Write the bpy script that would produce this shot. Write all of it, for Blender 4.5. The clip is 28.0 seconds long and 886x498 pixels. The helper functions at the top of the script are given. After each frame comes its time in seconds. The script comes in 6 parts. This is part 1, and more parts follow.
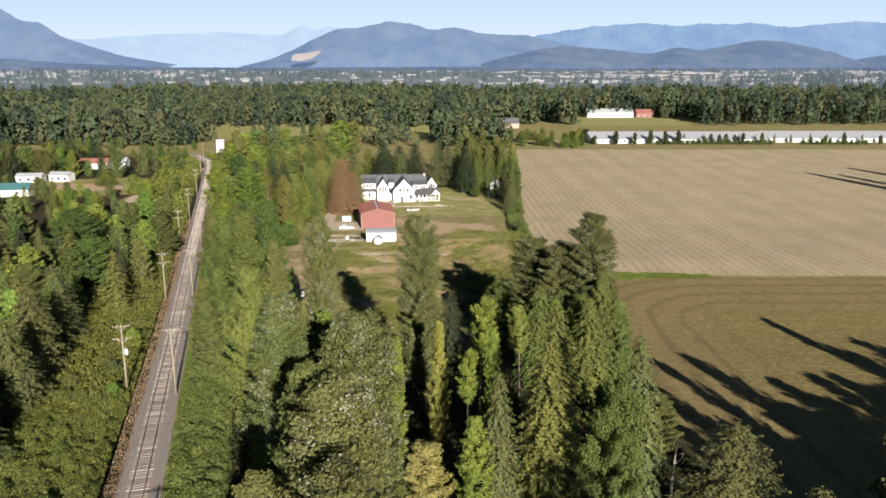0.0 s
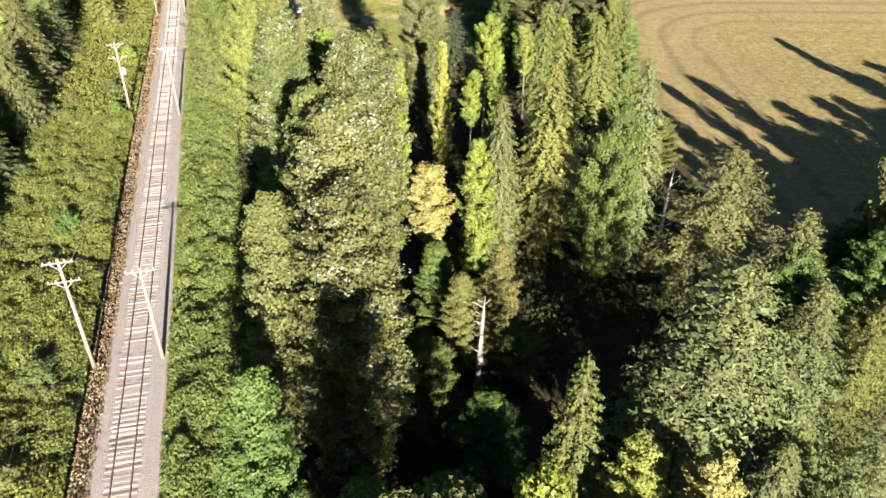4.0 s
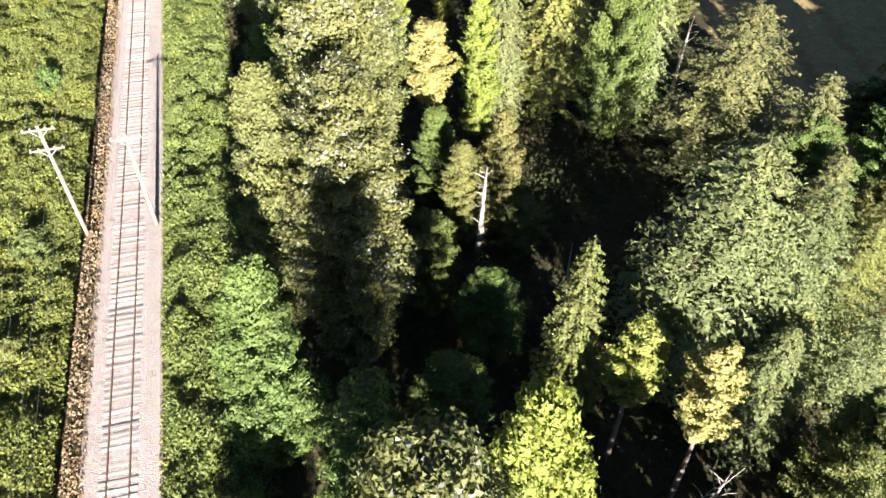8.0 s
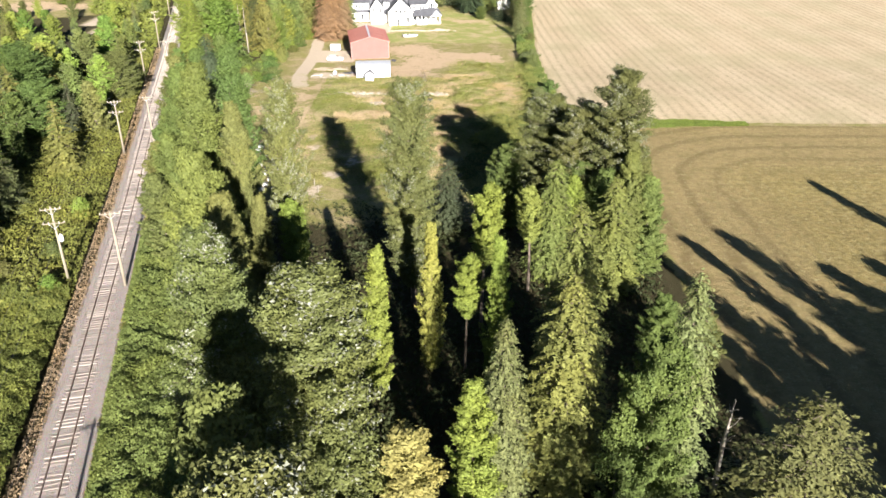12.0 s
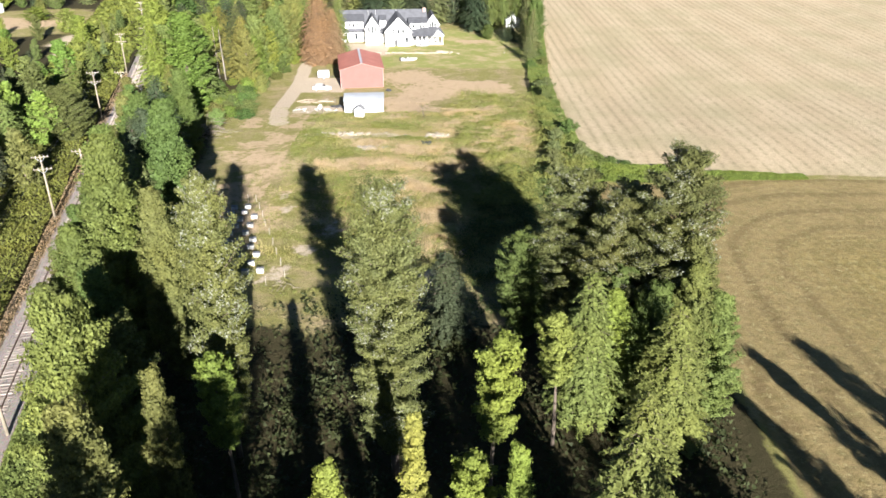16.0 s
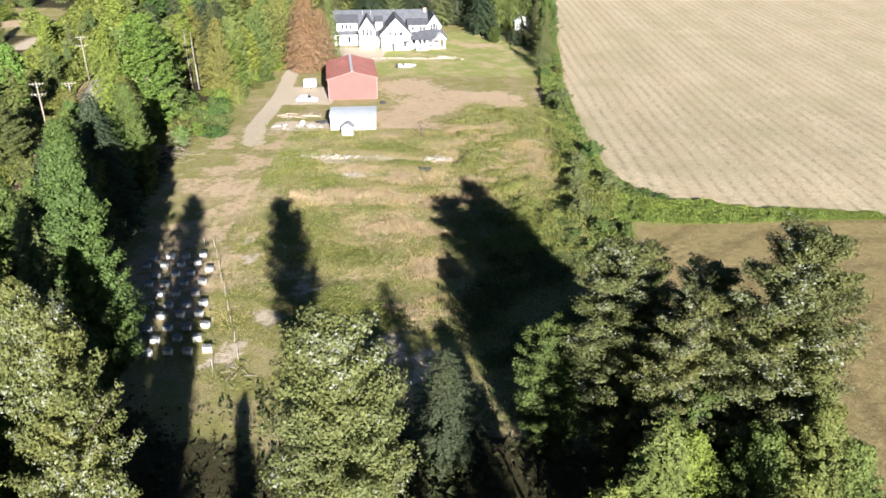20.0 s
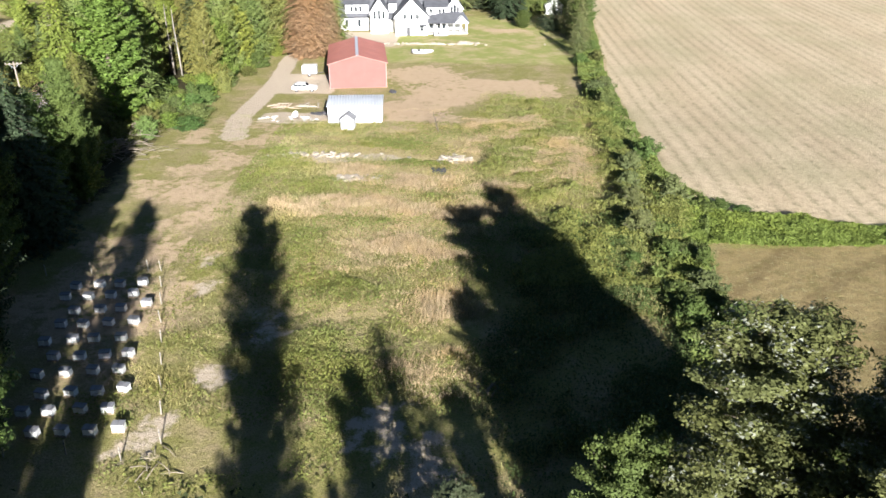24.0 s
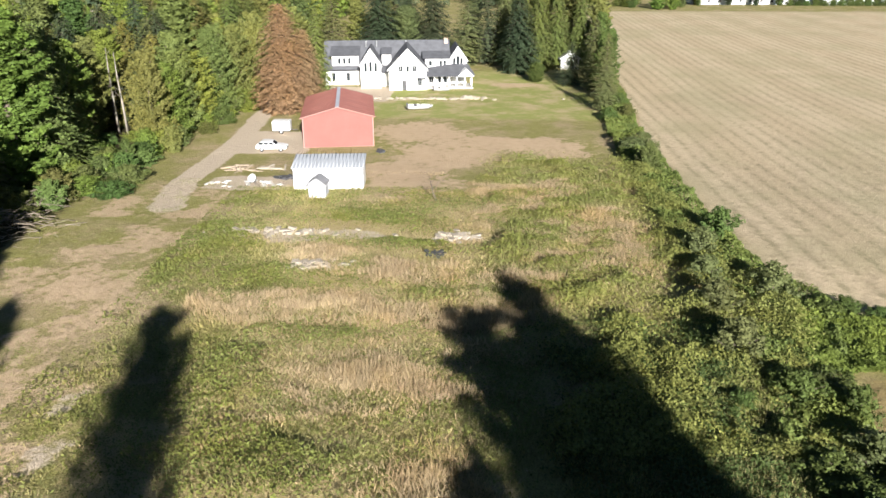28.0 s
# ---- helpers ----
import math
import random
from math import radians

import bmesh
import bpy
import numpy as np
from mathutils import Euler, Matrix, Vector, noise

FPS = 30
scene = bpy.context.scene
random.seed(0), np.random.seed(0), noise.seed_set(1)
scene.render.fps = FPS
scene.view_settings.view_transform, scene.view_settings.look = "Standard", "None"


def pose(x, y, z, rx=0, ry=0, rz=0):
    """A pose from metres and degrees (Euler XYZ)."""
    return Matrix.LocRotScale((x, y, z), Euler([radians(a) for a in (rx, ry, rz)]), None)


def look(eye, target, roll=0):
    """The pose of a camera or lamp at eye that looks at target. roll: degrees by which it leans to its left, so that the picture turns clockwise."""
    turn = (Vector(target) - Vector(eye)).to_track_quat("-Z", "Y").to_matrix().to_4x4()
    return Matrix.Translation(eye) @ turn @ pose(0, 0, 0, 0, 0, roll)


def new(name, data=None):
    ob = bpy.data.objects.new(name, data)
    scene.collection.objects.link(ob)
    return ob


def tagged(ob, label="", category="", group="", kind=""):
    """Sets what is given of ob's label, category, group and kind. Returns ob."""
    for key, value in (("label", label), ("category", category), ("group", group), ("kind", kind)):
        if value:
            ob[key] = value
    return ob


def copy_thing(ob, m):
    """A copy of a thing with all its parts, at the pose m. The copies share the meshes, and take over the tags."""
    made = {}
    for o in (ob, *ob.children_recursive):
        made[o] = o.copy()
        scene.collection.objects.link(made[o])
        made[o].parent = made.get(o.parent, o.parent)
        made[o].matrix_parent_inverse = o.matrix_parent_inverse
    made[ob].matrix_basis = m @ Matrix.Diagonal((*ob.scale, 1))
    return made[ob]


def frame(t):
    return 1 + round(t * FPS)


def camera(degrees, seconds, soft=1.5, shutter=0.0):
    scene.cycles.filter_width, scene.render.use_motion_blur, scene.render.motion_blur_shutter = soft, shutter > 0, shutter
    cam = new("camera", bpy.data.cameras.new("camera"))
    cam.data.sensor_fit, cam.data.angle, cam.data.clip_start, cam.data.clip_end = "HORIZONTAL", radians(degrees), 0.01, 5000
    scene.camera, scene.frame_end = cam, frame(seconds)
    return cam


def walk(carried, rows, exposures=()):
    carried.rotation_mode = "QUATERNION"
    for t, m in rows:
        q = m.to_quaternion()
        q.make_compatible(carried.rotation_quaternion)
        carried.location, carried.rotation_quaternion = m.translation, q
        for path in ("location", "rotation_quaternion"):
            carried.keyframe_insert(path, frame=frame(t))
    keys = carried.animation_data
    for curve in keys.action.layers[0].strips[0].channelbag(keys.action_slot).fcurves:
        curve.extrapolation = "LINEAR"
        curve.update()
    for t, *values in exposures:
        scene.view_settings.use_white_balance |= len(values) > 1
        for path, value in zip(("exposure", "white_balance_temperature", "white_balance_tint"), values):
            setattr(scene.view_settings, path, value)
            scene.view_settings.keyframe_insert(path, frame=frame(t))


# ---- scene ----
cam = camera(59.4, 28.0, soft=1.6)
METRES, EYE, TILT, LEAN, TURN = 134.0, 47.8, -13.7, 0.0, 0.0
ROWS = [
    (0.0, 0.0, 0.0, 0.0, -0.0, 0.0, 0.0),
    (0.5, -0.0002, -0.0001, -0.0002, 0.02, -2.47, -0.06),
    (1.0, -0.0004, -0.0002, -0.0002, 0.04, -4.93, -0.12),
    (1.5, -0.0006, -0.0003, 0.0002, 0.08, -7.41, -0.17),
    (2.0, -0.0009, -0.0001, 0.0006, 0.1, -9.86, -0.21),
    (2.5, -0.0011, 0.0002, 0.0011, 0.12, -12.35, -0.26),
    (3.0, -0.0011, 0.0008, 0.0014, 0.14, -14.94, -0.29),
    (3.5, -0.0014, 0.0015, 0.0018, 0.16, -17.6, -0.31),
    (4.0, -0.001, 0.0022, 0.0021, 0.21, -20.47, -0.29),
    (4.5, -0.0009, 0.0025, 0.0023, 0.3, -23.24, -0.3),
    (5.5, -0.001, 0.0048, 0.0036, 0.3, -28.6, -0.31),
    (6.5, -0.0012, 0.0079, 0.0054, 0.3, -32.42, -0.32),
    (7.0, -0.0018, 0.0114, 0.0067, 0.26, -32.41, -0.36),
    (7.5, -0.0022, 0.0174, 0.0089, 0.22, -32.41, -0.43),
    (8.0, -0.0017, 0.0259, 0.0117, 0.22, -32.32, -0.41),
    (8.5, -0.0021, 0.0361, 0.0148, 0.17, -32.29, -0.43),
    (9.0, -0.0017, 0.0491, 0.019, 0.18, -29.14, -0.39),
    (9.5, -0.0011, 0.0638, 0.0233, 0.19, -24.89, -0.34),
    (10.0, 0.0012, 0.0806, 0.028, 0.29, -20.67, -0.26),
    (10.5, 0.0028, 0.0986, 0.0326, 0.32, -16.49, -0.12),
    (11.0, 0.005, 0.1177, 0.0371, 0.36, -13.72, -0.06),
    (11.5, 0.0069, 0.1392, 0.0424, 0.39, -13.68, -0.02),
    (12.0, 0.0082, 0.1624, 0.0487, 0.32, -13.67, -0.06),
    (12.5, 0.0103, 0.1893, 0.0547, 0.84, -13.65, -0.09),
    (14.5, 0.0136, 0.2972, 0.0796, 0.77, -13.41, -0.2),
    (15.0, 0.014, 0.3243, 0.0856, 0.74, -13.42, -0.16),
    (15.5, 0.0144, 0.3515, 0.0907, 0.73, -13.38, -0.15),
    (16.0, 0.0146, 0.3785, 0.0952, 0.73, -13.37, -0.13),
    (16.5, 0.0145, 0.404, 0.0991, 0.73, -13.38, -0.15),
    (17.0, 0.0147, 0.4279, 0.102, 0.72, -13.47, -0.12),
    (17.5, 0.0147, 0.4506, 0.1042, 0.71, -13.51, -0.1),
    (18.0, 0.0147, 0.4725, 0.1071, 0.7, -13.54, -0.15),
    (18.5, 0.0146, 0.4951, 0.11, 0.69, -13.54, -0.17),
    (19.0, 0.0146, 0.5179, 0.1121, 0.7, -13.5, -0.22),
    (19.5, 0.0142, 0.5418, 0.1128, 0.66, -13.42, -0.26),
    (20.0, 0.0144, 0.5656, 0.1122, 0.97, -13.5, -0.29),
    (20.5, 0.0153, 0.5887, 0.1111, 2.28, -13.5, -0.53),
    (21.0, 0.0154, 0.6106, 0.1097, 2.27, -13.57, -0.54),
    (21.5, 0.0151, 0.6324, 0.1067, 2.24, -13.57, -0.58),
    (23.5, 0.0146, 0.7306, 0.0921, 2.61, -13.55, -0.62),
    (24.0, 0.0141, 0.7567, 0.0887, 2.6, -13.52, -0.62),
    (24.5, 0.0136, 0.7838, 0.0846, 2.86, -13.51, -0.66),
    (25.0, 0.0131, 0.8123, 0.0808, 2.98, -13.49, -0.7),
    (25.5, 0.0129, 0.8408, 0.0781, 2.99, -13.54, -0.66),
    (26.0, 0.0124, 0.8691, 0.0755, 2.97, -13.53, -0.63),
    (26.5, 0.0122, 0.897, 0.074, 2.96, -13.55, -0.6),
    (27.0, 0.0115, 0.9251, 0.0727, 2.95, -12.31, -0.57),
    (27.5, 0.0106, 0.9533, 0.071, 2.94, -10.42, -0.53),
    (28.0, 0.0096, 0.9813, 0.0691, 2.94, -8.51, -0.54),
]
EXPOSURES = [(0.0, 0.92, 6550, 14), (1.0, 1.45, 6550, 14), (3.0, 1.92, 6500, 14), (4.5, 2.38, 6450, 15), (8.5, 2.68, 6200, 19), (10.0, 2.55, 6200, 17), (11.0, 1.98, 6300, 16), (15.0, 1.88, 6150, 14),
             (20.0, 1.76, 5950, 14), (25.0, 1.76, 5950, 14), (27.0, 1.63, 6080, 13), (28.0, 1.48, 6150, 13)]
walk(cam, [(t, pose(0, 0, EYE, TILT, LEAN, TURN) @ pose(METRES * x, METRES * y, METRES * z, 90 + pitch, roll, yaw)) for t, x, y, z, yaw, pitch, roll in ROWS],
     exposures=EXPOSURES)

# ---- light: a low sun behind the camera, clear sky ----
SUN_UP, SUN_ROUND = 19.7, 165.3
world = bpy.data.worlds.new("sky")
scene.world = world
world.use_nodes = True
wn = world.node_tree.nodes
sky = wn.new("ShaderNodeTexSky")
sky.sky_type, sky.sun_disc = "NISHITA", False
sky.sun_elevation, sky.sun_rotation = radians(SUN_UP), radians(SUN_ROUND)
sky.air_density, sky.dust_density, sky.ozone_density = 1.0, 0.0, 3.0
wn["Background"].inputs["Strength"].default_value = 0.019
world.node_tree.links.new(sky.outputs["Color"], wn["Background"].inputs["Color"])
sun = new("sun", bpy.data.lights.new("sun", "SUN"))
sun.data.energy, sun.data.angle, sun.data.color = 5.0, radians(0.53), (1.0, 0.95, 0.845)
sun.matrix_world = look((60, -250, 100), (60 - math.sin(radians(SUN_ROUND)), -250 - math.cos(radians(SUN_ROUND)), 100 - math.tan(radians(SUN_UP))))

# ---- materials ----
MATS = {}


def graph(name):
    m = bpy.data.materials.new(name)
    m.use_nodes = True
    MATS[name] = m
    t = m.node_tree
    return m, t, t.nodes["Principled BSDF"]


def node(t, kind, links=(), **values):
    n = t.nodes.new(kind)
    for k, v in values.items():
        setattr(n, k, v)
    for key, v in links:
        if isinstance(v, bpy.types.NodeSocket):
            t.links.new(v, n.inputs[key])
        else:
            n.inputs[key].default_value = v
    return n


def rgba(c):
    return (*c, 1.0)


def noise_tex(t, scale, detail=4.0, rough=0.6, vector=None):
    n = node(t, "ShaderNodeTexNoise", [("Scale", scale), ("Detail", detail), ("Roughness", rough)])
    if vector is None:
        vector = node(t, "ShaderNodeTexCoord").outputs["Object"]
    t.links.new(vector, n.inputs["Vector"])
    return n.outputs["Fac"]


def ramp(t, fac, stops):
    r = node(t, "ShaderNodeValToRGB", [("Fac", fac)])
    el = r.color_ramp.elements
    while len(el) < len(stops):
        el.new(0.5)
    for e, (p, c) in zip(el, stops):
        e.position, e.color = p, rgba(c) if len(c) == 3 else c
    return r.outputs["Color"]


def mix(t, fac, a, b, blend="MIX"):
    n = node(t, "ShaderNodeMix", data_type="RGBA", blend_type=blend)
    for key, v in ((0, fac), (6, a), (7, b)):
        if isinstance(v, bpy.types.NodeSocket):
            t.links.new(v, n.inputs[key])
        else:
            n.inputs[key].default_value = rgba(v) if isinstance(v, tuple) and len(v) == 3 else v
    return n.outputs[2]


def calc(t, op, a, b=0.0, clamp=False):
    n = node(t, "ShaderNodeMath", [(0, a), (1, b)], operation=op, use_clamp=clamp)
    return n.outputs[0]


def bump(t, bsdf, height, strength=0.5, distance=0.05):
    n = node(t, "ShaderNodeBump", [("Height", height), ("Strength", strength), ("Distance", distance)])
    t.links.new(n.outputs["Normal"], bsdf.inputs["Normal"])


def surface(name, color, rough=0.7, var=0.25, scale=1.5, fine=14.0, metal=0.0, relief=0.25, dirt=None):
    """A worn surface: two scales of noise on the colour, fine relief."""
    m, t, b = graph(name)
    big, small = noise_tex(t, scale), noise_tex(t, fine, 3.0)
    lo = tuple(c * (1 - var) for c in color)
    hi = tuple(min(1.0, c * (1 + var * 0.6)) for c in color)
    c1 = ramp(t, big, [(0.3, lo), (0.7, hi)])
    c2 = mix(t, calc(t, "MULTIPLY", small, 0.35), c1, dirt or tuple(c * 0.55 for c in color))
    t.links.new(c2, b.inputs["Base Color"])
    b.inputs["Roughness"].default_value, b.inputs["Metallic"].default_value = rough, metal
    bump(t, b, small, relief, 0.02)
    return m


def foliage(name, tint, bright=0.3, gloss=0.6, through_light=0.2, pale=0.0):
    """Leaves: the object's own colour, varied leaf by leaf and over the crown."""
    m, t, b = graph(name)
    info = node(t, "ShaderNodeObjectInfo")
    geo = node(t, "ShaderNodeNewGeometry")
    base = mix(t, 1.0, info.outputs["Color"], tint, "MULTIPLY")
    patch = noise_tex(t, 0.45, 3.0)
    v = calc(t, "ADD", calc(t, "MULTIPLY", geo.outputs["Random Per Island"], bright * 1.3), 1.0 - bright * 0.7)
    v = calc(t, "ADD", v, calc(t, "MULTIPLY", calc(t, "SUBTRACT", patch, 0.5), 0.8))
    grey = node(t, "ShaderNodeCombineColor", [("Red", v), ("Green", v), ("Blue", v)])
    col = mix(t, 1.0, base, grey.outputs["Color"], "MULTIPLY")
    hue = ramp(t, noise_tex(t, 0.17, 3.0), [(0.42, (0, 0, 0)), (0.66, (0.55, 0.55, 0.55))])
    warm = mix(t, hue, col, mix(t, 1.0, col, (1.2, 1.08, 0.8), "MULTIPLY"))
    if pale:
        blown = ramp(t, noise_tex(t, 0.3, 2.0), [(0.5, (0, 0, 0)), (0.62, (1, 1, 1))])
        turned = calc(t, "LESS_THAN", calc(t, "FRACT", calc(t, "MULTIPLY", geo.outputs["Random Per Island"], 37.0)), calc(t, "MULTIPLY", blown, pale))
        warm = mix(t, turned, warm, (0.25, 0.26, 0.2))
    t.links.new(warm, b.inputs["Base Color"])
    b.inputs["Roughness"].default_value = gloss
    b.inputs["Specular IOR Level"].default_value = 0.12
    tr = node(t, "ShaderNodeBsdfTranslucent", [("Color", mix(t, 1.0, warm, (1.1, 1.2, 0.62), "MULTIPLY"))])
    sh = node(t, "ShaderNodeMixShader", [(0, through_light), (1, b.outputs[0]), (2, tr.outputs[0])])
    t.links.new(sh.outputs[0], t.nodes["Material Output"].inputs["Surface"])
    return m


LEAF = foliage("leaf", (1.02, 1, 1.02), 0.42, 0.6, 0.2)
FLUTTER = foliage("fluttering_leaf", (1.0, 0.98, 1.03), 0.45, 0.5, 0.18, 0.28)
NEEDLE = foliage("needle", (1.02, 1, 1.0), 0.34, 0.65, 0.12)
GRASS = foliage("grass_blade", (1, 0.97, 1.1), 0.5, 0.7, 0.2)
FARLEAF = foliage("far_leaf", (1, 1, 1), 0.35, 0.7, 0.2)
BARK = surface("bark", (0.16, 0.125, 0.095), 0.9, 0.4, 1.2, 9.0, relief=0.8)
PALE_BARK = surface("pale_bark", (0.32, 0.285, 0.235), 0.85, 0.3, 1.5, 8.0, relief=0.6)
DRIFTWOOD = surface("driftwood", (0.27, 0.225, 0.17), 0.9, 0.35, 1.5, 8.0, relief=0.6)
POLE_WOOD = surface("pole_wood", (0.29, 0.25, 0.185), 0.85, 0.25, 0.8, 12.0, relief=0.5)
STEEL = surface("rail_steel", (0.2, 0.14, 0.11), 0.55, 0.3, 1.0, 20.0, metal=0.5)
CERAMIC = surface("ceramic", (0.55, 0.5, 0.45), 0.3, 0.1)
GALV = surface("galvanised", (0.6, 0.62, 0.63), 0.45, 0.15, metal=0.4)
WIRE = surface("wire", (0.1, 0.1, 0.1), 0.6, 0.1)
WHITE_PAINT = surface("white_paint", (0.82, 0.82, 0.8), 0.55, 0.06, 0.6, 6.0, relief=0.1)
WHITE_METAL = surface("white_metal", (0.8, 0.81, 0.82), 0.45, 0.06, 0.5, 5.0, relief=0.1)
ROOF_DARK = surface("roof_shingle", (0.105, 0.108, 0.12), 0.85, 0.3, 0.8, 9.0, relief=0.6)
ROOF_RED = surface("red_metal", (0.36, 0.142, 0.11), 0.6, 0.18, 0.5, 7.0, relief=0.15)
WALL_RED = surface("red_wall", (0.245, 0.094, 0.078), 0.6, 0.12, 0.5, 7.0, relief=0.15)
GLASS_DARK, _t, _b = graph("window_glass")
_b.inputs["Base Color"].default_value, _b.inputs["Roughness"].default_value = (0.03, 0.035, 0.04, 1), 0.08

# ---- plan helpers ----
GROUND_Y = [-3000, 40, 100, 140, 200, 240, 300, 3000]
GROUND_Z = [-1.0, -1.0, -2.0, -3.3, -3.8, -5.2, -6.0, -6.0]


def land(x, y):
    """Height of the land."""
    return float(np.interp(y, GROUND_Y, GROUND_Z))


def rail_x(y):
    """The track's middle line; far off it bends away."""
    k = np.interp(y, [0, 28, 55, 90, 130, 200, 260], [0.0, 0.18, 0.38, 0.5, 0.45, 0.25, 0.0])
    return -14.68 - 0.2643 * y + k - 0.004 * np.maximum(0.0, y - 400.0) ** 2


def mesh_from(name, verts, faces, material, smooth=False):
    me = bpy.data.meshes.new(name)
    me.from_pydata(verts, [], faces)
    me.materials.append(material)
    if smooth:
        me.polygons.foreach_set("use_smooth", [True] * len(me.polygons))
    me.update()
    return me


def leaf_mesh(name, q, material):
    """A mesh of separate small leaves; q has the shape (n, 3, 3)."""
    n = len(q)
    me = bpy.data.meshes.new(name)
    me.vertices.add(3 * n), me.loops.add(3 * n), me.polygons.add(n)
    me.vertices.foreach_set("co", np.ascontiguousarray(q, dtype=np.float32).ravel())
    me.loops.foreach_set("vertex_index", np.arange(3 * n, dtype=np.int32))
    me.polygons.foreach_set("loop_start", np.arange(0, 3 * n, 3, dtype=np.int32))
    me.materials.append(material)
    me.update(calc_edges=True)
    return me


def part(name, data, parent=None, material=None, label=""):
    """Links a bmesh or a mesh as one object under a thing or a part."""
    if isinstance(data, bmesh.types.BMesh):
        me = bpy.data.meshes.new(name)
        data.to_mesh(me)
        data.free()
        me.materials.append(material)
        data = me
    ob = new(name, data)
    ob.parent = parent
    return tagged(ob, label)


def root(name, m, label, category, group="", kind=""):
    ob = new(name)
    ob.empty_display_size = 0.3
    ob.matrix_basis = m
    return tagged(ob, label, category, group, kind)


def box(bm, x0, y0, z0, x1, y1, z1, bevel=0.0):
    r = bmesh.ops.create_cube(bm, size=1.0, matrix=Matrix.LocRotScale(((x0 + x1) / 2, (y0 + y1) / 2, (z0 + z1) / 2), None, (x1 - x0, y1 - y0, z1 - z0)))
    if bevel:
        edges = list({e for v in r["verts"] for e in v.link_edges})
        bmesh.ops.bevel(bm, geom=edges, offset=bevel, segments=1, affect="EDGES")
    return bm


def boxes(*dims, bevel=0.0):
    bm = bmesh.new()
    for d in dims:
        box(bm, *d, bevel=bevel)
    return bm


def prism(bm, outline, axis, lo, hi):
    """A solid from an outline in two axes, drawn out along the third."""
    def at(p, k):
        return {"x": (k, p[0], p[1]), "y": (p[0], k, p[1]), "z": (p[0], p[1], k)}[axis]
    a = [bm.verts.new(at(p, lo)) for p in outline]
    b = [bm.verts.new(at(p, hi)) for p in outline]
    n = len(outline)
    bm.faces.new(a), bm.faces.new(b[::-1])
    for i in range(n):
        bm.faces.new((a[i], b[i], b[(i + 1) % n], a[(i + 1) % n]))
    bmesh.ops.recalc_face_normals(bm, faces=bm.faces)
    return bm


def tube(bm, points, radii, sides=7):
    """A tapered, bent rod."""
    rings = []
    for i, (p, r) in enumerate(zip(points, radii)):
        d = Vector(points[min(i + 1, len(points) - 1)]) - Vector(points[max(i - 1, 0)])
        m = d.to_track_quat("Z", "Y").to_matrix()
        rings.append([bm.verts.new(Vector(p) + m @ Vector((r * math.cos(a), r * math.sin(a), 0))) for a in [2 * math.pi * k / sides for k in range(sides)]])
    for a, b in zip(rings, rings[1:]):
        for k in range(sides):
            bm.faces.new((a[k], a[(k + 1) % sides], b[(k + 1) % sides], b[k]))
    bm.faces.new(rings[0][::-1]), bm.faces.new(rings[-1])
    for f in bm.faces:
        f.smooth = True
    return bm

# ---- ground: one sheet to the horizon, with its kinds of cover ----
def smooth_step(a, b, v):
    u = np.clip((v - a) / (b - a), 0, 1)
    return u * u * (3 - 2 * u)


def lattice(x, y, seed):
    """Smooth random values on a grid of one unit, 0 to 1."""
    r = np.random.RandomState(seed).rand(256, 256)
    xi, yi = np.floor(x).astype(int), np.floor(y).astype(int)
    u, v = x - xi, y - yi
    u, v = u * u * (3 - 2 * u), v * v * (3 - 2 * v)
    xi, yi, xj, yj = xi & 255, yi & 255, (xi + 1) & 255, (yi + 1) & 255
    return (r[xi, yi] * (1 - u) + r[xj, yi] * u) * (1 - v) + (r[xi, yj] * (1 - u) + r[xj, yj] * u) * v


def wobble(x, y, k, seed):
    """Smooth noise on arrays, about -1 to 1; k sets how fine."""
    f = k / 2.4
    a = 0.8 * x + 0.6 * y
    b_ = 0.8 * y - 0.6 * x
    return 2.2 * (0.6 * lattice(a * f + 7, b_ * f + 3, seed) + 0.28 * lattice(a * f * 2.1, b_ * f * 2.1, seed + 100) + 0.12 * lattice(a * f * 4.3, b_ * f * 4.3, seed + 200)) - 1.1


def line_distance(x, y, pts):
    d = np.full(x.shape, 1e9)
    for (ax, ay), (bx, by) in zip(pts, pts[1:]):
        vx, vy = bx - ax, by - ay
        u = np.clip(((x - ax) * vx + (y - ay) * vy) / (vx * vx + vy * vy), 0, 1)
        d = np.minimum(d, np.hypot(x - ax - u * vx, y - ay - u * vy))
    return d


def field_west(y):
    """The field's western edge."""
    return np.interp(y, [90, 125, 140, 156, 172, 182, 190, 200, 222, 256, 306, 380, 460], [33, 33, 32, 27, 26.5, 29, 31, 28, 27.3, 28, 32, 37, 43])


def tongue_north(x):
    """Northern edge of the green strip between the two fields."""
    return np.interp(x, [30, 40, 48, 60], [187.2, 186.3, 184.4, 183.4])


def tongue_south(x):
    """Its southern edge."""
    return np.interp(x, [30, 40, 48, 60], [178.8, 179.4, 180.2, 181.4])


def axis(fine_lo, fine_hi, step, far):
    a = list(np.arange(fine_lo, fine_hi, step))
    out, s, v = [], step, fine_hi
    while v < far:
        out.append(v)
        s *= 1.13
        v += s
    low, s, v = [], step, fine_lo - step
    while v > -far:
        low.append(v)
        s *= 1.13
        v -= s
    return np.array(low[::-1] + a + out)


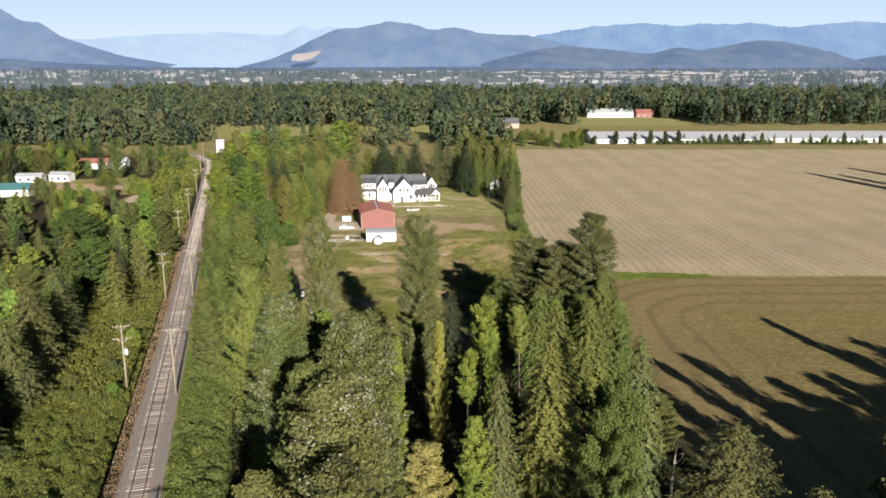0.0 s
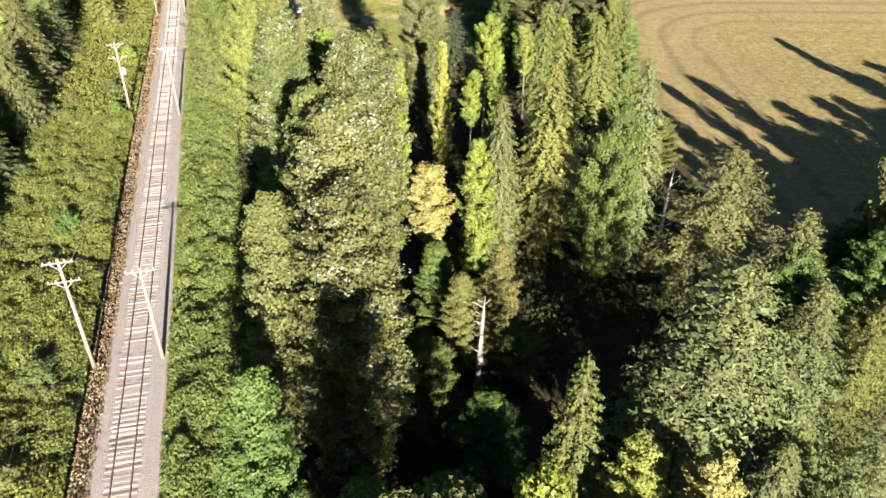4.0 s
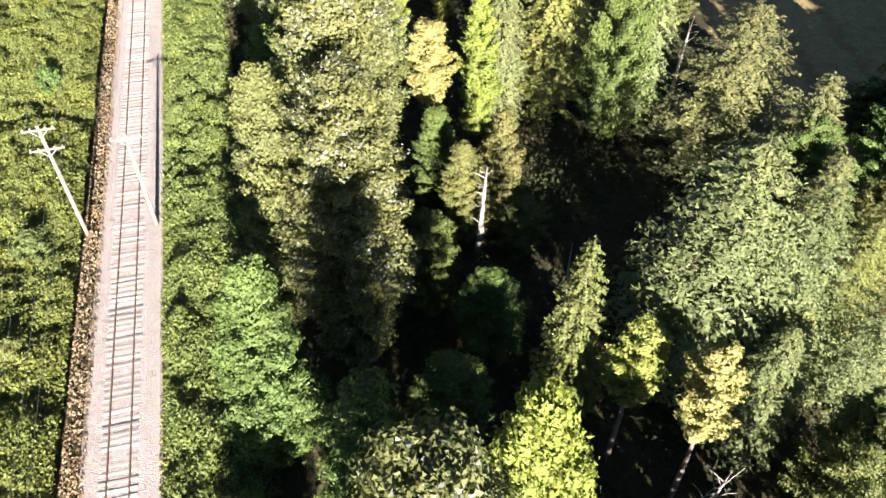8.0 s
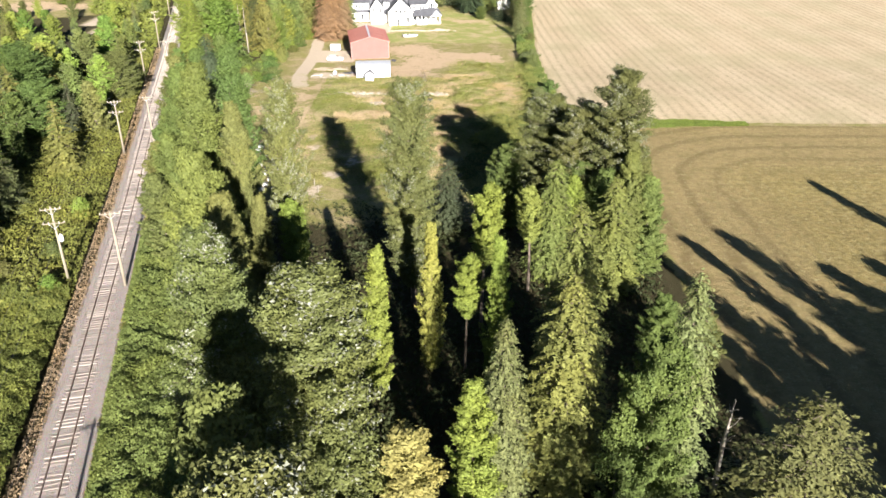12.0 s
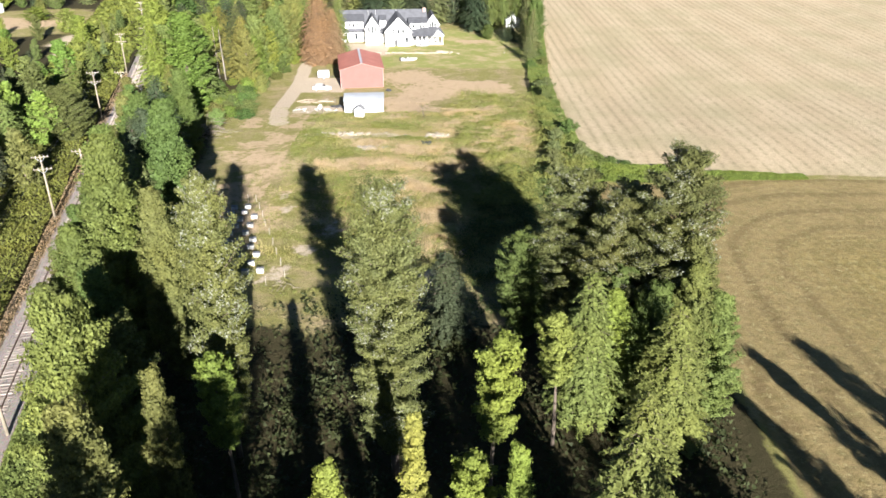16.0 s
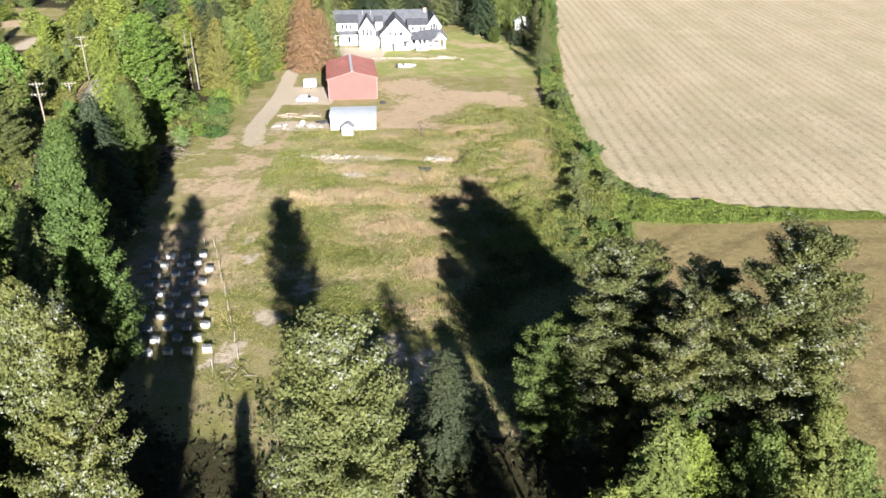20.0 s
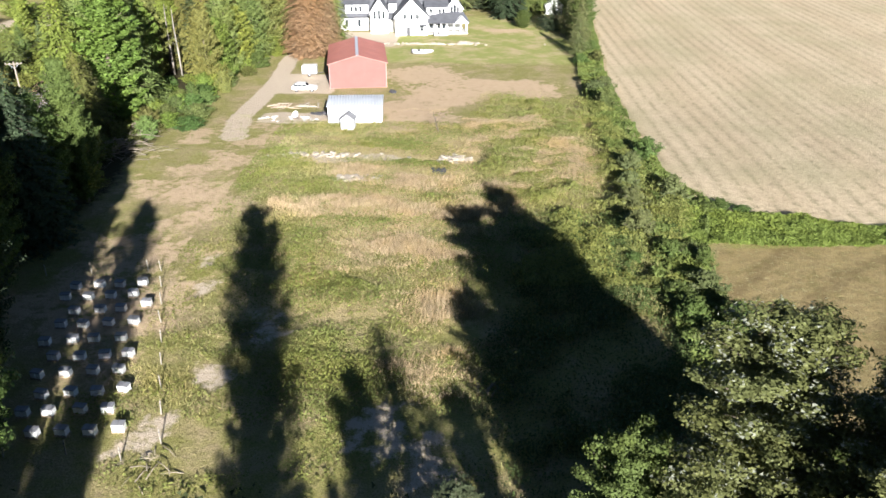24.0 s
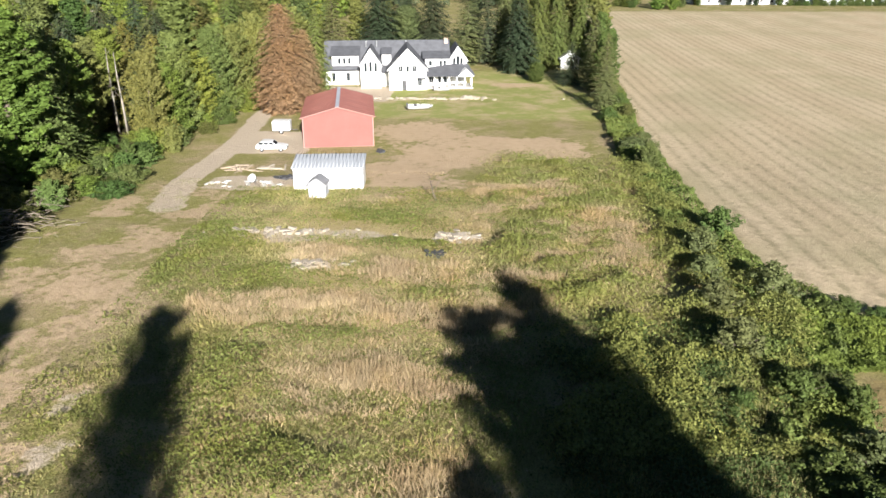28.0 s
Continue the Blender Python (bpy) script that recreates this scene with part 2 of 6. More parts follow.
gx, gy = axis(-62, 74, 0.75, 4950), axis(20, 320, 0.75, 4950)
X, Y = np.meshgrid(gx, gy)
Z = np.interp(Y, GROUND_Y, GROUND_Z)
flat = (np.abs(X - 60) > 1e9)
Z = Z + 0.12 * wobble(X, Y, 0.25, 3) * smooth_step(26, 10, X) * smooth_step(-50, -30, X) * smooth_step(100, 140, Y) * smooth_step(330, 240, Y)
w1, w2, w3 = wobble(X, Y, 0.5, 11), wobble(X, Y, 0.12, 12), wobble(X, Y, 0.22, 13)
fw = field_west(Y)
# stubble field, mown field, lawn, bare earth, gravel, straw grass
stubble = smooth_step(-0.8, 0.8, X - fw - 0.5 * w1) * smooth_step(-0.7, 0.7, Y - tongue_north(X) + 0.4 * w1) * smooth_step(478, 474, Y - 0.02 * X)
mown = smooth_step(-0.8, 0.8, X - fw - 0.6 * w1) * smooth_step(0.6, -0.6, Y - tongue_south(X) + 0.5 * w1)
drive = [(-36, 215), (-38, 226), (-37.8, 240), (-38, 252), (-39.5, 270), (-41, 290), (-44, 340)]
d_drive = line_distance(X, Y, drive)
gravel = smooth_step(2.4, 1.5, d_drive + 0.25 * w1)
gravel = np.maximum(gravel, smooth_step(1.0, 0.0, np.maximum(np.abs(X + 31.5) - 5.5, np.abs(Y - 250) - 7) + 0.6 * w1) * 0.9)
gravel = np.maximum(gravel, smooth_step(1.0, 0.0, np.maximum(np.abs(X + 28.7) - 5.6, np.abs(Y - 226) - 2.6) + 0.7 * w1))
pad = smooth_step(0.6, 0.0, np.maximum(np.abs(X + 26) - 7.5, np.abs(Y - 293) - 8))
gravel = np.maximum(gravel, pad)
gravel = np.maximum(gravel, 0.8 * smooth_step(0.6, 0.2, np.abs(Y - 287.5 - 0.15 * (X + 10)) + 0.3 * w1) * smooth_step(-22, -18, X) * smooth_step(5, 2, X))
gravel = np.maximum(gravel, 1.1 * smooth_step(3.0, 0.8, np.abs(Y - 206.3 - 0.04 * X) + 0.9 * w1 + 0.04 * np.abs(X + 19) ** 1.5) * smooth_step(-27, -24, X) * smooth_step(-6, -11, X))
gravel = np.maximum(gravel, 0.75 * smooth_step(1.8, 0.4, np.hypot((X + 14) / 1.8, Y - 197.0) + 0.6 * w1))
gravel = np.maximum(gravel, 0.8 * smooth_step(2.0, 0.5, np.hypot((X + 1.5) / 2.0, Y - 205.5) + 0.6 * w1))
BARE = [(-17.2, 160.8, 2.4), (-5.0, 146.6, 3.0), (-1.5, 144.0, 2.0), (-21.9, 144.7, 2.6), (-24.8, 167.4, 1.8), (-19.8, 153.0, 1.8), (-26.5, 172.5, 1.3)]


def bare_spots(x, y):
    """Pale stony spots in the meadow, 0 to 1."""
    d = np.zeros_like(x)
    for cx, cy, r in BARE:
        d = np.maximum(d, smooth_step(1.1, 0.4, np.hypot(x - cx, (y - cy) / 1.4) / r + 0.9 * wobble(x, y, 1.3, 21) + 0.5 * wobble(x, y, 4.0, 22)))
    return d


gravel = np.maximum(gravel, 0.62 * bare_spots(X, Y))
earth = 0.9 * smooth_step(1.0, 0.0, np.hypot((X - 4) / 17, (Y - 246 + 0.1 * X) / 8.5) * 1.6 - 0.9 + 0.6 * w2 + 0.35 * w1)
ruts = np.abs(np.abs(X + 36.5 - (Y - 150) * 0.12 - 3 * w2) - 0.9)
earth = np.maximum(earth, 0.5 * smooth_step(0.9, 0.2, ruts + 0.5 * w1) * smooth_step(150, 175, Y) * smooth_step(225, 205, Y))
earth = np.maximum(earth, 0.75 * smooth_step(-0.45, 0.35, wobble(X * 0.7, Y, 0.6, 31) + 0.5 * w1) * smooth_step(-47, -43, X) * smooth_step(-22, -27, X) * smooth_step(140, 160, Y) * smooth_step(232, 215, Y))
earth = np.maximum(earth, 0.55 * smooth_step(0.2, 0.8, w2) * smooth_step(-20, -34, X) * smooth_step(140, 160, Y) * smooth_step(240, 225, Y))
for cx, cy, rx_, ry_ in ((-8.5, 229, 8, 12), (4, 250.5, 16, 6), (-8, 257, 9, 8), (-3, 242, 10, 8), (8, 305, 6, 2.5)):
    earth = np.maximum(earth, 1.0 * smooth_step(1.3, 0.5, np.hypot((X - cx) / rx_, (Y - cy) / ry_) + 0.35 * w1 + 0.3 * w2))
earth = np.maximum(earth, 0.7 * smooth_step(3.0, 0.0, np.abs(X - fw + 1.0)) * smooth_step(186, 200, Y) * smooth_step(480, 440, Y))
straw = smooth_step(-0.25, 0.55, w3 + 0.5 * w1 + 0.35) * smooth_step(-27, -20, X) * smooth_step(10, 3, X) * smooth_step(150, 175, Y) * smooth_step(232, 218, Y)
lawn = smooth_step(262, 275, Y) * smooth_step(330, 316, Y) * smooth_step(-24, -18, X) * smooth_step(26, 20, X)
# mask of the woodland floor, coloured darker than soil for the trees' shade
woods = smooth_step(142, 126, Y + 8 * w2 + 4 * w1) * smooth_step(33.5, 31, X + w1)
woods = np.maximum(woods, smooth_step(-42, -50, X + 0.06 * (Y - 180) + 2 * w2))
# a narrow strip beside the track bed gets the same near-black colour
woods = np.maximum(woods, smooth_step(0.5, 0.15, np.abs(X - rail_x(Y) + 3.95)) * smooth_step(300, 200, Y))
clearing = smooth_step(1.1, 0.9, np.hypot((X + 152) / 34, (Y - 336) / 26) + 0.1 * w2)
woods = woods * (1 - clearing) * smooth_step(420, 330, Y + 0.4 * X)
earth = np.maximum(earth, 0.9 * smooth_step(1.0, 0.8, np.hypot((X + 158) / 22, (Y - 333) / 12) + 0.1 * w2))
lane = smooth_step(3.2, 2.2, line_distance(X, Y, [(-112, 282), (-122, 300), (-118, 330), (-128, 420)]))
gravel, woods = np.maximum(gravel, lane), woods * (1 - lane)
lawn = np.maximum(lawn, smooth_step(540, 550, Y) * smooth_step(650, 640, Y) * smooth_step(-225, -215, X) * smooth_step(15, 5, X))
lawn = np.maximum(lawn, smooth_step(1.05, 0.95, np.hypot((X - 165) / 62, (Y - 700) / 60)))
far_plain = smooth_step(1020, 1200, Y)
ny, nx = X.shape
idx = np.arange(ny * nx).reshape(ny, nx)
quads = np.stack([idx[:-1, :-1], idx[:-1, 1:], idx[1:, 1:], idx[1:, :-1]], -1).reshape(-1, 4)
me = bpy.data.meshes.new("ground")
me.vertices.add(ny * nx), me.loops.add(quads.size), me.polygons.add(len(quads))
me.vertices.foreach_set("co", np.stack([X, Y, Z], -1).astype(np.float32).ravel())
me.loops.foreach_set("vertex_index", quads.ravel().astype(np.int32))
me.polygons.foreach_set("loop_start", np.arange(0, quads.size, 4, dtype=np.int32))
me.update(calc_edges=True)
me.polygons.foreach_set("use_smooth", [True] * len(me.polygons))
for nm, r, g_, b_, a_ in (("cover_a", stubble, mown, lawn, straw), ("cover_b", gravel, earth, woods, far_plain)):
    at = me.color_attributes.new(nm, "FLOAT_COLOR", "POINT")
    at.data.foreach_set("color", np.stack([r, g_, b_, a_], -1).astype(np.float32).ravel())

m, t, b = graph("ground")
pos = node(t, "ShaderNodeTexCoord").outputs["Object"]
sep = node(t, "ShaderNodeSeparateXYZ", [(0, pos)])
ca, cb = (node(t, "ShaderNodeAttribute", attribute_name=k) for k in ("cover_a", "cover_b"))
sa, sb = (node(t, "ShaderNodeSeparateColor", [(0, k.outputs["Color"])]) for k in (ca, cb))
n_fine, n_mid, n_big = noise_tex(t, 7.0, 6.0, 0.7, pos), noise_tex(t, 0.9, 5.0, 0.65, pos), noise_tex(t, 0.05, 4.0, 0.6, pos)


def frayed(mask, width=0.5):
    """A cover's edge, broken up by the fine noise."""
    v = calc(t, "ADD", mask, calc(t, "MULTIPLY", calc(t, "SUBTRACT", n_mid, 0.5), width * 1.6))
    v = calc(t, "ADD", v, calc(t, "MULTIPLY", calc(t, "SUBTRACT", n_fine, 0.5), width))
    return node(t, "ShaderNodeMapRange", [("Value", v), ("From Min", 0.35), ("From Max", 0.65)]).outputs[0]


n_patch = noise_tex(t, 0.16, 6.0, 0.7, pos)
grass = mix(t, ramp(t, n_patch, [(0.45, (0, 0, 0)), (0.63, (1, 1, 1))]), mix(t, n_mid, (0.22, 0.215, 0.06), (0.34, 0.3, 0.12)), mix(t, n_mid, (0.35, 0.265, 0.15), (0.48, 0.375, 0.235)))
grass = mix(t, ramp(t, n_fine, [(0.35, (0.75, 0.75, 0.75)), (0.58, (0, 0, 0))]), grass, (0.11, 0.11, 0.035))
grass = mix(t, ramp(t, noise_tex(t, 2.3, 5.0, 0.75, pos), [(0.62, (0, 0, 0)), (0.7, (0.8, 0.8, 0.8))]), grass, (0.42, 0.36, 0.25))
col = mix(t, frayed(ca.outputs["Alpha"]), grass, mix(t, n_mid, (0.36, 0.28, 0.13), (0.5, 0.4, 0.22)))
col = mix(t, frayed(sa.outputs["Blue"]), col, mix(t, ramp(t, n_patch, [(0.45, (0, 0, 0)), (0.62, (1, 1, 1))]), mix(t, n_mid, (0.22, 0.25, 0.06), (0.31, 0.31, 0.11)), mix(t, n_mid, (0.37, 0.3, 0.15), (0.48, 0.39, 0.23))))
worn = calc(t, "MULTIPLY", sb.outputs["Green"], ramp(t, noise_tex(t, 0.55, 6.0, 0.75, pos), [(0.36, (0.6, 0.6, 0.6)), (0.55, (1.15, 1.15, 1.15))]))
col = mix(t, frayed(worn, 1.3), col, mix(t, n_mid, (0.4, 0.29, 0.175), (0.53, 0.405, 0.27)))
# stubble: rows drawn slightly askew, pale straw with darker scattered tufts
row = calc(t, "ADD", sep.outputs["X"], calc(t, "MULTIPLY", calc(t, "SUBTRACT", sep.outputs["Y"], 190.0), 0.02))
row = calc(t, "ADD", row, calc(t, "ADD", calc(t, "MULTIPLY", noise_tex(t, 0.03, 2.0, 0.5, pos), 1.5), calc(t, "MULTIPLY", noise_tex(t, 0.5, 3.0, 0.6, pos), 0.45)))
wave = calc(t, "ADD", calc(t, "MULTIPLY", calc(t, "SINE", calc(t, "MULTIPLY", row, 2.4)), 0.5), 0.5)
wide = calc(t, "ADD", calc(t, "MULTIPLY", calc(t, "SINE", calc(t, "MULTIPLY", row, 0.42)), 0.5), 0.5)
straw_c = mix(t, wide, (0.53, 0.42, 0.275), (0.58, 0.47, 0.315))
straw_c = mix(t, calc(t, "MULTIPLY", calc(t, "MULTIPLY", wave, ramp(t, noise_tex(t, 0.07, 5.0, 0.7, pos), [(0.42, (0.15, 0.15, 0.15)), (0.6, (1, 1, 1))])), 0.4), straw_c, (0.3, 0.25, 0.155))
tuft = ramp(t, calc(t, "MULTIPLY", n_mid, calc(t, "ADD", wave, 0.25)), [(0.56, (0, 0, 0)), (0.7, (1, 1, 1))])
straw_c = mix(t, calc(t, "MULTIPLY", tuft, 0.5), straw_c, (0.17, 0.17, 0.08))
straw_c = mix(t, ramp(t, noise_tex(t, 1.3, 7.0, 0.85, pos), [(0.48, (0, 0, 0)), (0.62, (0.6, 0.6, 0.6))]), straw_c, (0.29, 0.235, 0.15))
straw_c = mix(t, calc(t, "MULTIPLY", n_fine, 0.3), straw_c, (0.3, 0.24, 0.15))
straw_c = mix(t, ramp(t, n_big, [(0.45, (0, 0, 0)), (0.65, (0.5, 0.5, 0.5))]), straw_c, (0.33, 0.3, 0.17))
col = mix(t, frayed(sa.outputs["Red"], 0.35), col, straw_c)
# mown field: passes parallel to its edges, round the corner
ex = calc(t, "MAXIMUM", calc(t, "SUBTRACT", 62.0, sep.outputs["X"]), 0.0)
ey = calc(t, "MAXIMUM", calc(t, "SUBTRACT", sep.outputs["Y"], 148.0), 0.0)
dist = calc(t, "SQRT", calc(t, "ADD", calc(t, "MULTIPLY", ex, ex), calc(t, "MULTIPLY", ey, ey)))
inside = calc(t, "MULTIPLY", calc(t, "SUBTRACT", sep.outputs["Y"], 148.0), calc(t, "LESS_THAN", ey, 0.001))
turn = calc(t, "ADD", calc(t, "ADD", dist, calc(t, "MULTIPLY", inside, calc(t, "LESS_THAN", ex, 0.001))), calc(t, "MULTIPLY", noise_tex(t, 0.15, 3.0, 0.6, pos), 3.0))
w_a = calc(t, "ADD", calc(t, "MULTIPLY", calc(t, "SINE", calc(t, "MULTIPLY", turn, 0.95)), 0.5), 0.5)
w_b = calc(t, "ADD", calc(t, "MULTIPLY", calc(t, "SINE", calc(t, "MULTIPLY", turn, 3.7)), 0.5), 0.5)
head = node(t, "ShaderNodeMapRange", [("Value", calc(t, "ADD", dist, calc(t, "MULTIPLY", n_big, 8.0))), ("From Min", 8.0), ("From Max", 20.0)]).outputs[0]
streak = noise_tex(t, 1.0, 5.0, 0.7, node(t, "ShaderNodeMapping", [("Vector", pos), ("Scale", (0.05, 0.75, 1.0))]).outputs[0])
mown_c = mix(t, w_b, (0.31, 0.25, 0.09), (0.37, 0.305, 0.125))
mown_c = mix(t, ramp(t, streak, [(0.42, (0, 0, 0)), (0.62, (0.75, 0.75, 0.75))]), mown_c, (0.3, 0.22, 0.09))
mown_c = mix(t, ramp(t, noise_tex(t, 1.0, 7.0, 0.85, pos), [(0.46, (0, 0, 0)), (0.58, (0.9, 0.9, 0.9))]), mown_c, (0.16, 0.125, 0.05))
mown_c = mix(t, calc(t, "MULTIPLY", head, 0.5), mown_c, (0.33, 0.25, 0.13))
track = ramp(t, calc(t, "MULTIPLY", w_a, calc(t, "ADD", n_mid, 0.35)), [(0.6, (0, 0, 0)), (0.85, (1, 1, 1))])
mown_c = mix(t, calc(t, "MULTIPLY", track, calc(t, "ADD", calc(t, "MULTIPLY", head, 0.55), 0.12)), mown_c, (0.16, 0.115, 0.055))
mown_c = mix(t, calc(t, "MULTIPLY", ramp(t, n_fine, [(0.35, (0, 0, 0)), (0.65, (1, 1, 1))]), 0.45), mown_c, (0.15, 0.115, 0.05))
mown_c = mix(t, ramp(t, noise_tex(t, 0.7, 8.0, 0.85, pos), [(0.5, (0, 0, 0)), (0.57, (0.6, 0.6, 0.6))]), mown_c, (0.15, 0.125, 0.045))
mown_c = mix(t, ramp(t, noise_tex(t, 1.4, 6.0, 0.8, pos), [(0.55, (0, 0, 0)), (0.63, (0.55, 0.55, 0.55))]), mown_c, (0.46, 0.4, 0.21))
col = mix(t, frayed(sa.outputs["Green"], 0.35), col, mown_c)
col = mix(t, frayed(sb.outputs["Red"], 0.9), col, mix(t, n_fine, (0.42, 0.34, 0.25), (0.58, 0.485, 0.37)))
# woodland floor almost black, with shade from the crowns painted in
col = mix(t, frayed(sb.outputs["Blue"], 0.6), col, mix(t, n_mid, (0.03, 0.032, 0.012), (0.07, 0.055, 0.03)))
# beyond the wood belt the ground turns grey-blue, haze put into its colour
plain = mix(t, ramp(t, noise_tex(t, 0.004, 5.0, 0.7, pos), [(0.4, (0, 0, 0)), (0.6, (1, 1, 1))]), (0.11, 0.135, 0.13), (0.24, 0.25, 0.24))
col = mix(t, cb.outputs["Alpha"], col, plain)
t.links.new(col, b.inputs["Base Color"])
b.inputs["Roughness"].default_value = 0.95
b.inputs["Specular IOR Level"].default_value = 0.1
bump(t, b, calc(t, "ADD", n_fine, calc(t, "MULTIPLY", n_mid, 2.0)), 0.9, 0.12)
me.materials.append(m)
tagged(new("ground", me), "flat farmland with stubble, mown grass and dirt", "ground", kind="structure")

# ---- railway ----
def ballast_color():
    m, t, b = graph("ballast")
    p = node(t, "ShaderNodeTexCoord").outputs["Object"]
    v = node(t, "ShaderNodeTexVoronoi", [("Scale", 11.0), ("Vector", p)])
    c = mix(t, noise_tex(t, 0.5, 5.0, 0.7, p), (0.3, 0.258, 0.226), (0.41, 0.36, 0.322))
    c = mix(t, 0.35, c, mix(t, 1.0, c, v.outputs["Color"], "MULTIPLY"))
    c = mix(t, ramp(t, noise_tex(t, 1.1, 6.0, 0.75, p), [(0.56, (0, 0, 0)), (0.7, (0.8, 0.8, 0.8))]), c, (0.17, 0.14, 0.09))
    t.links.new(c, b.inputs["Base Color"])
    b.inputs["Roughness"].default_value = 0.95
    bump(t, b, v.outputs["Distance"], 0.8, 0.06)
    return m


def tie_color():
    """Weathered timber, some ties dark and some bleached or half buried in dust."""
    m, t, b = graph("tie_wood")
    c = ramp(t, node(t, "ShaderNodeObjectInfo").outputs["Random"], [(0.0, (0.15, 0.12, 0.105)), (0.35, (0.24, 0.2, 0.17)), (0.7, (0.36, 0.31, 0.265)), (1.0, (0.46, 0.4, 0.35))])
    grain = noise_tex(t, 6.0, 5.0, 0.7)
    c = mix(t, calc(t, "MULTIPLY", grain, 0.5), c, (0.34, 0.29, 0.25))
    t.links.new(c, b.inputs["Base Color"])
    b.inputs["Roughness"].default_value = 0.9
    bump(t, b, grain, 0.6, 0.02)
    return m


BALLAST, TIE_WOOD = ballast_color(), tie_color()
RAIL_TOP = 0.62


def track_frame(y):
    """A place on the track's middle line and the way across it."""
    d = Vector((float(rail_x(y + 0.5) - rail_x(y - 0.5)), 1.0, 0.0)).normalized()
    return Vector((float(rail_x(y)), y, land(0, y))), Vector((d.y, -d.x, 0.0)), d


def swept(profile, y0, y1, step, material, name):
    """A profile (across, up) drawn along the track."""
    ys = np.arange(y0, y1 + step, step)
    verts, faces, n = [], [], len(profile)
    for i, y in enumerate(ys):
        p, a, _ = track_frame(float(y))
        for u, h in profile:
            verts.append(p + a * u + Vector((0, 0, h)))
        if i:
            k = (i - 1) * n
            faces += [(k + j, k + n + j, k + n + j + 1, k + j + 1) for j in range(n - 1)]
    return mesh_from(name, verts, faces, material)


bed = new("track_bed", swept([(-3.0, -0.15), (-2.5, 0.16), (-1.7, 0.40), (0, 0.43), (1.7, 0.40), (2.7, 0.28), (3.3, -0.15)], -60, 452, 2.0, BALLAST, "track_bed"))
tagged(bed, "pale grey gravel bed of a single railway track", "railway bed", kind="structure")
track = root("railway_track", Matrix(), "single railway track with rusty rails on weathered timber ties", "railway track")
for u in (-0.755, 0.755):
    part("rail", swept([(u - 0.07, 0.46), (u - 0.045, 0.48), (u - 0.04, RAIL_TOP), (u + 0.04, RAIL_TOP), (u + 0.045, 0.48), (u + 0.07, 0.46)], -60, 452, 2.0, STEEL, "rail"), track)
tie_bm = boxes((-1.3, -0.12, -0.1, 1.3, 0.12, 0.07), bevel=0.015)
tie_me = bpy.data.meshes.new("tie")
tie_bm.to_mesh(tie_me)
tie_bm.free()
tie_me.materials.append(TIE_WOOD)
rr = random.Random(5)
far_ties = bmesh.new()
s = -40.0
while s < 440:
    p, a, d = track_frame(s)
    m = Matrix.LocRotScale(p + Vector((0, 0, 0.42 + rr.uniform(-0.07, 0.004))), Euler((0, 0, math.atan2(a.y, a.x) + rr.gauss(0, 0.03))), (rr.uniform(0.93, 1.06), rr.uniform(0.85, 1.15), 1))
    if 18 <= s < 205:
        tie = new("tie", tie_me)
        tie.parent, tie.matrix_basis = track, m
    else:
        bmesh.ops.create_cube(far_ties, size=1.0, matrix=m @ Matrix.Diagonal((2.6, 0.24, 0.16, 1)))
    s += 0.6 + rr.uniform(-0.09, 0.09)
tagged(part("tie_bed", far_ties, track, TIE_WOOD), "weathered timber ties further along", kind="stuff")


def utility_pole(y, side=-3.6, height=10.9, transformer=False, lean=0.0, arms=2):
    x = float(rail_x(y)) + side
    pole = root("utility_pole", pose(x, y, land(x, y) - 0.1, 0, lean, 15), "weathered wooden utility pole with %s beside the track" % ("two crossarms" if arms == 2 else "a single crossarm"), "utility pole", "poles along the track")
    part("pole", tube(bmesh.new(), [(0, 0, -0.5), (0, 0, height * 0.5), (0, 0, height)], [0.19, 0.16, 0.12], 10), pole, POLE_WOOD)
    for h, w in ((height - 0.35, 1.25), (height - 2.3, 1.35))[:arms]:
        arm = part("crossarm", boxes((-w, -0.19, h - 0.06, w, -0.09, h + 0.07), bevel=0.01), pole, POLE_WOOD)
        for u in (-w + 0.12, -w * 0.45, w * 0.45, w - 0.12):
            part("insulator", tube(bmesh.new(), [(u, -0.14, h + 0.07), (u, -0.14, h + 0.15), (u, -0.14, h + 0.25)], [0.05, 0.065, 0.035], 8), arm, CERAMIC)
        for sgn in (-1, 1):
            part("brace", tube(bmesh.new(), [(sgn * 0.75, -0.12, h), (0.0, -0.14, h - 0.75)], [0.025, 0.025], 5), arm, GALV)
    if transformer:
        can = part("transformer", tube(bmesh.new(), [(0.42, -0.05, height - 4.9), (0.42, -0.05, height - 4.8), (0.42, -0.05, height - 4.1), (0.42, -0.05, height - 4.0)], [0.2, 0.27, 0.27, 0.2], 12), pole, WHITE_METAL, "pale grey transformer can")
        for u in (0.34, 0.5):
            part("bushing", tube(bmesh.new(), [(u, -0.05, height - 4.0), (u, -0.05, height - 3.75)], [0.05, 0.03], 7), can, CERAMIC)
        part("bracket", boxes((0.1, -0.1, height - 4.6, 0.2, 0.0, height - 4.3)), pole, GALV)
    return x, y, land(x, y) - 0.1 + height


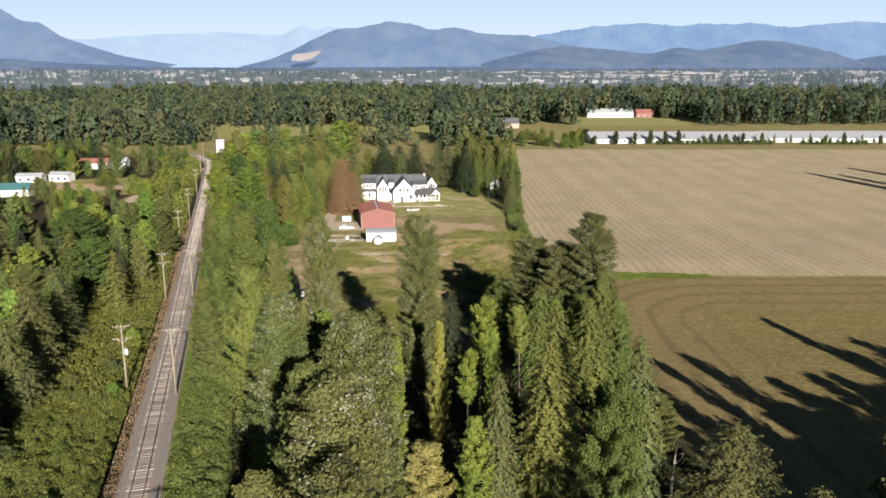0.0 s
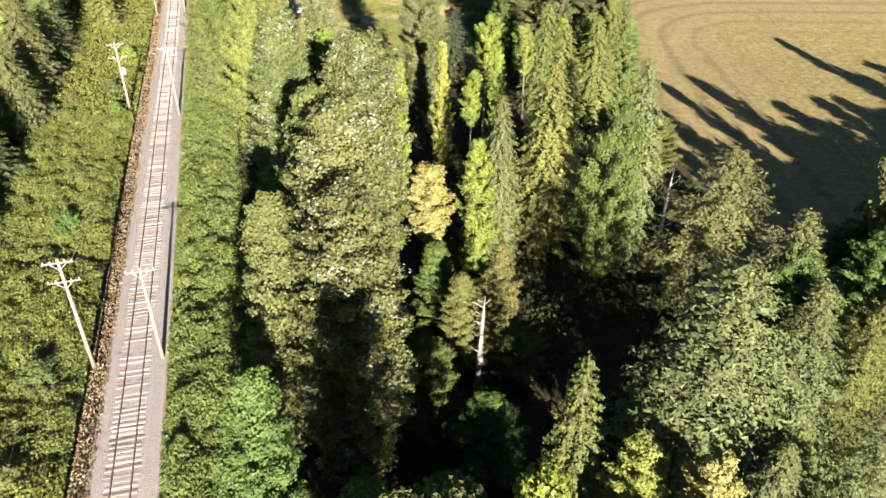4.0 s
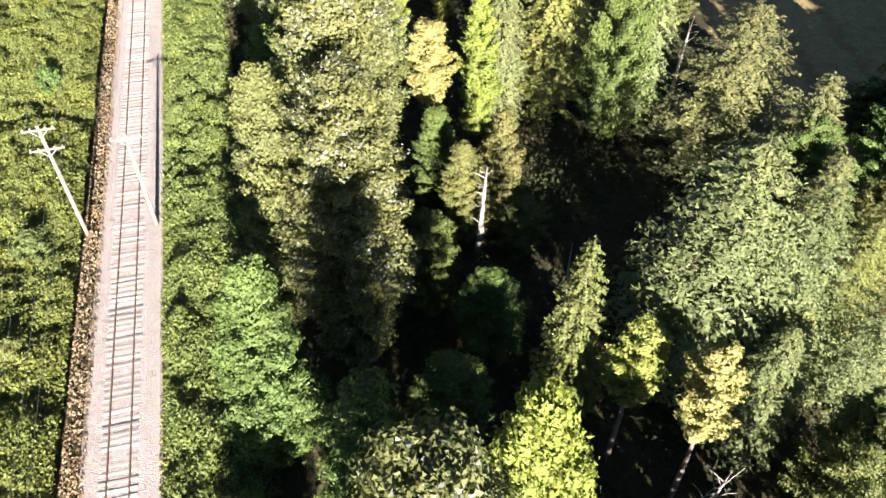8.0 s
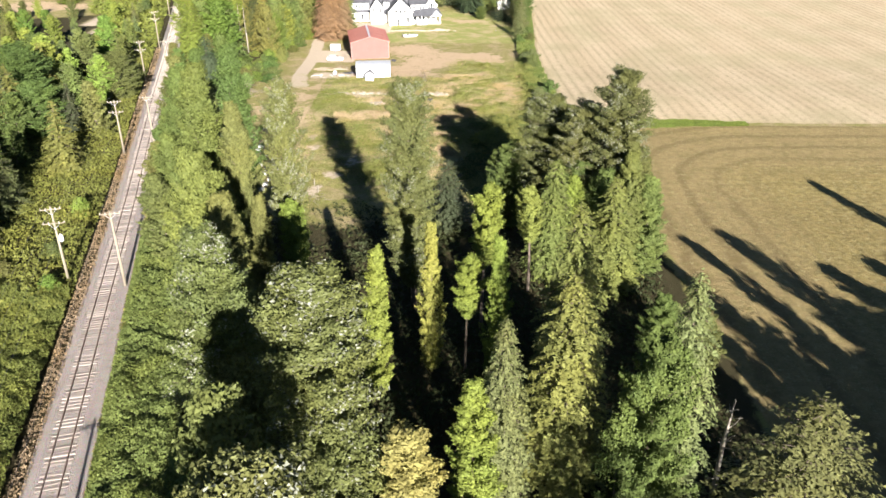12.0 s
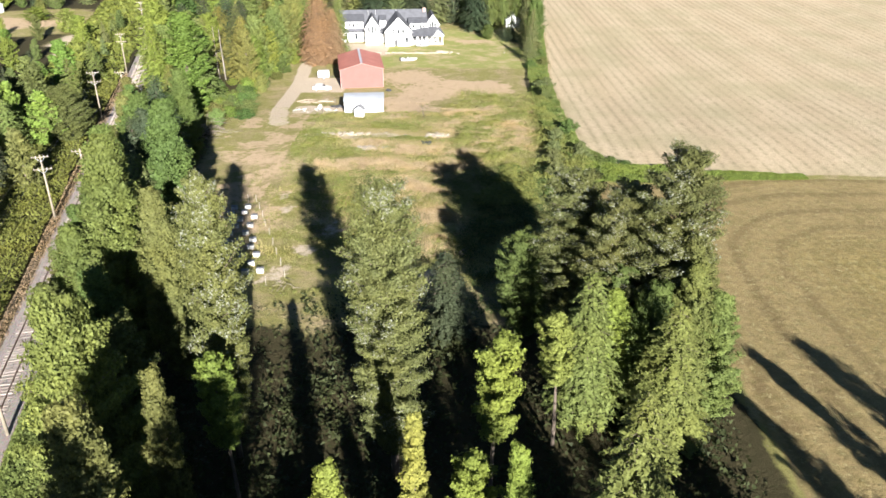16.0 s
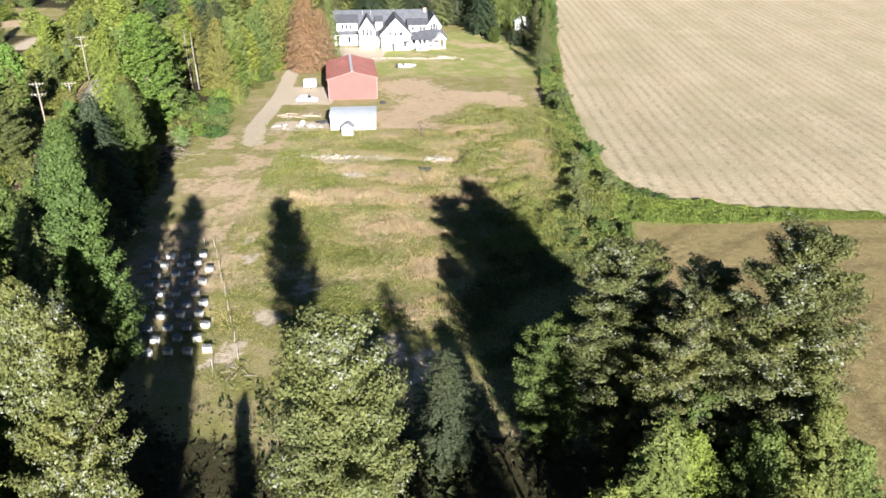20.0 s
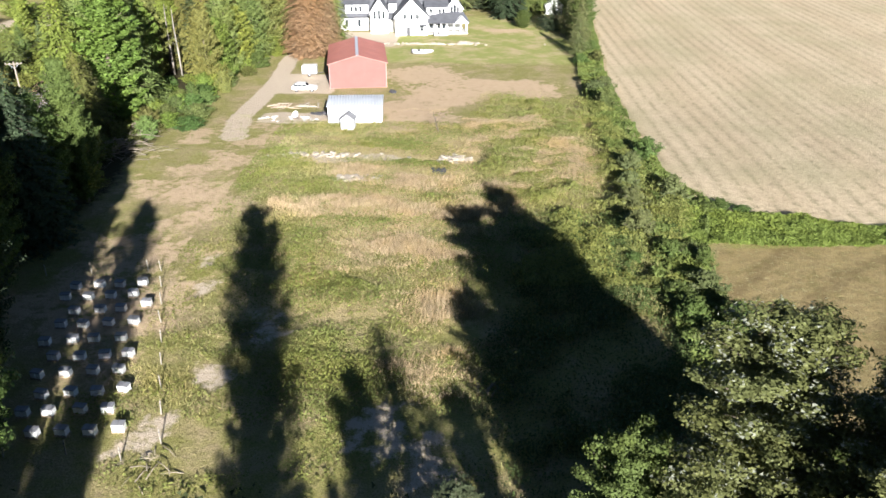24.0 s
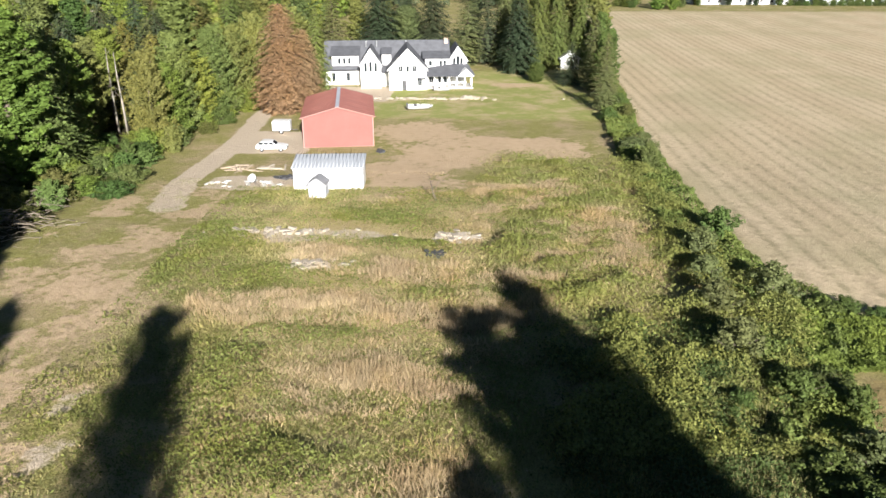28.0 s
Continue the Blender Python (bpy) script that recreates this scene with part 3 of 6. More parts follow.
POLES = [utility_pole(y, s_, h, tr, ln) for y, s_, h, tr, ln in (
    (-2, -3.7, 10.9, False, 0), (53, -3.8, 12.4, False, -0.6), (111.4, -5.1, 11.4, True, 0), (163, -3.4, 10.9, False, 0),
    (217, -3.6, 10.9, False, 0), (262, -3.2, 10.9, False, 0), (314, -3.0, 10.9, False, 0.5), (362, -3.0, 10.9, False, 0), (410, -3.0, 10.9, False, 0))]
EAST_POLES = [utility_pole(y, 2.45, h, arms=1) for y, h in ((54.2, 10.7), (110.5, 11.2), (165, 11.2), (217, 11.0), (270, 11.0))]
line_ob = root("overhead_line", Matrix(), "thin sagging overhead wires strung between the wooden poles", "overhead line")
for (ax, ay, az), (bx, by, bz) in zip(POLES, POLES[1:]):
    for u, dz in ((-1.13, -0.1), (1.13, -0.1), (-1.2, -2.05), (1.2, -2.05)):
        pts = [(ax + u + (bx - ax) * k, ay + (by - ay) * k, az + dz + (bz - az) * k - 4 * 0.9 * k * (1 - k)) for k in np.linspace(0, 1, 9)]
        part("wire", tube(bmesh.new(), pts, [0.012] * 9, 4), line_ob, WIRE)

for (ax, ay, az), (bx, by, bz) in zip(EAST_POLES, EAST_POLES[1:]):
    for u in (-1.13, 1.13):
        pts = [(ax + u + (bx - ax) * k, ay + (by - ay) * k, az - 0.1 + (bz - az) * k - 4 * 0.9 * k * (1 - k)) for k in np.linspace(0, 1, 9)]
        part("wire", tube(bmesh.new(), pts, [0.012] * 9, 4), line_ob, WIRE)

# ---- trees ----
def leaves_at(rs, centre, normal, size, stretch=1.35):
    """Small three-cornered leaf sprays round the centres, turned by their normals."""
    n = len(centre)
    normal = normal / np.maximum(np.linalg.norm(normal, axis=1, keepdims=True), 1e-6)
    a = np.cross(normal, rs.normal(size=(n, 3)))
    a /= np.maximum(np.linalg.norm(a, axis=1, keepdims=True), 1e-6)
    b = np.cross(normal, a)
    size = np.asarray(size).reshape(-1, 1) * np.ones((n, 1))
    a, b = a * size * stretch * 0.62, b * size * 0.62
    k = rs.uniform(-0.4, 0.4, (n, 1))
    return np.stack([centre + a, centre - a * (0.5 + k) + b * 0.87, centre - a * (0.5 - k) - b * 0.87], 1)


def crown_leaves(rs, envelope, h0, h1, boughs, leaves, thick, size, rise):
    """A crown of boughs inside an envelope radius(h from 0 to 1), each a leafy tapering plume, with gaps between them."""
    i = np.arange(boughs)
    v = (i + rs.uniform(0, 1, boughs)) / boughs
    ang = i * 2.39996 + rs.uniform(-0.5, 0.5, boughs)
    p1, p2 = rs.uniform(0, 6.28, 2)
    lump = 1 + 0.16 * np.sin(2 * ang + p1 + 5 * v) + 0.12 * np.sin(3 * ang + p2 - 9 * v)
    r = np.array([envelope(k) for k in v]) * lump * rs.uniform(0.72, 1.0, boughs)
    r[::6] *= 0.45
    zt = h0 + v * (h1 - h0)
    tip = np.stack([r * np.cos(ang), r * np.sin(ang), zt], 1)
    foot = np.stack([0 * r, 0 * r, np.maximum(zt - rise * r - 0.3, 0.3)], 1)
    wide = thick * rs.uniform(0.65, 1.3, boughs)
    s = rs.uniform(0.06, 1, (boughs, leaves)) ** 0.75
    d = rs.normal(size=(boughs, leaves, 3))
    d /= np.linalg.norm(d, axis=2, keepdims=True)
    d[:, :, 2] *= 0.8
    w = wide[:, None] * (1.2 - 0.65 * s) * rs.uniform(0.05, 1, (boughs, leaves)) ** 0.45
    p = foot[:, None, :] + (tip - foot)[:, None, :] * s[:, :, None] + d * w[:, :, None]
    out = np.stack([np.cos(ang), np.sin(ang), np.full(boughs, 0.6)], 1)[:, None, :]
    nrm = d + 0.35 * out + 0.5 * rs.normal(size=d.shape)
    p = p.reshape(-1, 3)
    p[:, 2] = np.maximum(p[:, 2], 0.08)
    return leaves_at(rs, p, nrm.reshape(-1, 3), size * rs.uniform(0.6, 1.35, boughs * leaves), 1.25), foot, tip


def broadleaf(seed, height, radius, bare, shape, boughs, leaves, thick, size, bark=None, leaf=None, rise=0.7):
    """Trunk and crown of a broad-leaved tree, standing on 0."""
    rs = np.random.RandomState(seed)
    sway = rs.uniform(-0.25, 0.25, 2) * min(1.0, height / 12)

    def bent(p):
        k = np.clip(p[..., 2] / height, 0, 1.1) ** 2 * 2
        q = p.copy()
        q[..., 0] += sway[0] * k
        q[..., 1] += sway[1] * k
        return q
    bm = bmesh.new()
    zs = np.linspace(-0.3, height * 0.86, 9)
    tube(bm, [tuple(bent(np.array((0.0, 0.0, z)))) for z in zs], [radius * 0.085 * (1 - 0.9 * k / 8) + 0.02 for k in range(9)], 8)
    q, foot, tip = crown_leaves(rs, lambda v: (radius - 0.5 * thick) * shape(v), bare * height, height * 0.985, boughs, leaves, thick, size, rise)
    for a, b_ in zip(bent(foot)[::3], bent(tip)[::3]):
        mid = a * 0.5 + b_ * 0.5 + np.array((0, 0, -0.06 * radius))
        tube(bm, [tuple(a), tuple(mid), tuple(b_)], [0.03 + radius * 0.01, 0.02 + radius * 0.006, 0.01], 4)
    tm = bpy.data.meshes.new("trunk")
    bm.to_mesh(tm)
    bm.free()
    tm.materials.append(bark or BARK)
    return tm, leaf_mesh("crown", bent(q), leaf or LEAF)


def conifer(seed, height, radius, bare, step, per, spray, droop, taper=0.85, jag=0.3, fan=0.34):
    """Trunk and layered boughs of a needle tree."""
    rs = np.random.RandomState(seed)
    bm = bmesh.new()
    tube(bm, [(0, 0, -0.3), (0.05, 0, height * 0.5), (0, 0.03, height * 0.99)], [0.022 * height * 0.55, 0.009 * height, 0.02], 8)
    pts, nrm, siz, along = [], [], [], []
    z = bare * height
    while z < height * 0.985:
        k = (z - bare * height) / (height * (1 - bare))
        full = radius * (1 - k) ** taper * (0.72 + 0.28 * math.sin(min(1, k * 5) * 1.57))
        n = max(4, int(per * (0.5 + 0.5 * (1 - k))))
        a0 = rs.uniform(0, 6.28)
        for i in range(n):
            a = a0 + 6.283 * (i + rs.uniform(-0.3, 0.3)) / n
            L = full * rs.uniform(1 - jag, 1 + jag * 0.6) + 0.25
            zz = z + rs.uniform(-0.4, 0.4) * step
            m_ = max(3, int(L / (spray * 0.3)))
            for j in range(m_):
                f = (j + rs.uniform(0.3, 1.0)) / m_
                f = f ** 0.75
                side = rs.uniform(-1, 1) * fan * L * f * (1.15 - f)
                x = L * f * math.cos(a) - side * math.sin(a)
                y = L * f * math.sin(a) + side * math.cos(a)
                pts.append((x, y, zz - droop * L * f * f + 0.12 * L * f + rs.uniform(-0.14, 0.14)))
                nrm.append((math.cos(a) * 0.55 + rs.normal() * 0.35, math.sin(a) * 0.55 + rs.normal() * 0.35, 0.9 + rs.normal() * 0.3))
                siz.append(spray * rs.uniform(0.6, 1.2) * (0.65 + 0.35 * (1 - k)))
            if i % 2 == 0 and L > 0.8:
                tube(bm, [(0, 0, zz), (L * 0.85 * math.cos(a), L * 0.85 * math.sin(a), zz - droop * L * 0.6)], [0.04, 0.012], 3)
        z += step * (0.6 + 0.4 * (1 - k))
    pts.append((0, 0, height)), nrm.append((0.6, 0.2, 0.3)), siz.append(spray * 0.7)
    tm = bpy.data.meshes.new("trunk")
    bm.to_mesh(tm)
    bm.free()
    tm.materials.append(BARK)
    return tm, leaf_mesh("crown", leaves_at(rs, np.array(pts), np.array(nrm), np.array(siz), 1.9), NEEDLE)


def oval(v):
    return max(0.32, max(0.0, 1 - 0.95 * abs(2 * v - 1.02) ** 2.4) ** 0.5)


def round_top(v):
    return max(0.3, max(0.0, 1 - (2 * v * 0.92 - 0.8) ** 2) ** 0.5)


def column(v):
    return max(0.28, (1 - v ** 3) ** 0.6 * (0.75 + 0.25 * min(1, 3 * v)))


def upswept(v):
    return max(0.26, (1 - v ** 2.2) ** 0.6 * (0.6 + 0.4 * min(1, 4 * v)))


KINDS = {
    "cottonwood": [broadleaf(s_, 30, 3.8, 0.14, oval, 250, 370, 0.88, 0.145, None, FLUTTER, 0.7) for s_ in (1, 2, 3)],
    "wind_cottonwood": [broadleaf(s_, 30, 3.8, 0.14, oval, 280, 480, 0.8, 0.115, None, FLUTTER, 0.7) for s_ in (51,)],
    "maple": [broadleaf(s_, 18, 5.0, 0.08, round_top, 130, 460, 0.95, 0.165) for s_ in (4, 5)],
    "aspen": [broadleaf(s_, 16, 1.6, 0.52, oval, 52, 330, 0.5, 0.13, rise=1.0) for s_ in (6, 7, 15)],
    "poplar": [broadleaf(s_, 16, 1.6, 0.08, column, 84, 280, 0.45, 0.13, rise=1.5) for s_ in (17, 18)],
    "alder": [broadleaf(s_, 20, 3.4, 0.1, upswept, 170, 330, 0.74, 0.145, rise=0.9) for s_ in (8, 9, 33)],
    "mid_maple": [broadleaf(s_, 18, 5.0, 0.03, (round_top, oval)[s_ % 2], 120, 170, 0.95, 0.25, rise=0.8) for s_ in (40, 41, 42)],
    "mid_alder": [broadleaf(s_, 20, 3.4, 0.08, upswept, 110, 150, 0.66, 0.25, rise=1.0) for s_ in (8, 34)],
    "cedar": [conifer(s_, 22, 3.6, 0.05, 0.46, 13, 0.24, 0.45, 0.58, 0.42) for s_ in (10, 11)],
    "fir": [conifer(s_, 22, 4.6, 0.03, 0.62, 13, 0.2, 0.12, 0.62, 0.5, 0.42) for s_ in (12, 13)],
    "dry_cedar": [conifer(19, 22, 3.6, 0.04, 0.33, 17, 0.19, 0.5, 0.42, 0.42, 0.4)],
    "spruce": [conifer(14, 16, 3.2, 0.05, 0.5, 13, 0.17, 0.2, 0.7, 0.32, 0.22)],
    "far_broadleaf": [broadleaf(s_, 16, 4.6, 0.06, (oval, round_top, upswept)[s_ % 3], 80, 68, 1.0, 0.42) for s_ in (20, 21, 22, 23)],
    "far_conifer": [conifer(s_, 20, 3.8, 0.04, 0.75, 10, 0.42, 0.35, 0.7, 0.4) for s_ in (25, 26, 27)],
    "bush": [broadleaf(s_, 3.2, 1.9, 0.02, round_top, 46, 100, 0.55, 0.14) for s_ in (30, 31, 32)],
}
NOMINAL = {"cottonwood": (30, 3.3), "wind_cottonwood": (30, 3.3), "maple": (18, 4.5), "mid_maple": (18, 4.4), "aspen": (16, 1.35), "poplar": (16, 1.4), "mid_alder": (20, 2.7), "alder": (20, 2.75), "cedar": (22, 3.4), "fir": (22, 4.4), "spruce": (16, 3.2), "dry_cedar": (22, 3.6),
           "far_broadleaf": (16, 3.8), "far_conifer": (20, 3.5), "bush": (3.2, 1.7)}
GREEN, OLIVE, SILVER, LIME, YELLOW, GOLD = (0.09, 0.128, 0.036), (0.112, 0.131, 0.043), (0.118, 0.128, 0.045), (0.155, 0.205, 0.042), (0.205, 0.225, 0.055), (0.25, 0.235, 0.08)
FRESH, FIRGREEN, DARKFIR, CEDARGREEN, MOSS, RUSSET = (0.118, 0.155, 0.042), (0.125, 0.145, 0.058), (0.055, 0.075, 0.04), (0.13, 0.155, 0.046), (0.165, 0.185, 0.055), (0.275, 0.195, 0.11)
tr = random.Random(17)
WORDS = {"cottonwood": ("cottonwood_tree", "tall cottonwood with grey-green fluttering leaves"), "wind_cottonwood": ("cottonwood_tree", "tall cottonwood with pale leaves turned up by the wind"), "maple": ("maple_tree", "broad maple with a dense rounded crown"),
         "aspen": ("aspen_tree", "slender aspen with a narrow crown"), "poplar": ("poplar_tree", "slender poplar with a narrow upright crown"), "alder": ("alder_tree", "upright alder with a leafy pointed crown"),
         "mid_alder": ("alder_tree", "upright alder with a leafy pointed crown"), "mid_maple": ("maple_tree", "broad maple with a dense rounded crown"),
         "cedar": ("cedar_tree", "dense red cedar with drooping boughs"), "fir": ("fir_tree", "wide fir with layered boughs"),
         "dry_cedar": ("cedar_tree", "dense red cedar with withered needles"),
         "spruce": ("spruce_tree", "young spruce with open tiers of boughs"), "far_broadleaf": ("broadleaf_tree", "green broad-leaved tree in a mixed wood"),
         "far_conifer": ("conifer_tree", "dark green conifer in a mixed wood"), "bush": ("bush", "low leafy bush on rough ground")}
HUES = {GREEN: "green", OLIVE: "olive green", SILVER: "silvery green", LIME: "lime green", FRESH: "fresh green", YELLOW: "yellowing", GOLD: "golden autumn", FIRGREEN: "mid-green",
        DARKFIR: "dark green", CEDARGREEN: "yellow-green", MOSS: "moss green", RUSSET: "rust-brown dried-out"}


def plant(kind, x, y, top, radius, color, group="trees of the wood", jitter=0.1):
    """One tree or bush on the land, its top at the height top."""
    z0 = land(x, y)
    h0, r0 = NOMINAL[kind]
    tm, cm = tr.choice(KINDS[kind])
    h, w = (top - z0) / h0, radius / r0
    name, words = WORDS[kind]
    ob = root(name, Matrix.LocRotScale((x, y, z0 - 0.05), Euler((0, 0, tr.uniform(0, 6.28))), (w, w, h)), HUES[color] + " " + words, "bush" if kind == "bush" else "tree", group)
    part("trunk", tm, ob)
    crown = part("crown", cm, ob)
    k = 1 + tr.uniform(-jitter, jitter)
    crown.color = (color[0] * k * (1 + tr.uniform(-jitter, jitter)), color[1] * k, color[2] * k, 1)
    return ob


# the wood that the camera passes over: kind, x, y, top, radius, colour
for row_ in (
    ("wind_cottonwood", -3.0, 105.2, 27.4, 3.8, SILVER), ("wind_cottonwood", 23.1, 119.5, 25.0, 4.4, SILVER), ("wind_cottonwood", 14.9, 129.5, 18.6, 4.6, SILVER), ("wind_cottonwood", 20.0, 126.5, 18.6, 4.0, SILVER), ("wind_cottonwood", 18.2, 122.0, 19.0, 3.4, SILVER), ("maple", 10.4, 131.0, 10.6, 3.8, GREEN), ("alder", 27.6, 121.5, 13.5, 3.4, OLIVE), ("maple", 29.0, 126.5, 8.0, 3.2, GREEN), ("alder", 27.4, 114.5, 12.0, 2.8, CEDARGREEN), ("cottonwood", 25.6, 122, 14.5, 2.2, OLIVE),
    ("cottonwood", 21.8, 130, 15.8, 2.8, OLIVE), ("alder", 24.2, 127, 13.0, 2.4, OLIVE), ("alder", 3.5, 41, 7.5, 3.0, GREEN), ("alder", 0.5, 33, 9.0, 3.0, GREEN), ("maple", 6.5, 52, 4.5, 2.8, OLIVE), ("alder", -0.5, 58, 9.5, 2.6, GREEN), ("maple", -1.5, 45, 10, 3.0, GREEN), ("alder", 24.6, 114.5, 15.5, 2.7, CEDARGREEN), ("alder", 24.8, 117.5, 17.0, 2.6, OLIVE), ("maple", 28.0, 92, 6.5, 2.8, OLIVE), ("alder", 4.3, 54.0, 12.4, 2.3, SILVER), ("alder", 1.5, 52.8, 10.4, 2.0, OLIVE),
    ("aspen", 5.1, 99.8, 17.4, 2.1, LIME), ("poplar", -0.5, 91.8, 16.6, 1.6, YELLOW), ("aspen", 3.1, 92.0, 12.6, 1.7, LIME), ("alder", 6.3, 88.7, 16.4, 1.7, LIME),
    ("poplar", -5.9, 88.0, 15.8, 1.9, LIME), ("aspen", 11.6, 110, 12.6, 1.9, YELLOW), ("alder", 18.0, 116.5, 11.5, 2.4, LIME), ("cedar", 13.9, 90.2, 19.4, 3.8, CEDARGREEN),
    ("cedar", 14.9, 114.2, 14.6, 3.6, CEDARGREEN), ("cedar", 21.7, 110, 13.8, 3.8, CEDARGREEN), ("cedar", 10.9, 74.6, 20.2, 4.2, CEDARGREEN), ("maple", 16.3, 68.6, 19.0, 4.0, GREEN),
    ("cedar", 19.4, 71.4, 22.3, 3.2, FIRGREEN), ("aspen", -1.6, 63.4, 15.2, 2.4, GOLD), ("poplar", 3.2, 68.5, 15.2, 2.2, LIME), ("cottonwood", -7.2, 63.1, 27.4, 4.4, OLIVE),
    ("alder", -10.0, 51.0, 27.4, 3.8, OLIVE), ("cottonwood", -6.6, 43.7, 29.4, 4.2, SILVER), ("cottonwood", -6.1, 37.7, 27.0, 4.0, SILVER), ("fir", 26.8, 64.8, 16.0, 7.0, FIRGREEN),
    ("cottonwood", -17.5, 107.2, 26.8, 2.8, OLIVE), ("alder", -18.4, 85.5, 22.4, 3.2, OLIVE), ("cottonwood", -15.4, 68.5, 27.1, 3.4, OLIVE), ("alder", -17.9, 93.6, 18.6, 1.8, OLIVE), ("cedar", 5.6, 71.5, 18.2, 2.6, FIRGREEN),
    ("alder", -32.6, 123.5, 24.6, 4.5, FRESH), ("alder", -26.6, 120.6, 20.2, 2.9, OLIVE), ("aspen", -15.5, 99.8, 15.4, 1.8, LIME),
    ("maple", -24.6, 97.0, 22.0, 5.0, FRESH), ("alder", -32.4, 139.4, 23.4, 4.4, GREEN), ("maple", -37.5, 150.0, 19.0, 4.6, DARKFIR), ("alder", -40.5, 143.0, 19.0, 4.2, GREEN), ("spruce", 1.2, 129.5, 8.6, 4.0, DARKFIR), ("spruce", 8.6, 35.5, 16.8, 2.9, CEDARGREEN), ("fir", 19.2, 40.5, 20.5, 7.0, FIRGREEN), ("alder", 4.2, 19.6, 25.6, 3.2, LIME),
    ("cottonwood", -0.6, 14.5, 29.6, 3.8, SILVER), ("aspen", 11.6, 31.6, 13.0, 2.0, YELLOW), ("aspen", 15.2, 28.1, 15.9, 1.9, GOLD), ("fir", 24.5, 40.2, 17.0, 4.6, FIRGREEN),
    ("cedar", 20.7, 32.4, 12.6, 2.6, FIRGREEN), ("alder", -11.8, 43.3, 23.8, 3.4, SILVER), ("alder", -13.5, 66.0, 19.0, 3.2, OLIVE), ("alder", -15.0, 58.5, 17.0, 3.0, GREEN),
    ("alder", -11.0, 31.0, 19.0, 3.4, GREEN), ("maple", -10.5, 22.0, 9.5, 3.0, GREEN), ("alder", -4.5, 26.0, 17.0, 3.2, GREEN), ("maple", -8.5, 14.0, 11.0, 3.2, OLIVE),
    ("alder", -22.0, 88.0, 14.0, 2.8, OLIVE), ("alder", -25.0, 104.0, 16.0, 3.0, OLIVE), ("alder", -30.0, 112.0, 16.0, 3.2, GREEN), ("cedar", -34.5, 136.0, 18.0, 3.6, FIRGREEN),
    ("alder", -39.0, 134.0, 16.0, 3.4, GREEN), ("alder", -37.0, 122.0, 15.0, 3.0, GREEN), ("cedar", 6.5, 82.0, 10.0, 2.2, FIRGREEN), ("maple", 30.5, 56.0, 11.0, 3.4, GREEN),
    ("maple", 33.0, 47.0, 12.0, 3.6, OLIVE), ("fir", 29.0, 36.0, 14.0, 3.4, FIRGREEN), ("maple", 25.0, 26.0, 12.0, 3.6, OLIVE), ("maple", 24.0, 92.0, 8.0, 2.6, GREEN),
    ("alder", -44.5, 162.0, 17.5, 4.2, GREEN), ("cedar", -46.5, 176.0, 16.5, 4.4, DARKFIR), ("maple", -47.5, 169.0, 13.0, 4.6, GREEN), ("maple", -48.5, 182.0, 12.0, 4.6, GREEN), ("alder", -46.5, 188.0, 14.5, 3.2, GREEN), ("cedar", -42.5, 155.0, 16.0, 3.4, DARKFIR),
    ("far_broadleaf", 80, 91.5, 18.5, 2.8, OLIVE), ("far_broadleaf", 57.2, 73.5, 18.3, 3.0, OLIVE), ("far_broadleaf", 51.2, 71.8, 18.0, 2.6, GREEN), ("far_broadleaf", 45.3, 68, 17.6, 3.0, OLIVE), ("far_broadleaf", 64, 76, 13.5, 4.0, GREEN),
    ("far_broadleaf", 70, 80, 12, 4.0, OLIVE), ("far_broadleaf", 83, 86, 14, 4.0, OLIVE), ("far_broadleaf", 89, 92, 14, 4.0, GREEN), ("far_broadleaf", 48, 60, 14, 4.4, OLIVE), ("far_broadleaf", 62, 62, 15, 4.4, GREEN), ("far_broadleaf", 76, 72, 15, 4.4, OLIVE), ("maple", 39, 57, 11.5, 4.2, GREEN),
    ("far_broadleaf", 195, 314, 18, 4.0, GREEN), ("far_broadleaf", 204, 318, 15, 4.0, GREEN), ("far_broadleaf", 222, 338, 16, 4.0, OLIVE), ("cottonwood", 12, 6, 20, 4.0, OLIVE),
    # broadleaf trees south of the start stay out of view, added for their shade
    ("far_broadleaf", 22, 12, 17, 4.4, GREEN), ("far_broadleaf", 17, 8, 18.5, 4.5, GREEN), ("far_broadleaf", 8, 2, 19, 4.5, OLIVE), ("alder", -5, 4, 16, 3.4, GREEN),
    ("fir", 31.0, 57.0, 14.0, 4.2, FIRGREEN), ("fir", 28.7, 47.5, 13.5, 3.6, FIRGREEN), ("spruce", 23.5, 35.9, 10.0, 2.6, CEDARGREEN), ("alder", 25.5, 28.3, 12.0, 2.8, OLIVE), ("fir", 31.0, 43.5, 12.5, 3.4, CEDARGREEN),
    # maples near (19, 122) are hidden infill, added to close the group's shadow
    ("maple", 19.0, 120.5, 12.0, 3.8, GREEN), ("maple", 17.0, 126.0, 12.5, 4.0, OLIVE), ("maple", 21.5, 124.5, 12.0, 3.4, GREEN), ("maple", 21.0, 115.0, 13.0, 3.4, GREEN), ("maple", -12, 7, 7, 3.0, GREEN), ("far_broadleaf", 4, -6, 18, 4.4, GREEN),
    ("maple", -90, 186, 12.5, 8.0, GREEN), ("maple", -80, 172, 9.0, 6.0, GREEN), ("cedar", -62, 104, 12.5, 4.6, FIRGREEN), ("cedar", -66, 118, 13.5, 4.8, FIRGREEN), ("fir", -70, 134, 12.5, 5.0, FIRGREEN), ("cedar", -58, 86, 12.0, 4.4, FIRGREEN),
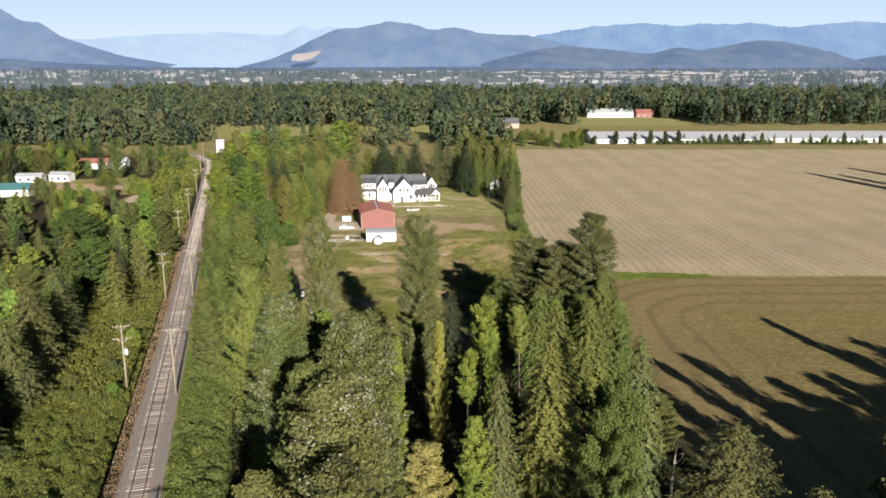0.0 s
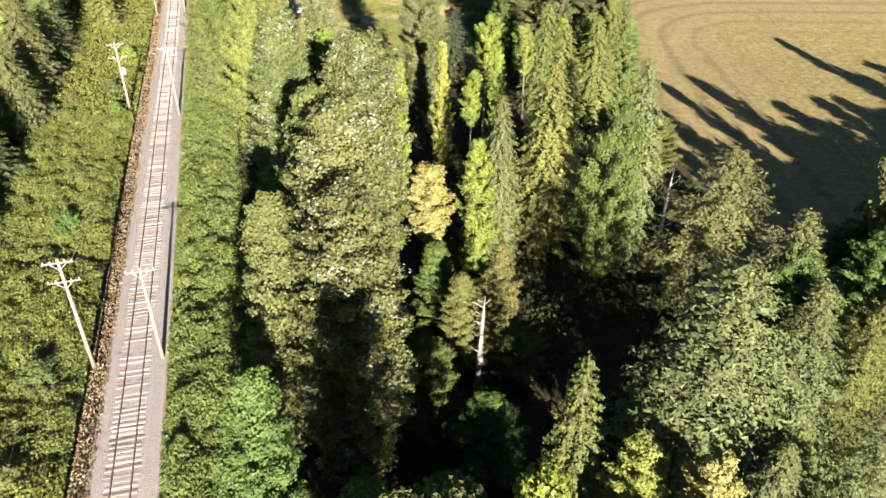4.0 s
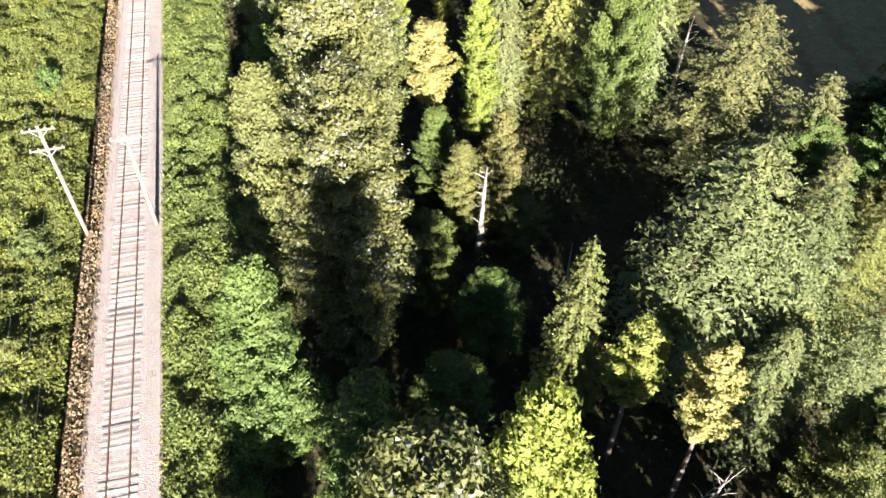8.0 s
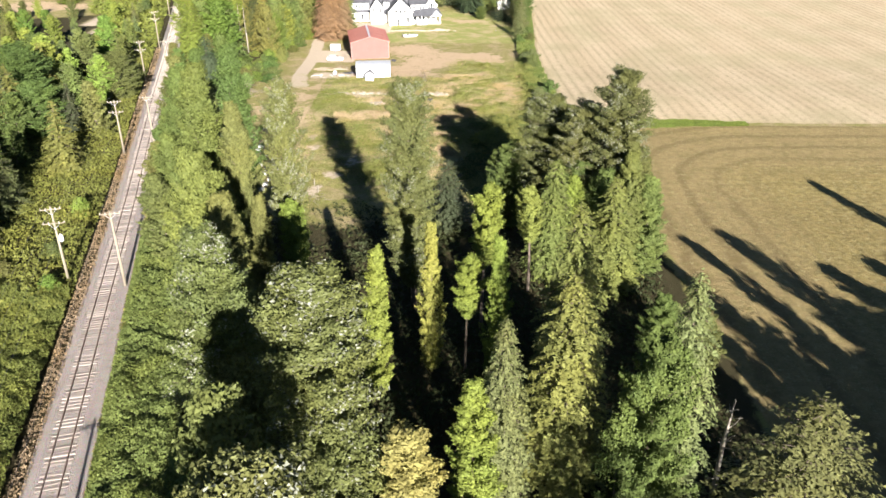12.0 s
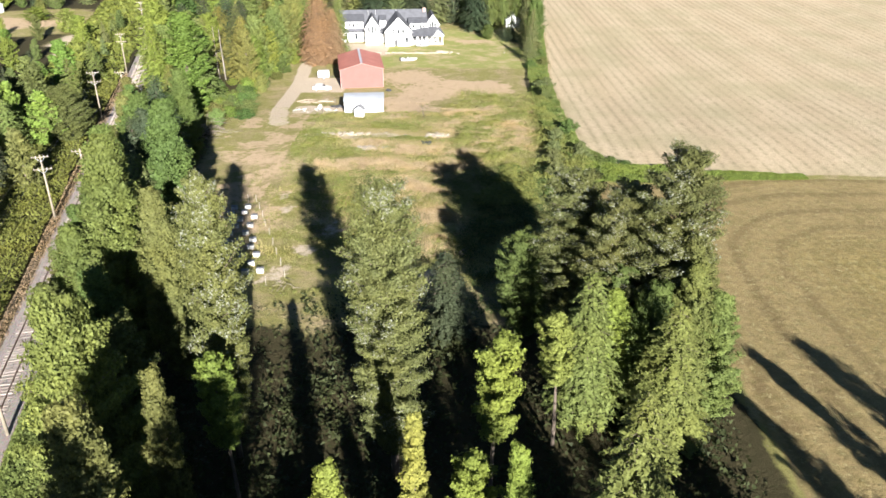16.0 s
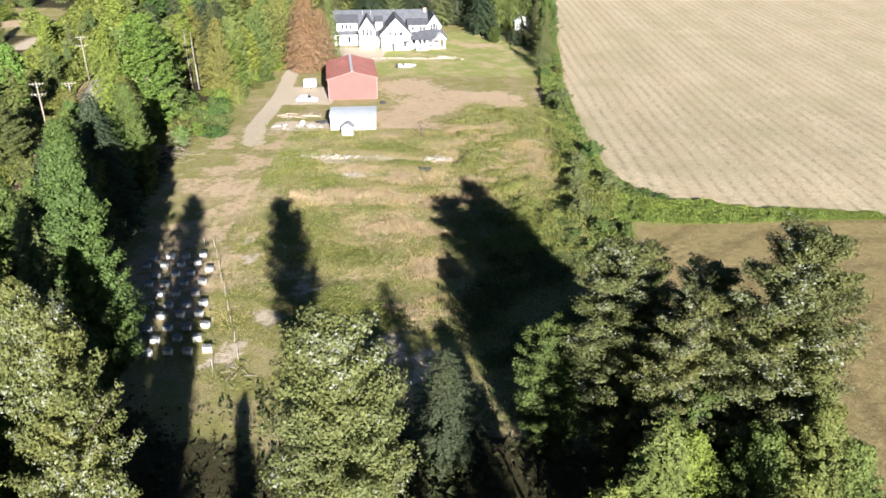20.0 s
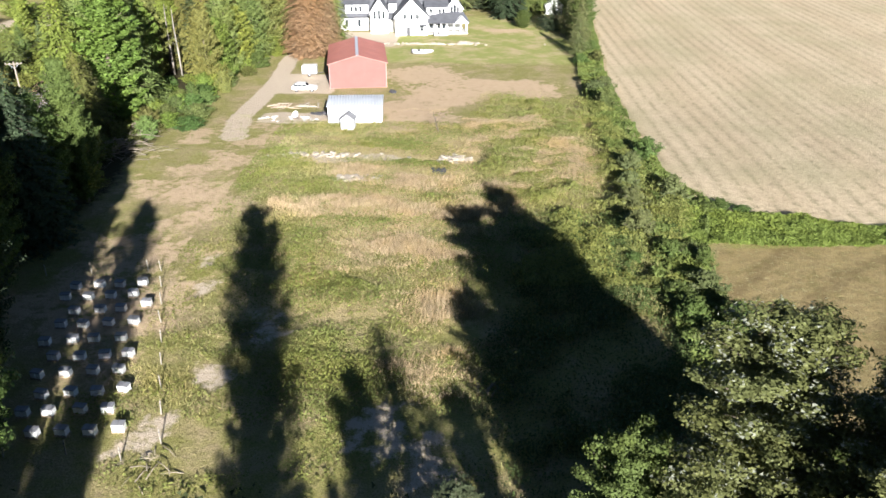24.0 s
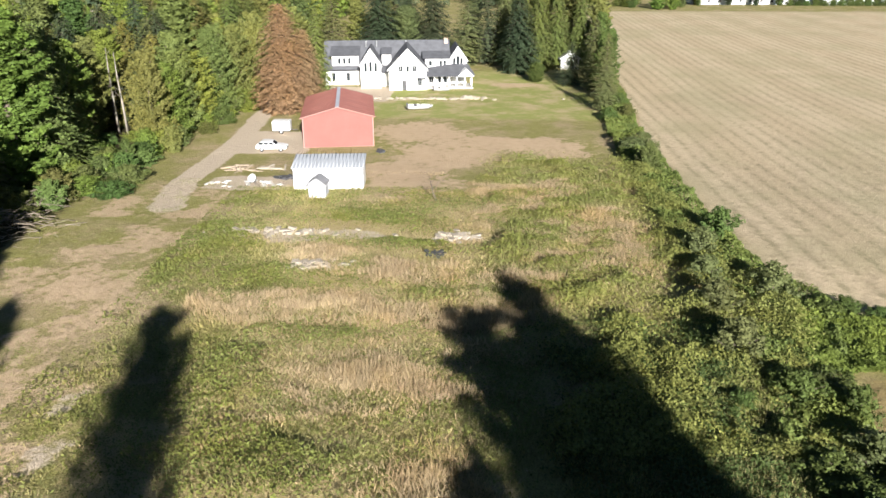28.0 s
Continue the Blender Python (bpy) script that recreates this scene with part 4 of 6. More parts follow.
    ("cedar", -54, 72, 11.0, 4.2, FIRGREEN), ("maple", -84, 152, 8.0, 5.0, OLIVE), ("cedar", -48, 50, 10.0, 4.0, FIRGREEN), ("cedar", -50, 60, 11.0, 4.0, DARKFIR), ("maple", -75, 200, 8.0, 5.5, OLIVE), ("maple", -98, 210, 10.0, 6.0, GREEN),
):
    plant(*row_)
for k in range(12):
    plant("far_broadleaf", 45 + 3.8 * k + tr.uniform(-1, 1), 69 + 1.9 * k + tr.uniform(-2, 2), tr.uniform(4, 9), 4.0, OLIVE if k % 3 else GREEN)
for k in range(16):
    plant("far_broadleaf", 46 + 5.2 * (k % 8) + tr.uniform(-1, 1), 36 + 11 * (k // 8) + 1.3 * (k % 8) + tr.uniform(-2, 2), tr.uniform(15, 20), 4.6, OLIVE if k % 3 else GREEN)


def snag(x, y, height, r, lean, label, limbs=9, seed=1, bark=PALE_BARK):
    """A dead, bare trunk with broken limbs."""
    rs = random.Random(seed)
    ob = root("dead_tree", pose(x, y, land(x, y) - 0.1, 0, lean, rs.uniform(0, 360)), label, "dead tree")
    part("trunk", tube(bmesh.new(), [(0, 0, 0), (0.15, 0.1, height * 0.35), (0.05, 0.2, height * 0.7), (0.1, 0.1, height)], [r, r * 0.85, r * 0.6, r * 0.25], 9), ob, bark)
    for i in range(limbs):
        z, a, L = height * rs.uniform(0.4, 0.95), rs.uniform(0, 6.28), rs.uniform(0.5, 1.7)
        part("limb", tube(bmesh.new(), [(0.08, 0.12, z), (L * 0.6 * math.cos(a), L * 0.6 * math.sin(a), z + 0.45 * L), (L * math.cos(a), L * math.sin(a), z + rs.uniform(0.2, 1.1) * L)], [r * 0.16, r * 0.09, 0.012], 5), ob, bark)
    return ob


snag(22.6, 69.6, 12.8, 0.3, 5, "bleached dead trunk with bare broken limbs", 12, 1)
snag(2.7, 50.5, 10.6, 0.32, 2, "pale broken dead trunk among the trees", 10, 2)
snag(14.9, 69.4, 9.0, 0.16, 9, "thin grey leaning dead trunk", 4, 3, DRIFTWOOD)
snag(9.5, 42.0, 8.0, 0.14, 25, "thin pale leaning dead trunk", 3, 4)
snag(-10.2, 17.5, 7.0, 0.16, 12, "dry grey bare bush with fanned twigs", 16, 5)
snag(14.8, 24.5, 12.0, 0.18, 3, "dry grey bare bush with fanned twigs", 18, 6)
snag(-4.2, 219.0, 3.6, 0.1, 14, "brown withered sapling on bare earth", 18, 9, BARK)
snag(-59.8, 255.3, 14.0, 0.22, 2, "slender birch with a white bare trunk", 6, 7)
snag(-58.0, 254.5, 13.5, 0.22, -2, "slender birch with a white bare trunk", 6, 8)

# ---- woods on both sides, tree by tree ----
def clear_of(x, y):
    """Whether a tree of the side woods may stand here."""
    rx = rail_x(y)
    if abs(x - rx) < 7.5:
        return False
    if math.hypot((x + 152) / 30, (y - 336) / 24) < 1 or math.hypot((x + 178) / 16, (y - 312) / 12) < 1 or math.hypot((x + 172) / 14, (y - 392) / 12) < 1:
        return False
    if math.hypot((x + 180) / 12, (y - 348) / 10) < 1:
        return False
    if line_distance(np.array([x]), np.array([y]), [(-112, 282), (-122, 300), (-118, 330), (-128, 420)])[0] < 5:
        return False
    return True


def birch_glade(x, y):
    """The open strip of low shrubs south-east of the two birches."""
    return 196 < y < 262 and abs(x - (-58.6 + 0.345 * (255.5 - y))) < 5.2


sw = random.Random(23)
count = 0
placed = []
while count < 380:
    y = 95 + 395 * sw.random() ** 0.9
    x = sw.uniform(-0.62 * y - 20, -40)
    rx = rail_x(y)
    left = x < rx
    if not clear_of(x, y) or any((x - a) ** 2 + (y - b_) ** 2 < (4.2 if left else 3.0) ** 2 for a, b_ in placed):
        continue
    if not left and (x > -50 or y < 150 or birch_glade(x, y)):
        continue
    if left and x > rx - (22 if y < 150 else 9):
        continue
    placed.append((x, y))
    kind = sw.choice(["far_conifer", "far_broadleaf", "far_broadleaf"]) if left else sw.choice(["cedar", "mid_alder", "cedar"] if y < 330 else ["far_conifer", "far_broadleaf"])
    h = (sw.uniform(8, 15) if y < 220 else sw.uniform(5, 10) if y < 345 and x < -95 else sw.uniform(8, 15)) if left else sw.uniform(11, 15.5) if y < 215 else sw.uniform(15, 22)
    col_ = sw.choice([FIRGREEN, CEDARGREEN, MOSS, DARKFIR] if kind in ("far_conifer", "cedar") else [GREEN, OLIVE, LIME, LIME, OLIVE])
    if y > 395:
        h = sw.uniform(4, 8)
    plant(kind, x, y, land(x, y) + h, h * (0.25 if kind != "far_broadleaf" else 0.3) * sw.uniform(0.85, 1.2), col_, "trees beside the railway", 0.2)
    count += 1
# conifers behind the house, a dried-out one by the barn, the planted row at the field's edge
plant("dry_cedar", -36.0, 274.0, 14.2, 5.6, RUSSET, "trees round the house")
plant("dry_cedar", -32.5, 276.0, 9.5, 3.8, RUSSET, "trees round the house")
plant("cedar", -31.0, 281.0, 13.0, 3.2, CEDARGREEN, "trees round the house")
for k in range(22):
    y = 218 + 5.4 * k + sw.uniform(-1.2, 1.2)
    x = -48.0 + 0.04 * (y - 222) - sw.uniform(0, 3.0)
    for kind, dx, dy, lo, hi, wide in (("mid_maple", 0.0, 0.0, 11, 18, 4.4), ("cedar" if k % 3 else "mid_alder", -5.5, 2.5, 17, 24, 5.2), ("mid_maple" if k % 2 else "cedar", -11.0, 1.0, 15, 22, 5.0)):
        x2, y2 = x + dx - sw.uniform(0, 2.0), y + dy
        if not birch_glade(x2, y2):
            plant(kind, x2, y2, land(x2, y2) + sw.uniform(lo, hi), wide * sw.uniform(0.85, 1.2), sw.choice([MOSS, CEDARGREEN, MOSS, LIME, MOSS]), "trees beside the drive", 0.2)
for k in range(44):
    y = 203 + 1.9 * k + sw.uniform(-1, 1)
    x = -46.0 + 0.05 * (y - 222) - sw.uniform(0, 4.5) - (2.0 if y < 226 else 0.0)
    plant("bush", x, y, land(x, y) + sw.uniform(1.6, 4.2), sw.uniform(1.7, 3.0), sw.choice([GREEN, LIME, OLIVE, CEDARGREEN, LIME]), "bushes beside the drive", 0.2)
for k in range(12):
    y = 216 + 3.1 * k
    x = -58.6 + 0.345 * (255.5 - y) + sw.uniform(-4.5, 3.5)
    plant("bush", x, y, land(x, y) + sw.uniform(1.4, 3.4), sw.uniform(1.8, 3.0), sw.choice([OLIVE, LIME, GREEN]), "bushes beside the drive", 0.2)
for x, y, top in ((-63.5, 262, 15), (-58.5, 265, 16.5), (-54.0, 262, 14), (-68, 258, 14)):
    plant("cedar", x, y, top, 4.6, DARKFIR, "trees beside the drive")
plant("aspen", -61.2, 257.5, 11.5, 3.0, LIME, "trees beside the drive")
for k in range(14):
    y = 118 + 6.3 * k + sw.uniform(-1.5, 1.5)
    x = rail_x(y) + sw.uniform(6.6, 8.6)
    plant("mid_alder", x, y, land(x, y) + sw.uniform(12, 14.5), sw.uniform(2.6, 3.4), sw.choice([GREEN, OLIVE, GREEN]), "trees beside the railway", 0.15)
for x, y, top, r, kind, col_ in ((-25, 329, 14.5, 6.5, "cedar", DARKFIR), (-12, 332, 13.0, 6.5, "cedar", DARKFIR), (-19, 338, 12.0, 6.0, "cedar", DARKFIR), (-3, 333, 15.0, 5.0, "fir", FIRGREEN), (9.5, 322, 13.0, 5.0, "cedar", DARKFIR),
                                 (14.5, 326, 14.0, 3.6, "cedar", CEDARGREEN), (19.5, 331, 15.0, 3.4, "cedar", CEDARGREEN), (6, 336, 13.0, 3.8, "cedar", FIRGREEN), (25, 330, 14.5, 3.4, "cedar", CEDARGREEN), (30, 337, 13.5, 3.6, "cedar", CEDARGREEN),
                                 (-40, 345, 12, 5.0, "fir", FIRGREEN), (24.5, 300, 9.5, 3.4, "fir", FIRGREEN), (25.5, 288, 7.5, 3.0, "fir", FIRGREEN), (24.0, 277, 4.0, 2.6, "fir", FIRGREEN), (13, 309, -1.5, 2.4, "maple", GREEN), (20.5, 306, 3.5, 3.6, "fir", DARKFIR),
                                 (-32, 340, 10.0, 4.5, "mid_alder", MOSS), (-18.5, 331, 9.0, 5.5, "maple", FIRGREEN), (2, 335, 16.0, 4.0, "fir", DARKFIR), (8.5, 341, 20.0, 5.5, "mid_alder", FIRGREEN), (-1.5, 342, 15.0, 2.6, "poplar", DARKFIR),
                                 (17, 337, 20.0, 4.2, "cedar", CEDARGREEN), (12, 331, 18.0, 4.6, "cedar", CEDARGREEN), (23.5, 337, 16.0, 4.0, "mid_alder", OLIVE), (29.5, 331, 13.5, 4.0, "mid_alder", MOSS), (28.5, 321, 8.5, 3.4, "mid_alder", GREEN), (29, 310, 6.0, 3.0, "mid_alder", GREEN), (26.5, 297, 6.5, 2.8, "mid_alder", GREEN),
                                 (-26, 346, 9.0, 6.0, "maple", OLIVE), (-60, 450, 14.5, 8.0, "far_broadleaf", LIME), (-72, 446, 12.0, 7.0, "far_broadleaf", CEDARGREEN), (-92, 452, 9.0, 7.0, "far_broadleaf", LIME), (-52, 458, 13.0, 6.0, "far_broadleaf", CEDARGREEN),
                                 (-84, 395, 14.0, 6.0, "far_conifer", FIRGREEN), (-92, 405, 13.0, 6.5, "far_conifer", DARKFIR), (-100, 398, 12.0, 5.0, "far_conifer", CEDARGREEN)):
    plant(kind, x, y, top, r, col_, "trees round the house")
for k in range(11):
    y = sw.uniform(188, 310)
    x = float(field_west(y)) - sw.uniform(1.8, 5.5)
    plant("bush", x, y, land(x, y) + sw.uniform(2.0, 4.2), sw.uniform(1.6, 2.8), sw.choice([GREEN, FIRGREEN, OLIVE]), "bushes along the field")
for x, y, h, r in ((20.8, 189, 3.0, 2.2), (20.3, 181, 3.4, 2.4), (21.5, 195, 2.6, 2.0), (22.5, 175, 2.4, 2.0), (29.5, 188, 1.6, 2.0), (31.5, 189.5, 1.4, 1.8), (34.0, 188.6, 1.0, 1.4), (24.5, 168, 2.8, 2.4), (18.5, 174, 1.6, 1.5), (22.5, 201, 3.2, 2.2)):
    plant("bush", x, y, land(x, y) + h, r, FIRGREEN if h > 2.5 else GREEN, "bushes along the field")
for k in range(24):
    y = sw.uniform(138, 176)
    x = sw.uniform(21, 26)
    plant("bush", x, y, land(x, y) + sw.uniform(1.5, 3.4), sw.uniform(1.4, 2.6), sw.choice([GREEN, OLIVE]), "bushes along the field")


# ---- thickets, grass and far woods: what nobody could count ----
def leaf_carpet(name, label, category, n, place, size, color, seed, lift=0.0, mat=None, stretch=1.5):
    """Leaf sprays over a bumpy thicket; place(rs) gives x, y and the height over the land."""
    rs = np.random.RandomState(seed)
    x, y, h = place(rs, n)
    n = len(x)

    def hump(u, v):
        return np.clip(0.62 + 0.3 * wobble(u, v, 1.9, seed + 1) + 0.45 * wobble(u, v, 0.4, seed + 2), 0.1, 1.25)
    b0, e = hump(x, y), 0.2
    gx_, gy_ = (hump(x + e, y) - b0) / e * h, (hump(x, y + e) - b0) / e * h
    z = np.interp(y, GROUND_Y, GROUND_Z) + lift + h * b0 * rs.uniform(0.6, 1.0, n)
    nrm = np.stack([-gx_, -gy_, np.full(n, 0.9)], 1)
    nrm = nrm / np.linalg.norm(nrm, axis=1, keepdims=True) + 0.6 * rs.normal(size=(n, 3))
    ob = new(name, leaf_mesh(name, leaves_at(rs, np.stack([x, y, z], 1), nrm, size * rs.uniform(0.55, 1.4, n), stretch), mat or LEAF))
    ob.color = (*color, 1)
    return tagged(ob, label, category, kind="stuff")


def strip(u0, u1, y0, y1, height, foot=0.25):
    """A place giver for a strip beside the track, u metres to its right."""
    def give(rs, n):
        y = rs.uniform(y0, y1, n)
        u = u0 + (u1 - u0) * rs.uniform(0, 1, n)
        edge = np.minimum(1, 4 * np.minimum(u - u0, u1 - u) / abs(u1 - u0) + foot)
        return rail_x(y) + u, y, height * edge
    return give


leaf_carpet("bramble_thicket", "yellow-green bramble thicket along the track", "thicket", 260000, strip(-19, -4.2, 5, 108, 2.8, 0.6), 0.14, (0.128, 0.152, 0.04), 41)
leaf_carpet("dry_weeds", "reddish dry weeds along the gravel bed", "grass", 22000, strip(-4.1, -2.2, 10, 260, 0.75), 0.14, (0.27, 0.205, 0.13), 42)
leaf_carpet("dry_weeds", "yellowing weeds along the gravel bed", "grass", 9000, strip(2.6, 3.7, 10, 260, 0.5), 0.15, (0.2, 0.19, 0.06), 44)
leaf_carpet("weed_thicket", "mixed green weeds and shrubs along the track", "thicket", 110000, strip(-26, -4.1, 100, 250, 2.4, 0.6), 0.22, (0.145, 0.16, 0.04), 43)
leaf_carpet("shrub_thicket", "green shrubs between the track and the wood", "thicket", 150000, strip(3.0, 11, 10, 130, 2.6), 0.15, (0.12, 0.155, 0.045), 45)
leaf_carpet("shrub_thicket", "green shrubs between the track and the wood", "thicket", 70000, strip(3.2, 13, 130, 300, 2.2), 0.3, (0.14, 0.17, 0.035), 47)
leaf_carpet("verge_thicket", "rough green growth on the verges of the track", "thicket", 12000, strip(-26, -4.5, 250, 450, 2.0), 0.8, (0.13, 0.155, 0.035), 49)
leaf_carpet("verge_thicket", "rough green growth on the verges of the track", "thicket", 8000, strip(3.6, 16, 300, 450, 2.0), 0.8, (0.13, 0.155, 0.035), 50)


for k in range(13):
    y = sw.uniform(18, 150)
    x = rail_x(y) - sw.uniform(6, 18)
    plant("bush", x, y, land(x, y) + sw.uniform(2.0, 3.6), sw.uniform(1.3, 2.2), sw.choice([GREEN, LIME, OLIVE]), "bushes beside the railway", 0.2)


def hedge_place(rs, n):
    y = rs.uniform(136, 318, n)
    x = np.interp(y, [90, 125, 140, 156, 172, 182, 190, 200, 222, 256, 306, 380, 460], [33, 33, 32, 27, 26.5, 29, 31, 28, 27.3, 28, 32, 37, 43]) - 0.8 - rs.uniform(0, 1, n) ** 1.3 * np.where(y < 225, 6.0, 5.5)
    return x, y, 1.5 + 1.4 * np.clip(wobble(x, y, 0.6, 91), -0.9, 1)


leaf_carpet("hedge_thicket", "dense green brambles and saplings along the field edge", "thicket", 110000, hedge_place, 0.17, (0.132, 0.172, 0.048), 51)


def tongue_place(rs, n):
    x = 25 + 40 * rs.uniform(0, 1, n) ** 1.3
    lo, hi = tongue_south(x) - 0.3, tongue_north(x) + 0.3
    return x, lo + (hi - lo) * rs.uniform(0, 1, n), np.interp(x, [25, 45, 65], [1.3, 0.9, 0.4])


leaf_carpet("grass_strip", "bright green reed grass between the two fields", "grass", 52000, tongue_place, 0.15, (0.14, 0.185, 0.04), 53, stretch=2.4)


def grass_blades(name, label, n, place, tall, width, color, seed):
    """Upright blades and stalks, leaning every way."""
    rs = np.random.RandomState(seed)
    x, y, h = place(rs, n)
    n = len(x)
    z = np.interp(y, GROUND_Y, GROUND_Z)
    base = np.stack([x, y, z], 1)
    a = rs.uniform(0, 6.283, n)
    side = np.stack([np.cos(a), np.sin(a), np.zeros(n)], 1) * (width * rs.uniform(0.6, 1.4, n))[:, None]
    tip = base + np.stack([rs.normal(size=n) * 0.25, rs.normal(size=n) * 0.25, tall * np.clip(h, 0.2, 1.5) * rs.uniform(0.5, 1.15, n)], 1)
    ob = new(name, leaf_mesh(name, np.stack([base - side, base + side, tip], 1), GRASS))
    ob.color = (*color, 1)
    return tagged(ob, label, "grass", kind="stuff")


def sown(x0, x1, y0, y1, h, density):
    """A place giver for open ground; density(x, y) says how thick it grows."""
    def give(rs, n):
        m = 6 * n
        x, y = rs.uniform(x0, x1, m), rs.uniform(y0, y1, m)
        d = np.clip(density(x, y) * (1 - bare_spots(x, y)), 0, 1)
        ok = np.where(rs.uniform(0, 1, m) < d)[0][:n]
        return x[ok], y[ok], h * (0.5 + 0.6 * d[ok])
    return give


def blot(x, y, cx, cy, rx_, ry_):
    """1 inside a ragged oval, falling off to 0."""
    return smooth_step(1.4, 0.3, np.hypot((x - cx) / rx_, (y - cy) / ry_) + 0.75 * wobble(x * 0.5, y, 0.9, 81) + 0.45 * wobble(x * 0.6, y, 3.0, 80))


def straw_cover(x, y):
    d = np.zeros_like(x)
    for spot in ((-6.5, 176.5, 7.5, 6.0), (-13, 188.5, 9.5, 3.2), (-5, 196, 7, 3.6), (5, 214, 5, 5), (11.5, 198, 3.2, 4.0), (15, 212, 3.0, 4.0), (-2, 166, 4, 5), (-15, 200, 4.5, 2.5), (1.5, 186, 4.5, 5.5), (-1, 153, 4, 4), (11, 223, 4.5, 5), (18, 226, 4, 4.5), (8, 206, 4, 7), (16.5, 202, 3, 6), (13, 213, 3, 4), (4, 223, 4.5, 3.5), (6.5, 193, 3.5, 4), (10, 207, 3, 3)):
        d = np.maximum(d, blot(x, y, *spot))
    d = np.maximum(d, 0.16 * smooth_step(0.1, 0.6, wobble(x * 0.4, y, 1.0, 92)) * smooth_step(12, 4, x) * smooth_step(150, 165, y))
    return d * (0.25 + 0.75 * smooth_step(-0.5, 0.4, wobble(x * 0.5, y, 1.8, 82)))


def weed_cover(x, y):
    d = 0.4 * smooth_step(-0.2, 0.4, wobble(x * 0.5, y, 0.7, 83))
    for spot in ((-11.5, 166.5, 7, 5.5), (-10.5, 183.3, 5.5, 1.5), (-26.5, 203, 4.5, 9), (-11, 212, 9, 3.2), (-20, 194, 4, 4), (-4, 190.8, 5, 1.4), (3, 176, 2.6, 6), (-8, 203, 5, 1.6), (-10, 152, 8, 7), (-17, 176, 3.4, 5)):
        d = np.maximum(d, blot(x, y, *spot))
    return d * (1 - 0.75 * straw_cover(x, y))


def flank_cover(x, y):
    """The rank growth between the meadow and the hedge."""
    lo = np.interp(y, [138, 165, 190, 205, 222, 240], [1, 6, 5, 3, 1, 3])
    d = smooth_step(-1.5, 2.5, x - lo + 2.5 * wobble(x, y, 0.5, 84)) * smooth_step(0, 3, field_west(y) - 1.5 - x) * smooth_step(246, 232, y)
    thick = np.maximum(smooth_step(-0.35, 0.35, wobble(x, y, 0.35, 96) + 0.5 * wobble(x, y, 1.1, 85)), 0.8 * smooth_step(9, 4, field_west(y) - x))
    return d * (1 - 0.85 * straw_cover(x, y)) * (0.16 + 0.84 * thick)


grass_blades("meadow_grass", "tall straw-coloured meadow grass", 95000, sown(-24, 24, 145, 233, 1.0, straw_cover), 0.75, 0.035, (0.4, 0.32, 0.175), 55)
grass_blades("meadow_grass", "tall reddish dry meadow grass", 26000, sown(-24, 24, 145, 233, 1.0, lambda x, y: straw_cover(x, y) * smooth_step(0.1, 0.5, wobble(x * 0.5, y, 0.9, 86))), 0.85, 0.035, (0.32, 0.24, 0.14), 66)
grass_blades("meadow_grass", "yellowing grass of the rough meadow", 70000, sown(-28, 12, 145, 224, 1.0, lambda x, y: smooth_step(146, 156, y + 5 * wobble(x, y, 0.5, 93)) * 0.25 + 0.6 * smooth_step(-0.2, 0.4, wobble(x * 0.5, y, 1.0, 87))), 0.4, 0.035, (0.28, 0.265, 0.105), 56)
grass_blades("meadow_grass", "short dry grass beside the hives and the drive", 24000, sown(-47, -22, 136, 228, 1.0, lambda x, y: 0.15 + 0.7 * smooth_step(0.0, 0.5, wobble(x, y, 0.6, 88))), 0.12, 0.035, (0.26, 0.27, 0.1), 62)
leaf_carpet("meadow_weeds", "low green weeds in the meadow", "grass", 80000, sown(-30, 8, 138, 224, 0.75, weed_cover), 0.115, (0.16, 0.185, 0.05), 57)
leaf_carpet("meadow_weeds", "rank yellow-green weeds beside the hedge", "grass", 95000, sown(-7, 28, 168, 246, 1.9, flank_cover), 0.125, (0.188, 0.208, 0.06), 58)
# a darker green than the other weeds, to deepen the tree shadow here
leaf_carpet("meadow_weeds", "green nettles and brambles below the trees, darkened for the shade there", "grass", 75000, sown(-7, 26, 134, 186, 1.3, flank_cover), 0.14, (0.068, 0.098, 0.03), 68)
grass_blades("meadow_grass", "tall green stalks among the weeds", 40000, sown(-7, 28, 138, 246, 1.0, flank_cover), 1.1, 0.03, (0.3, 0.29, 0.115), 67)
# shade under the crowns is put into this undergrowth's low colour
leaf_carpet("undergrowth", "undergrowth below the trees of the wood, darkened for their shade", "thicket", 44000, sown(-34, 32, 12, 142, 1.6, lambda x, y: smooth_step(9, 13, x + 14.68 + 0.2643 * y) * smooth_step(31, 26, x) * (0.3 + 0.7 * smooth_step(-0.2, 0.4, wobble(x, y, 0.5, 94))) * smooth_step(141, 122, y + 11 * wobble(x, y, 0.3, 95))), 0.3, (0.04, 0.05, 0.02), 59)


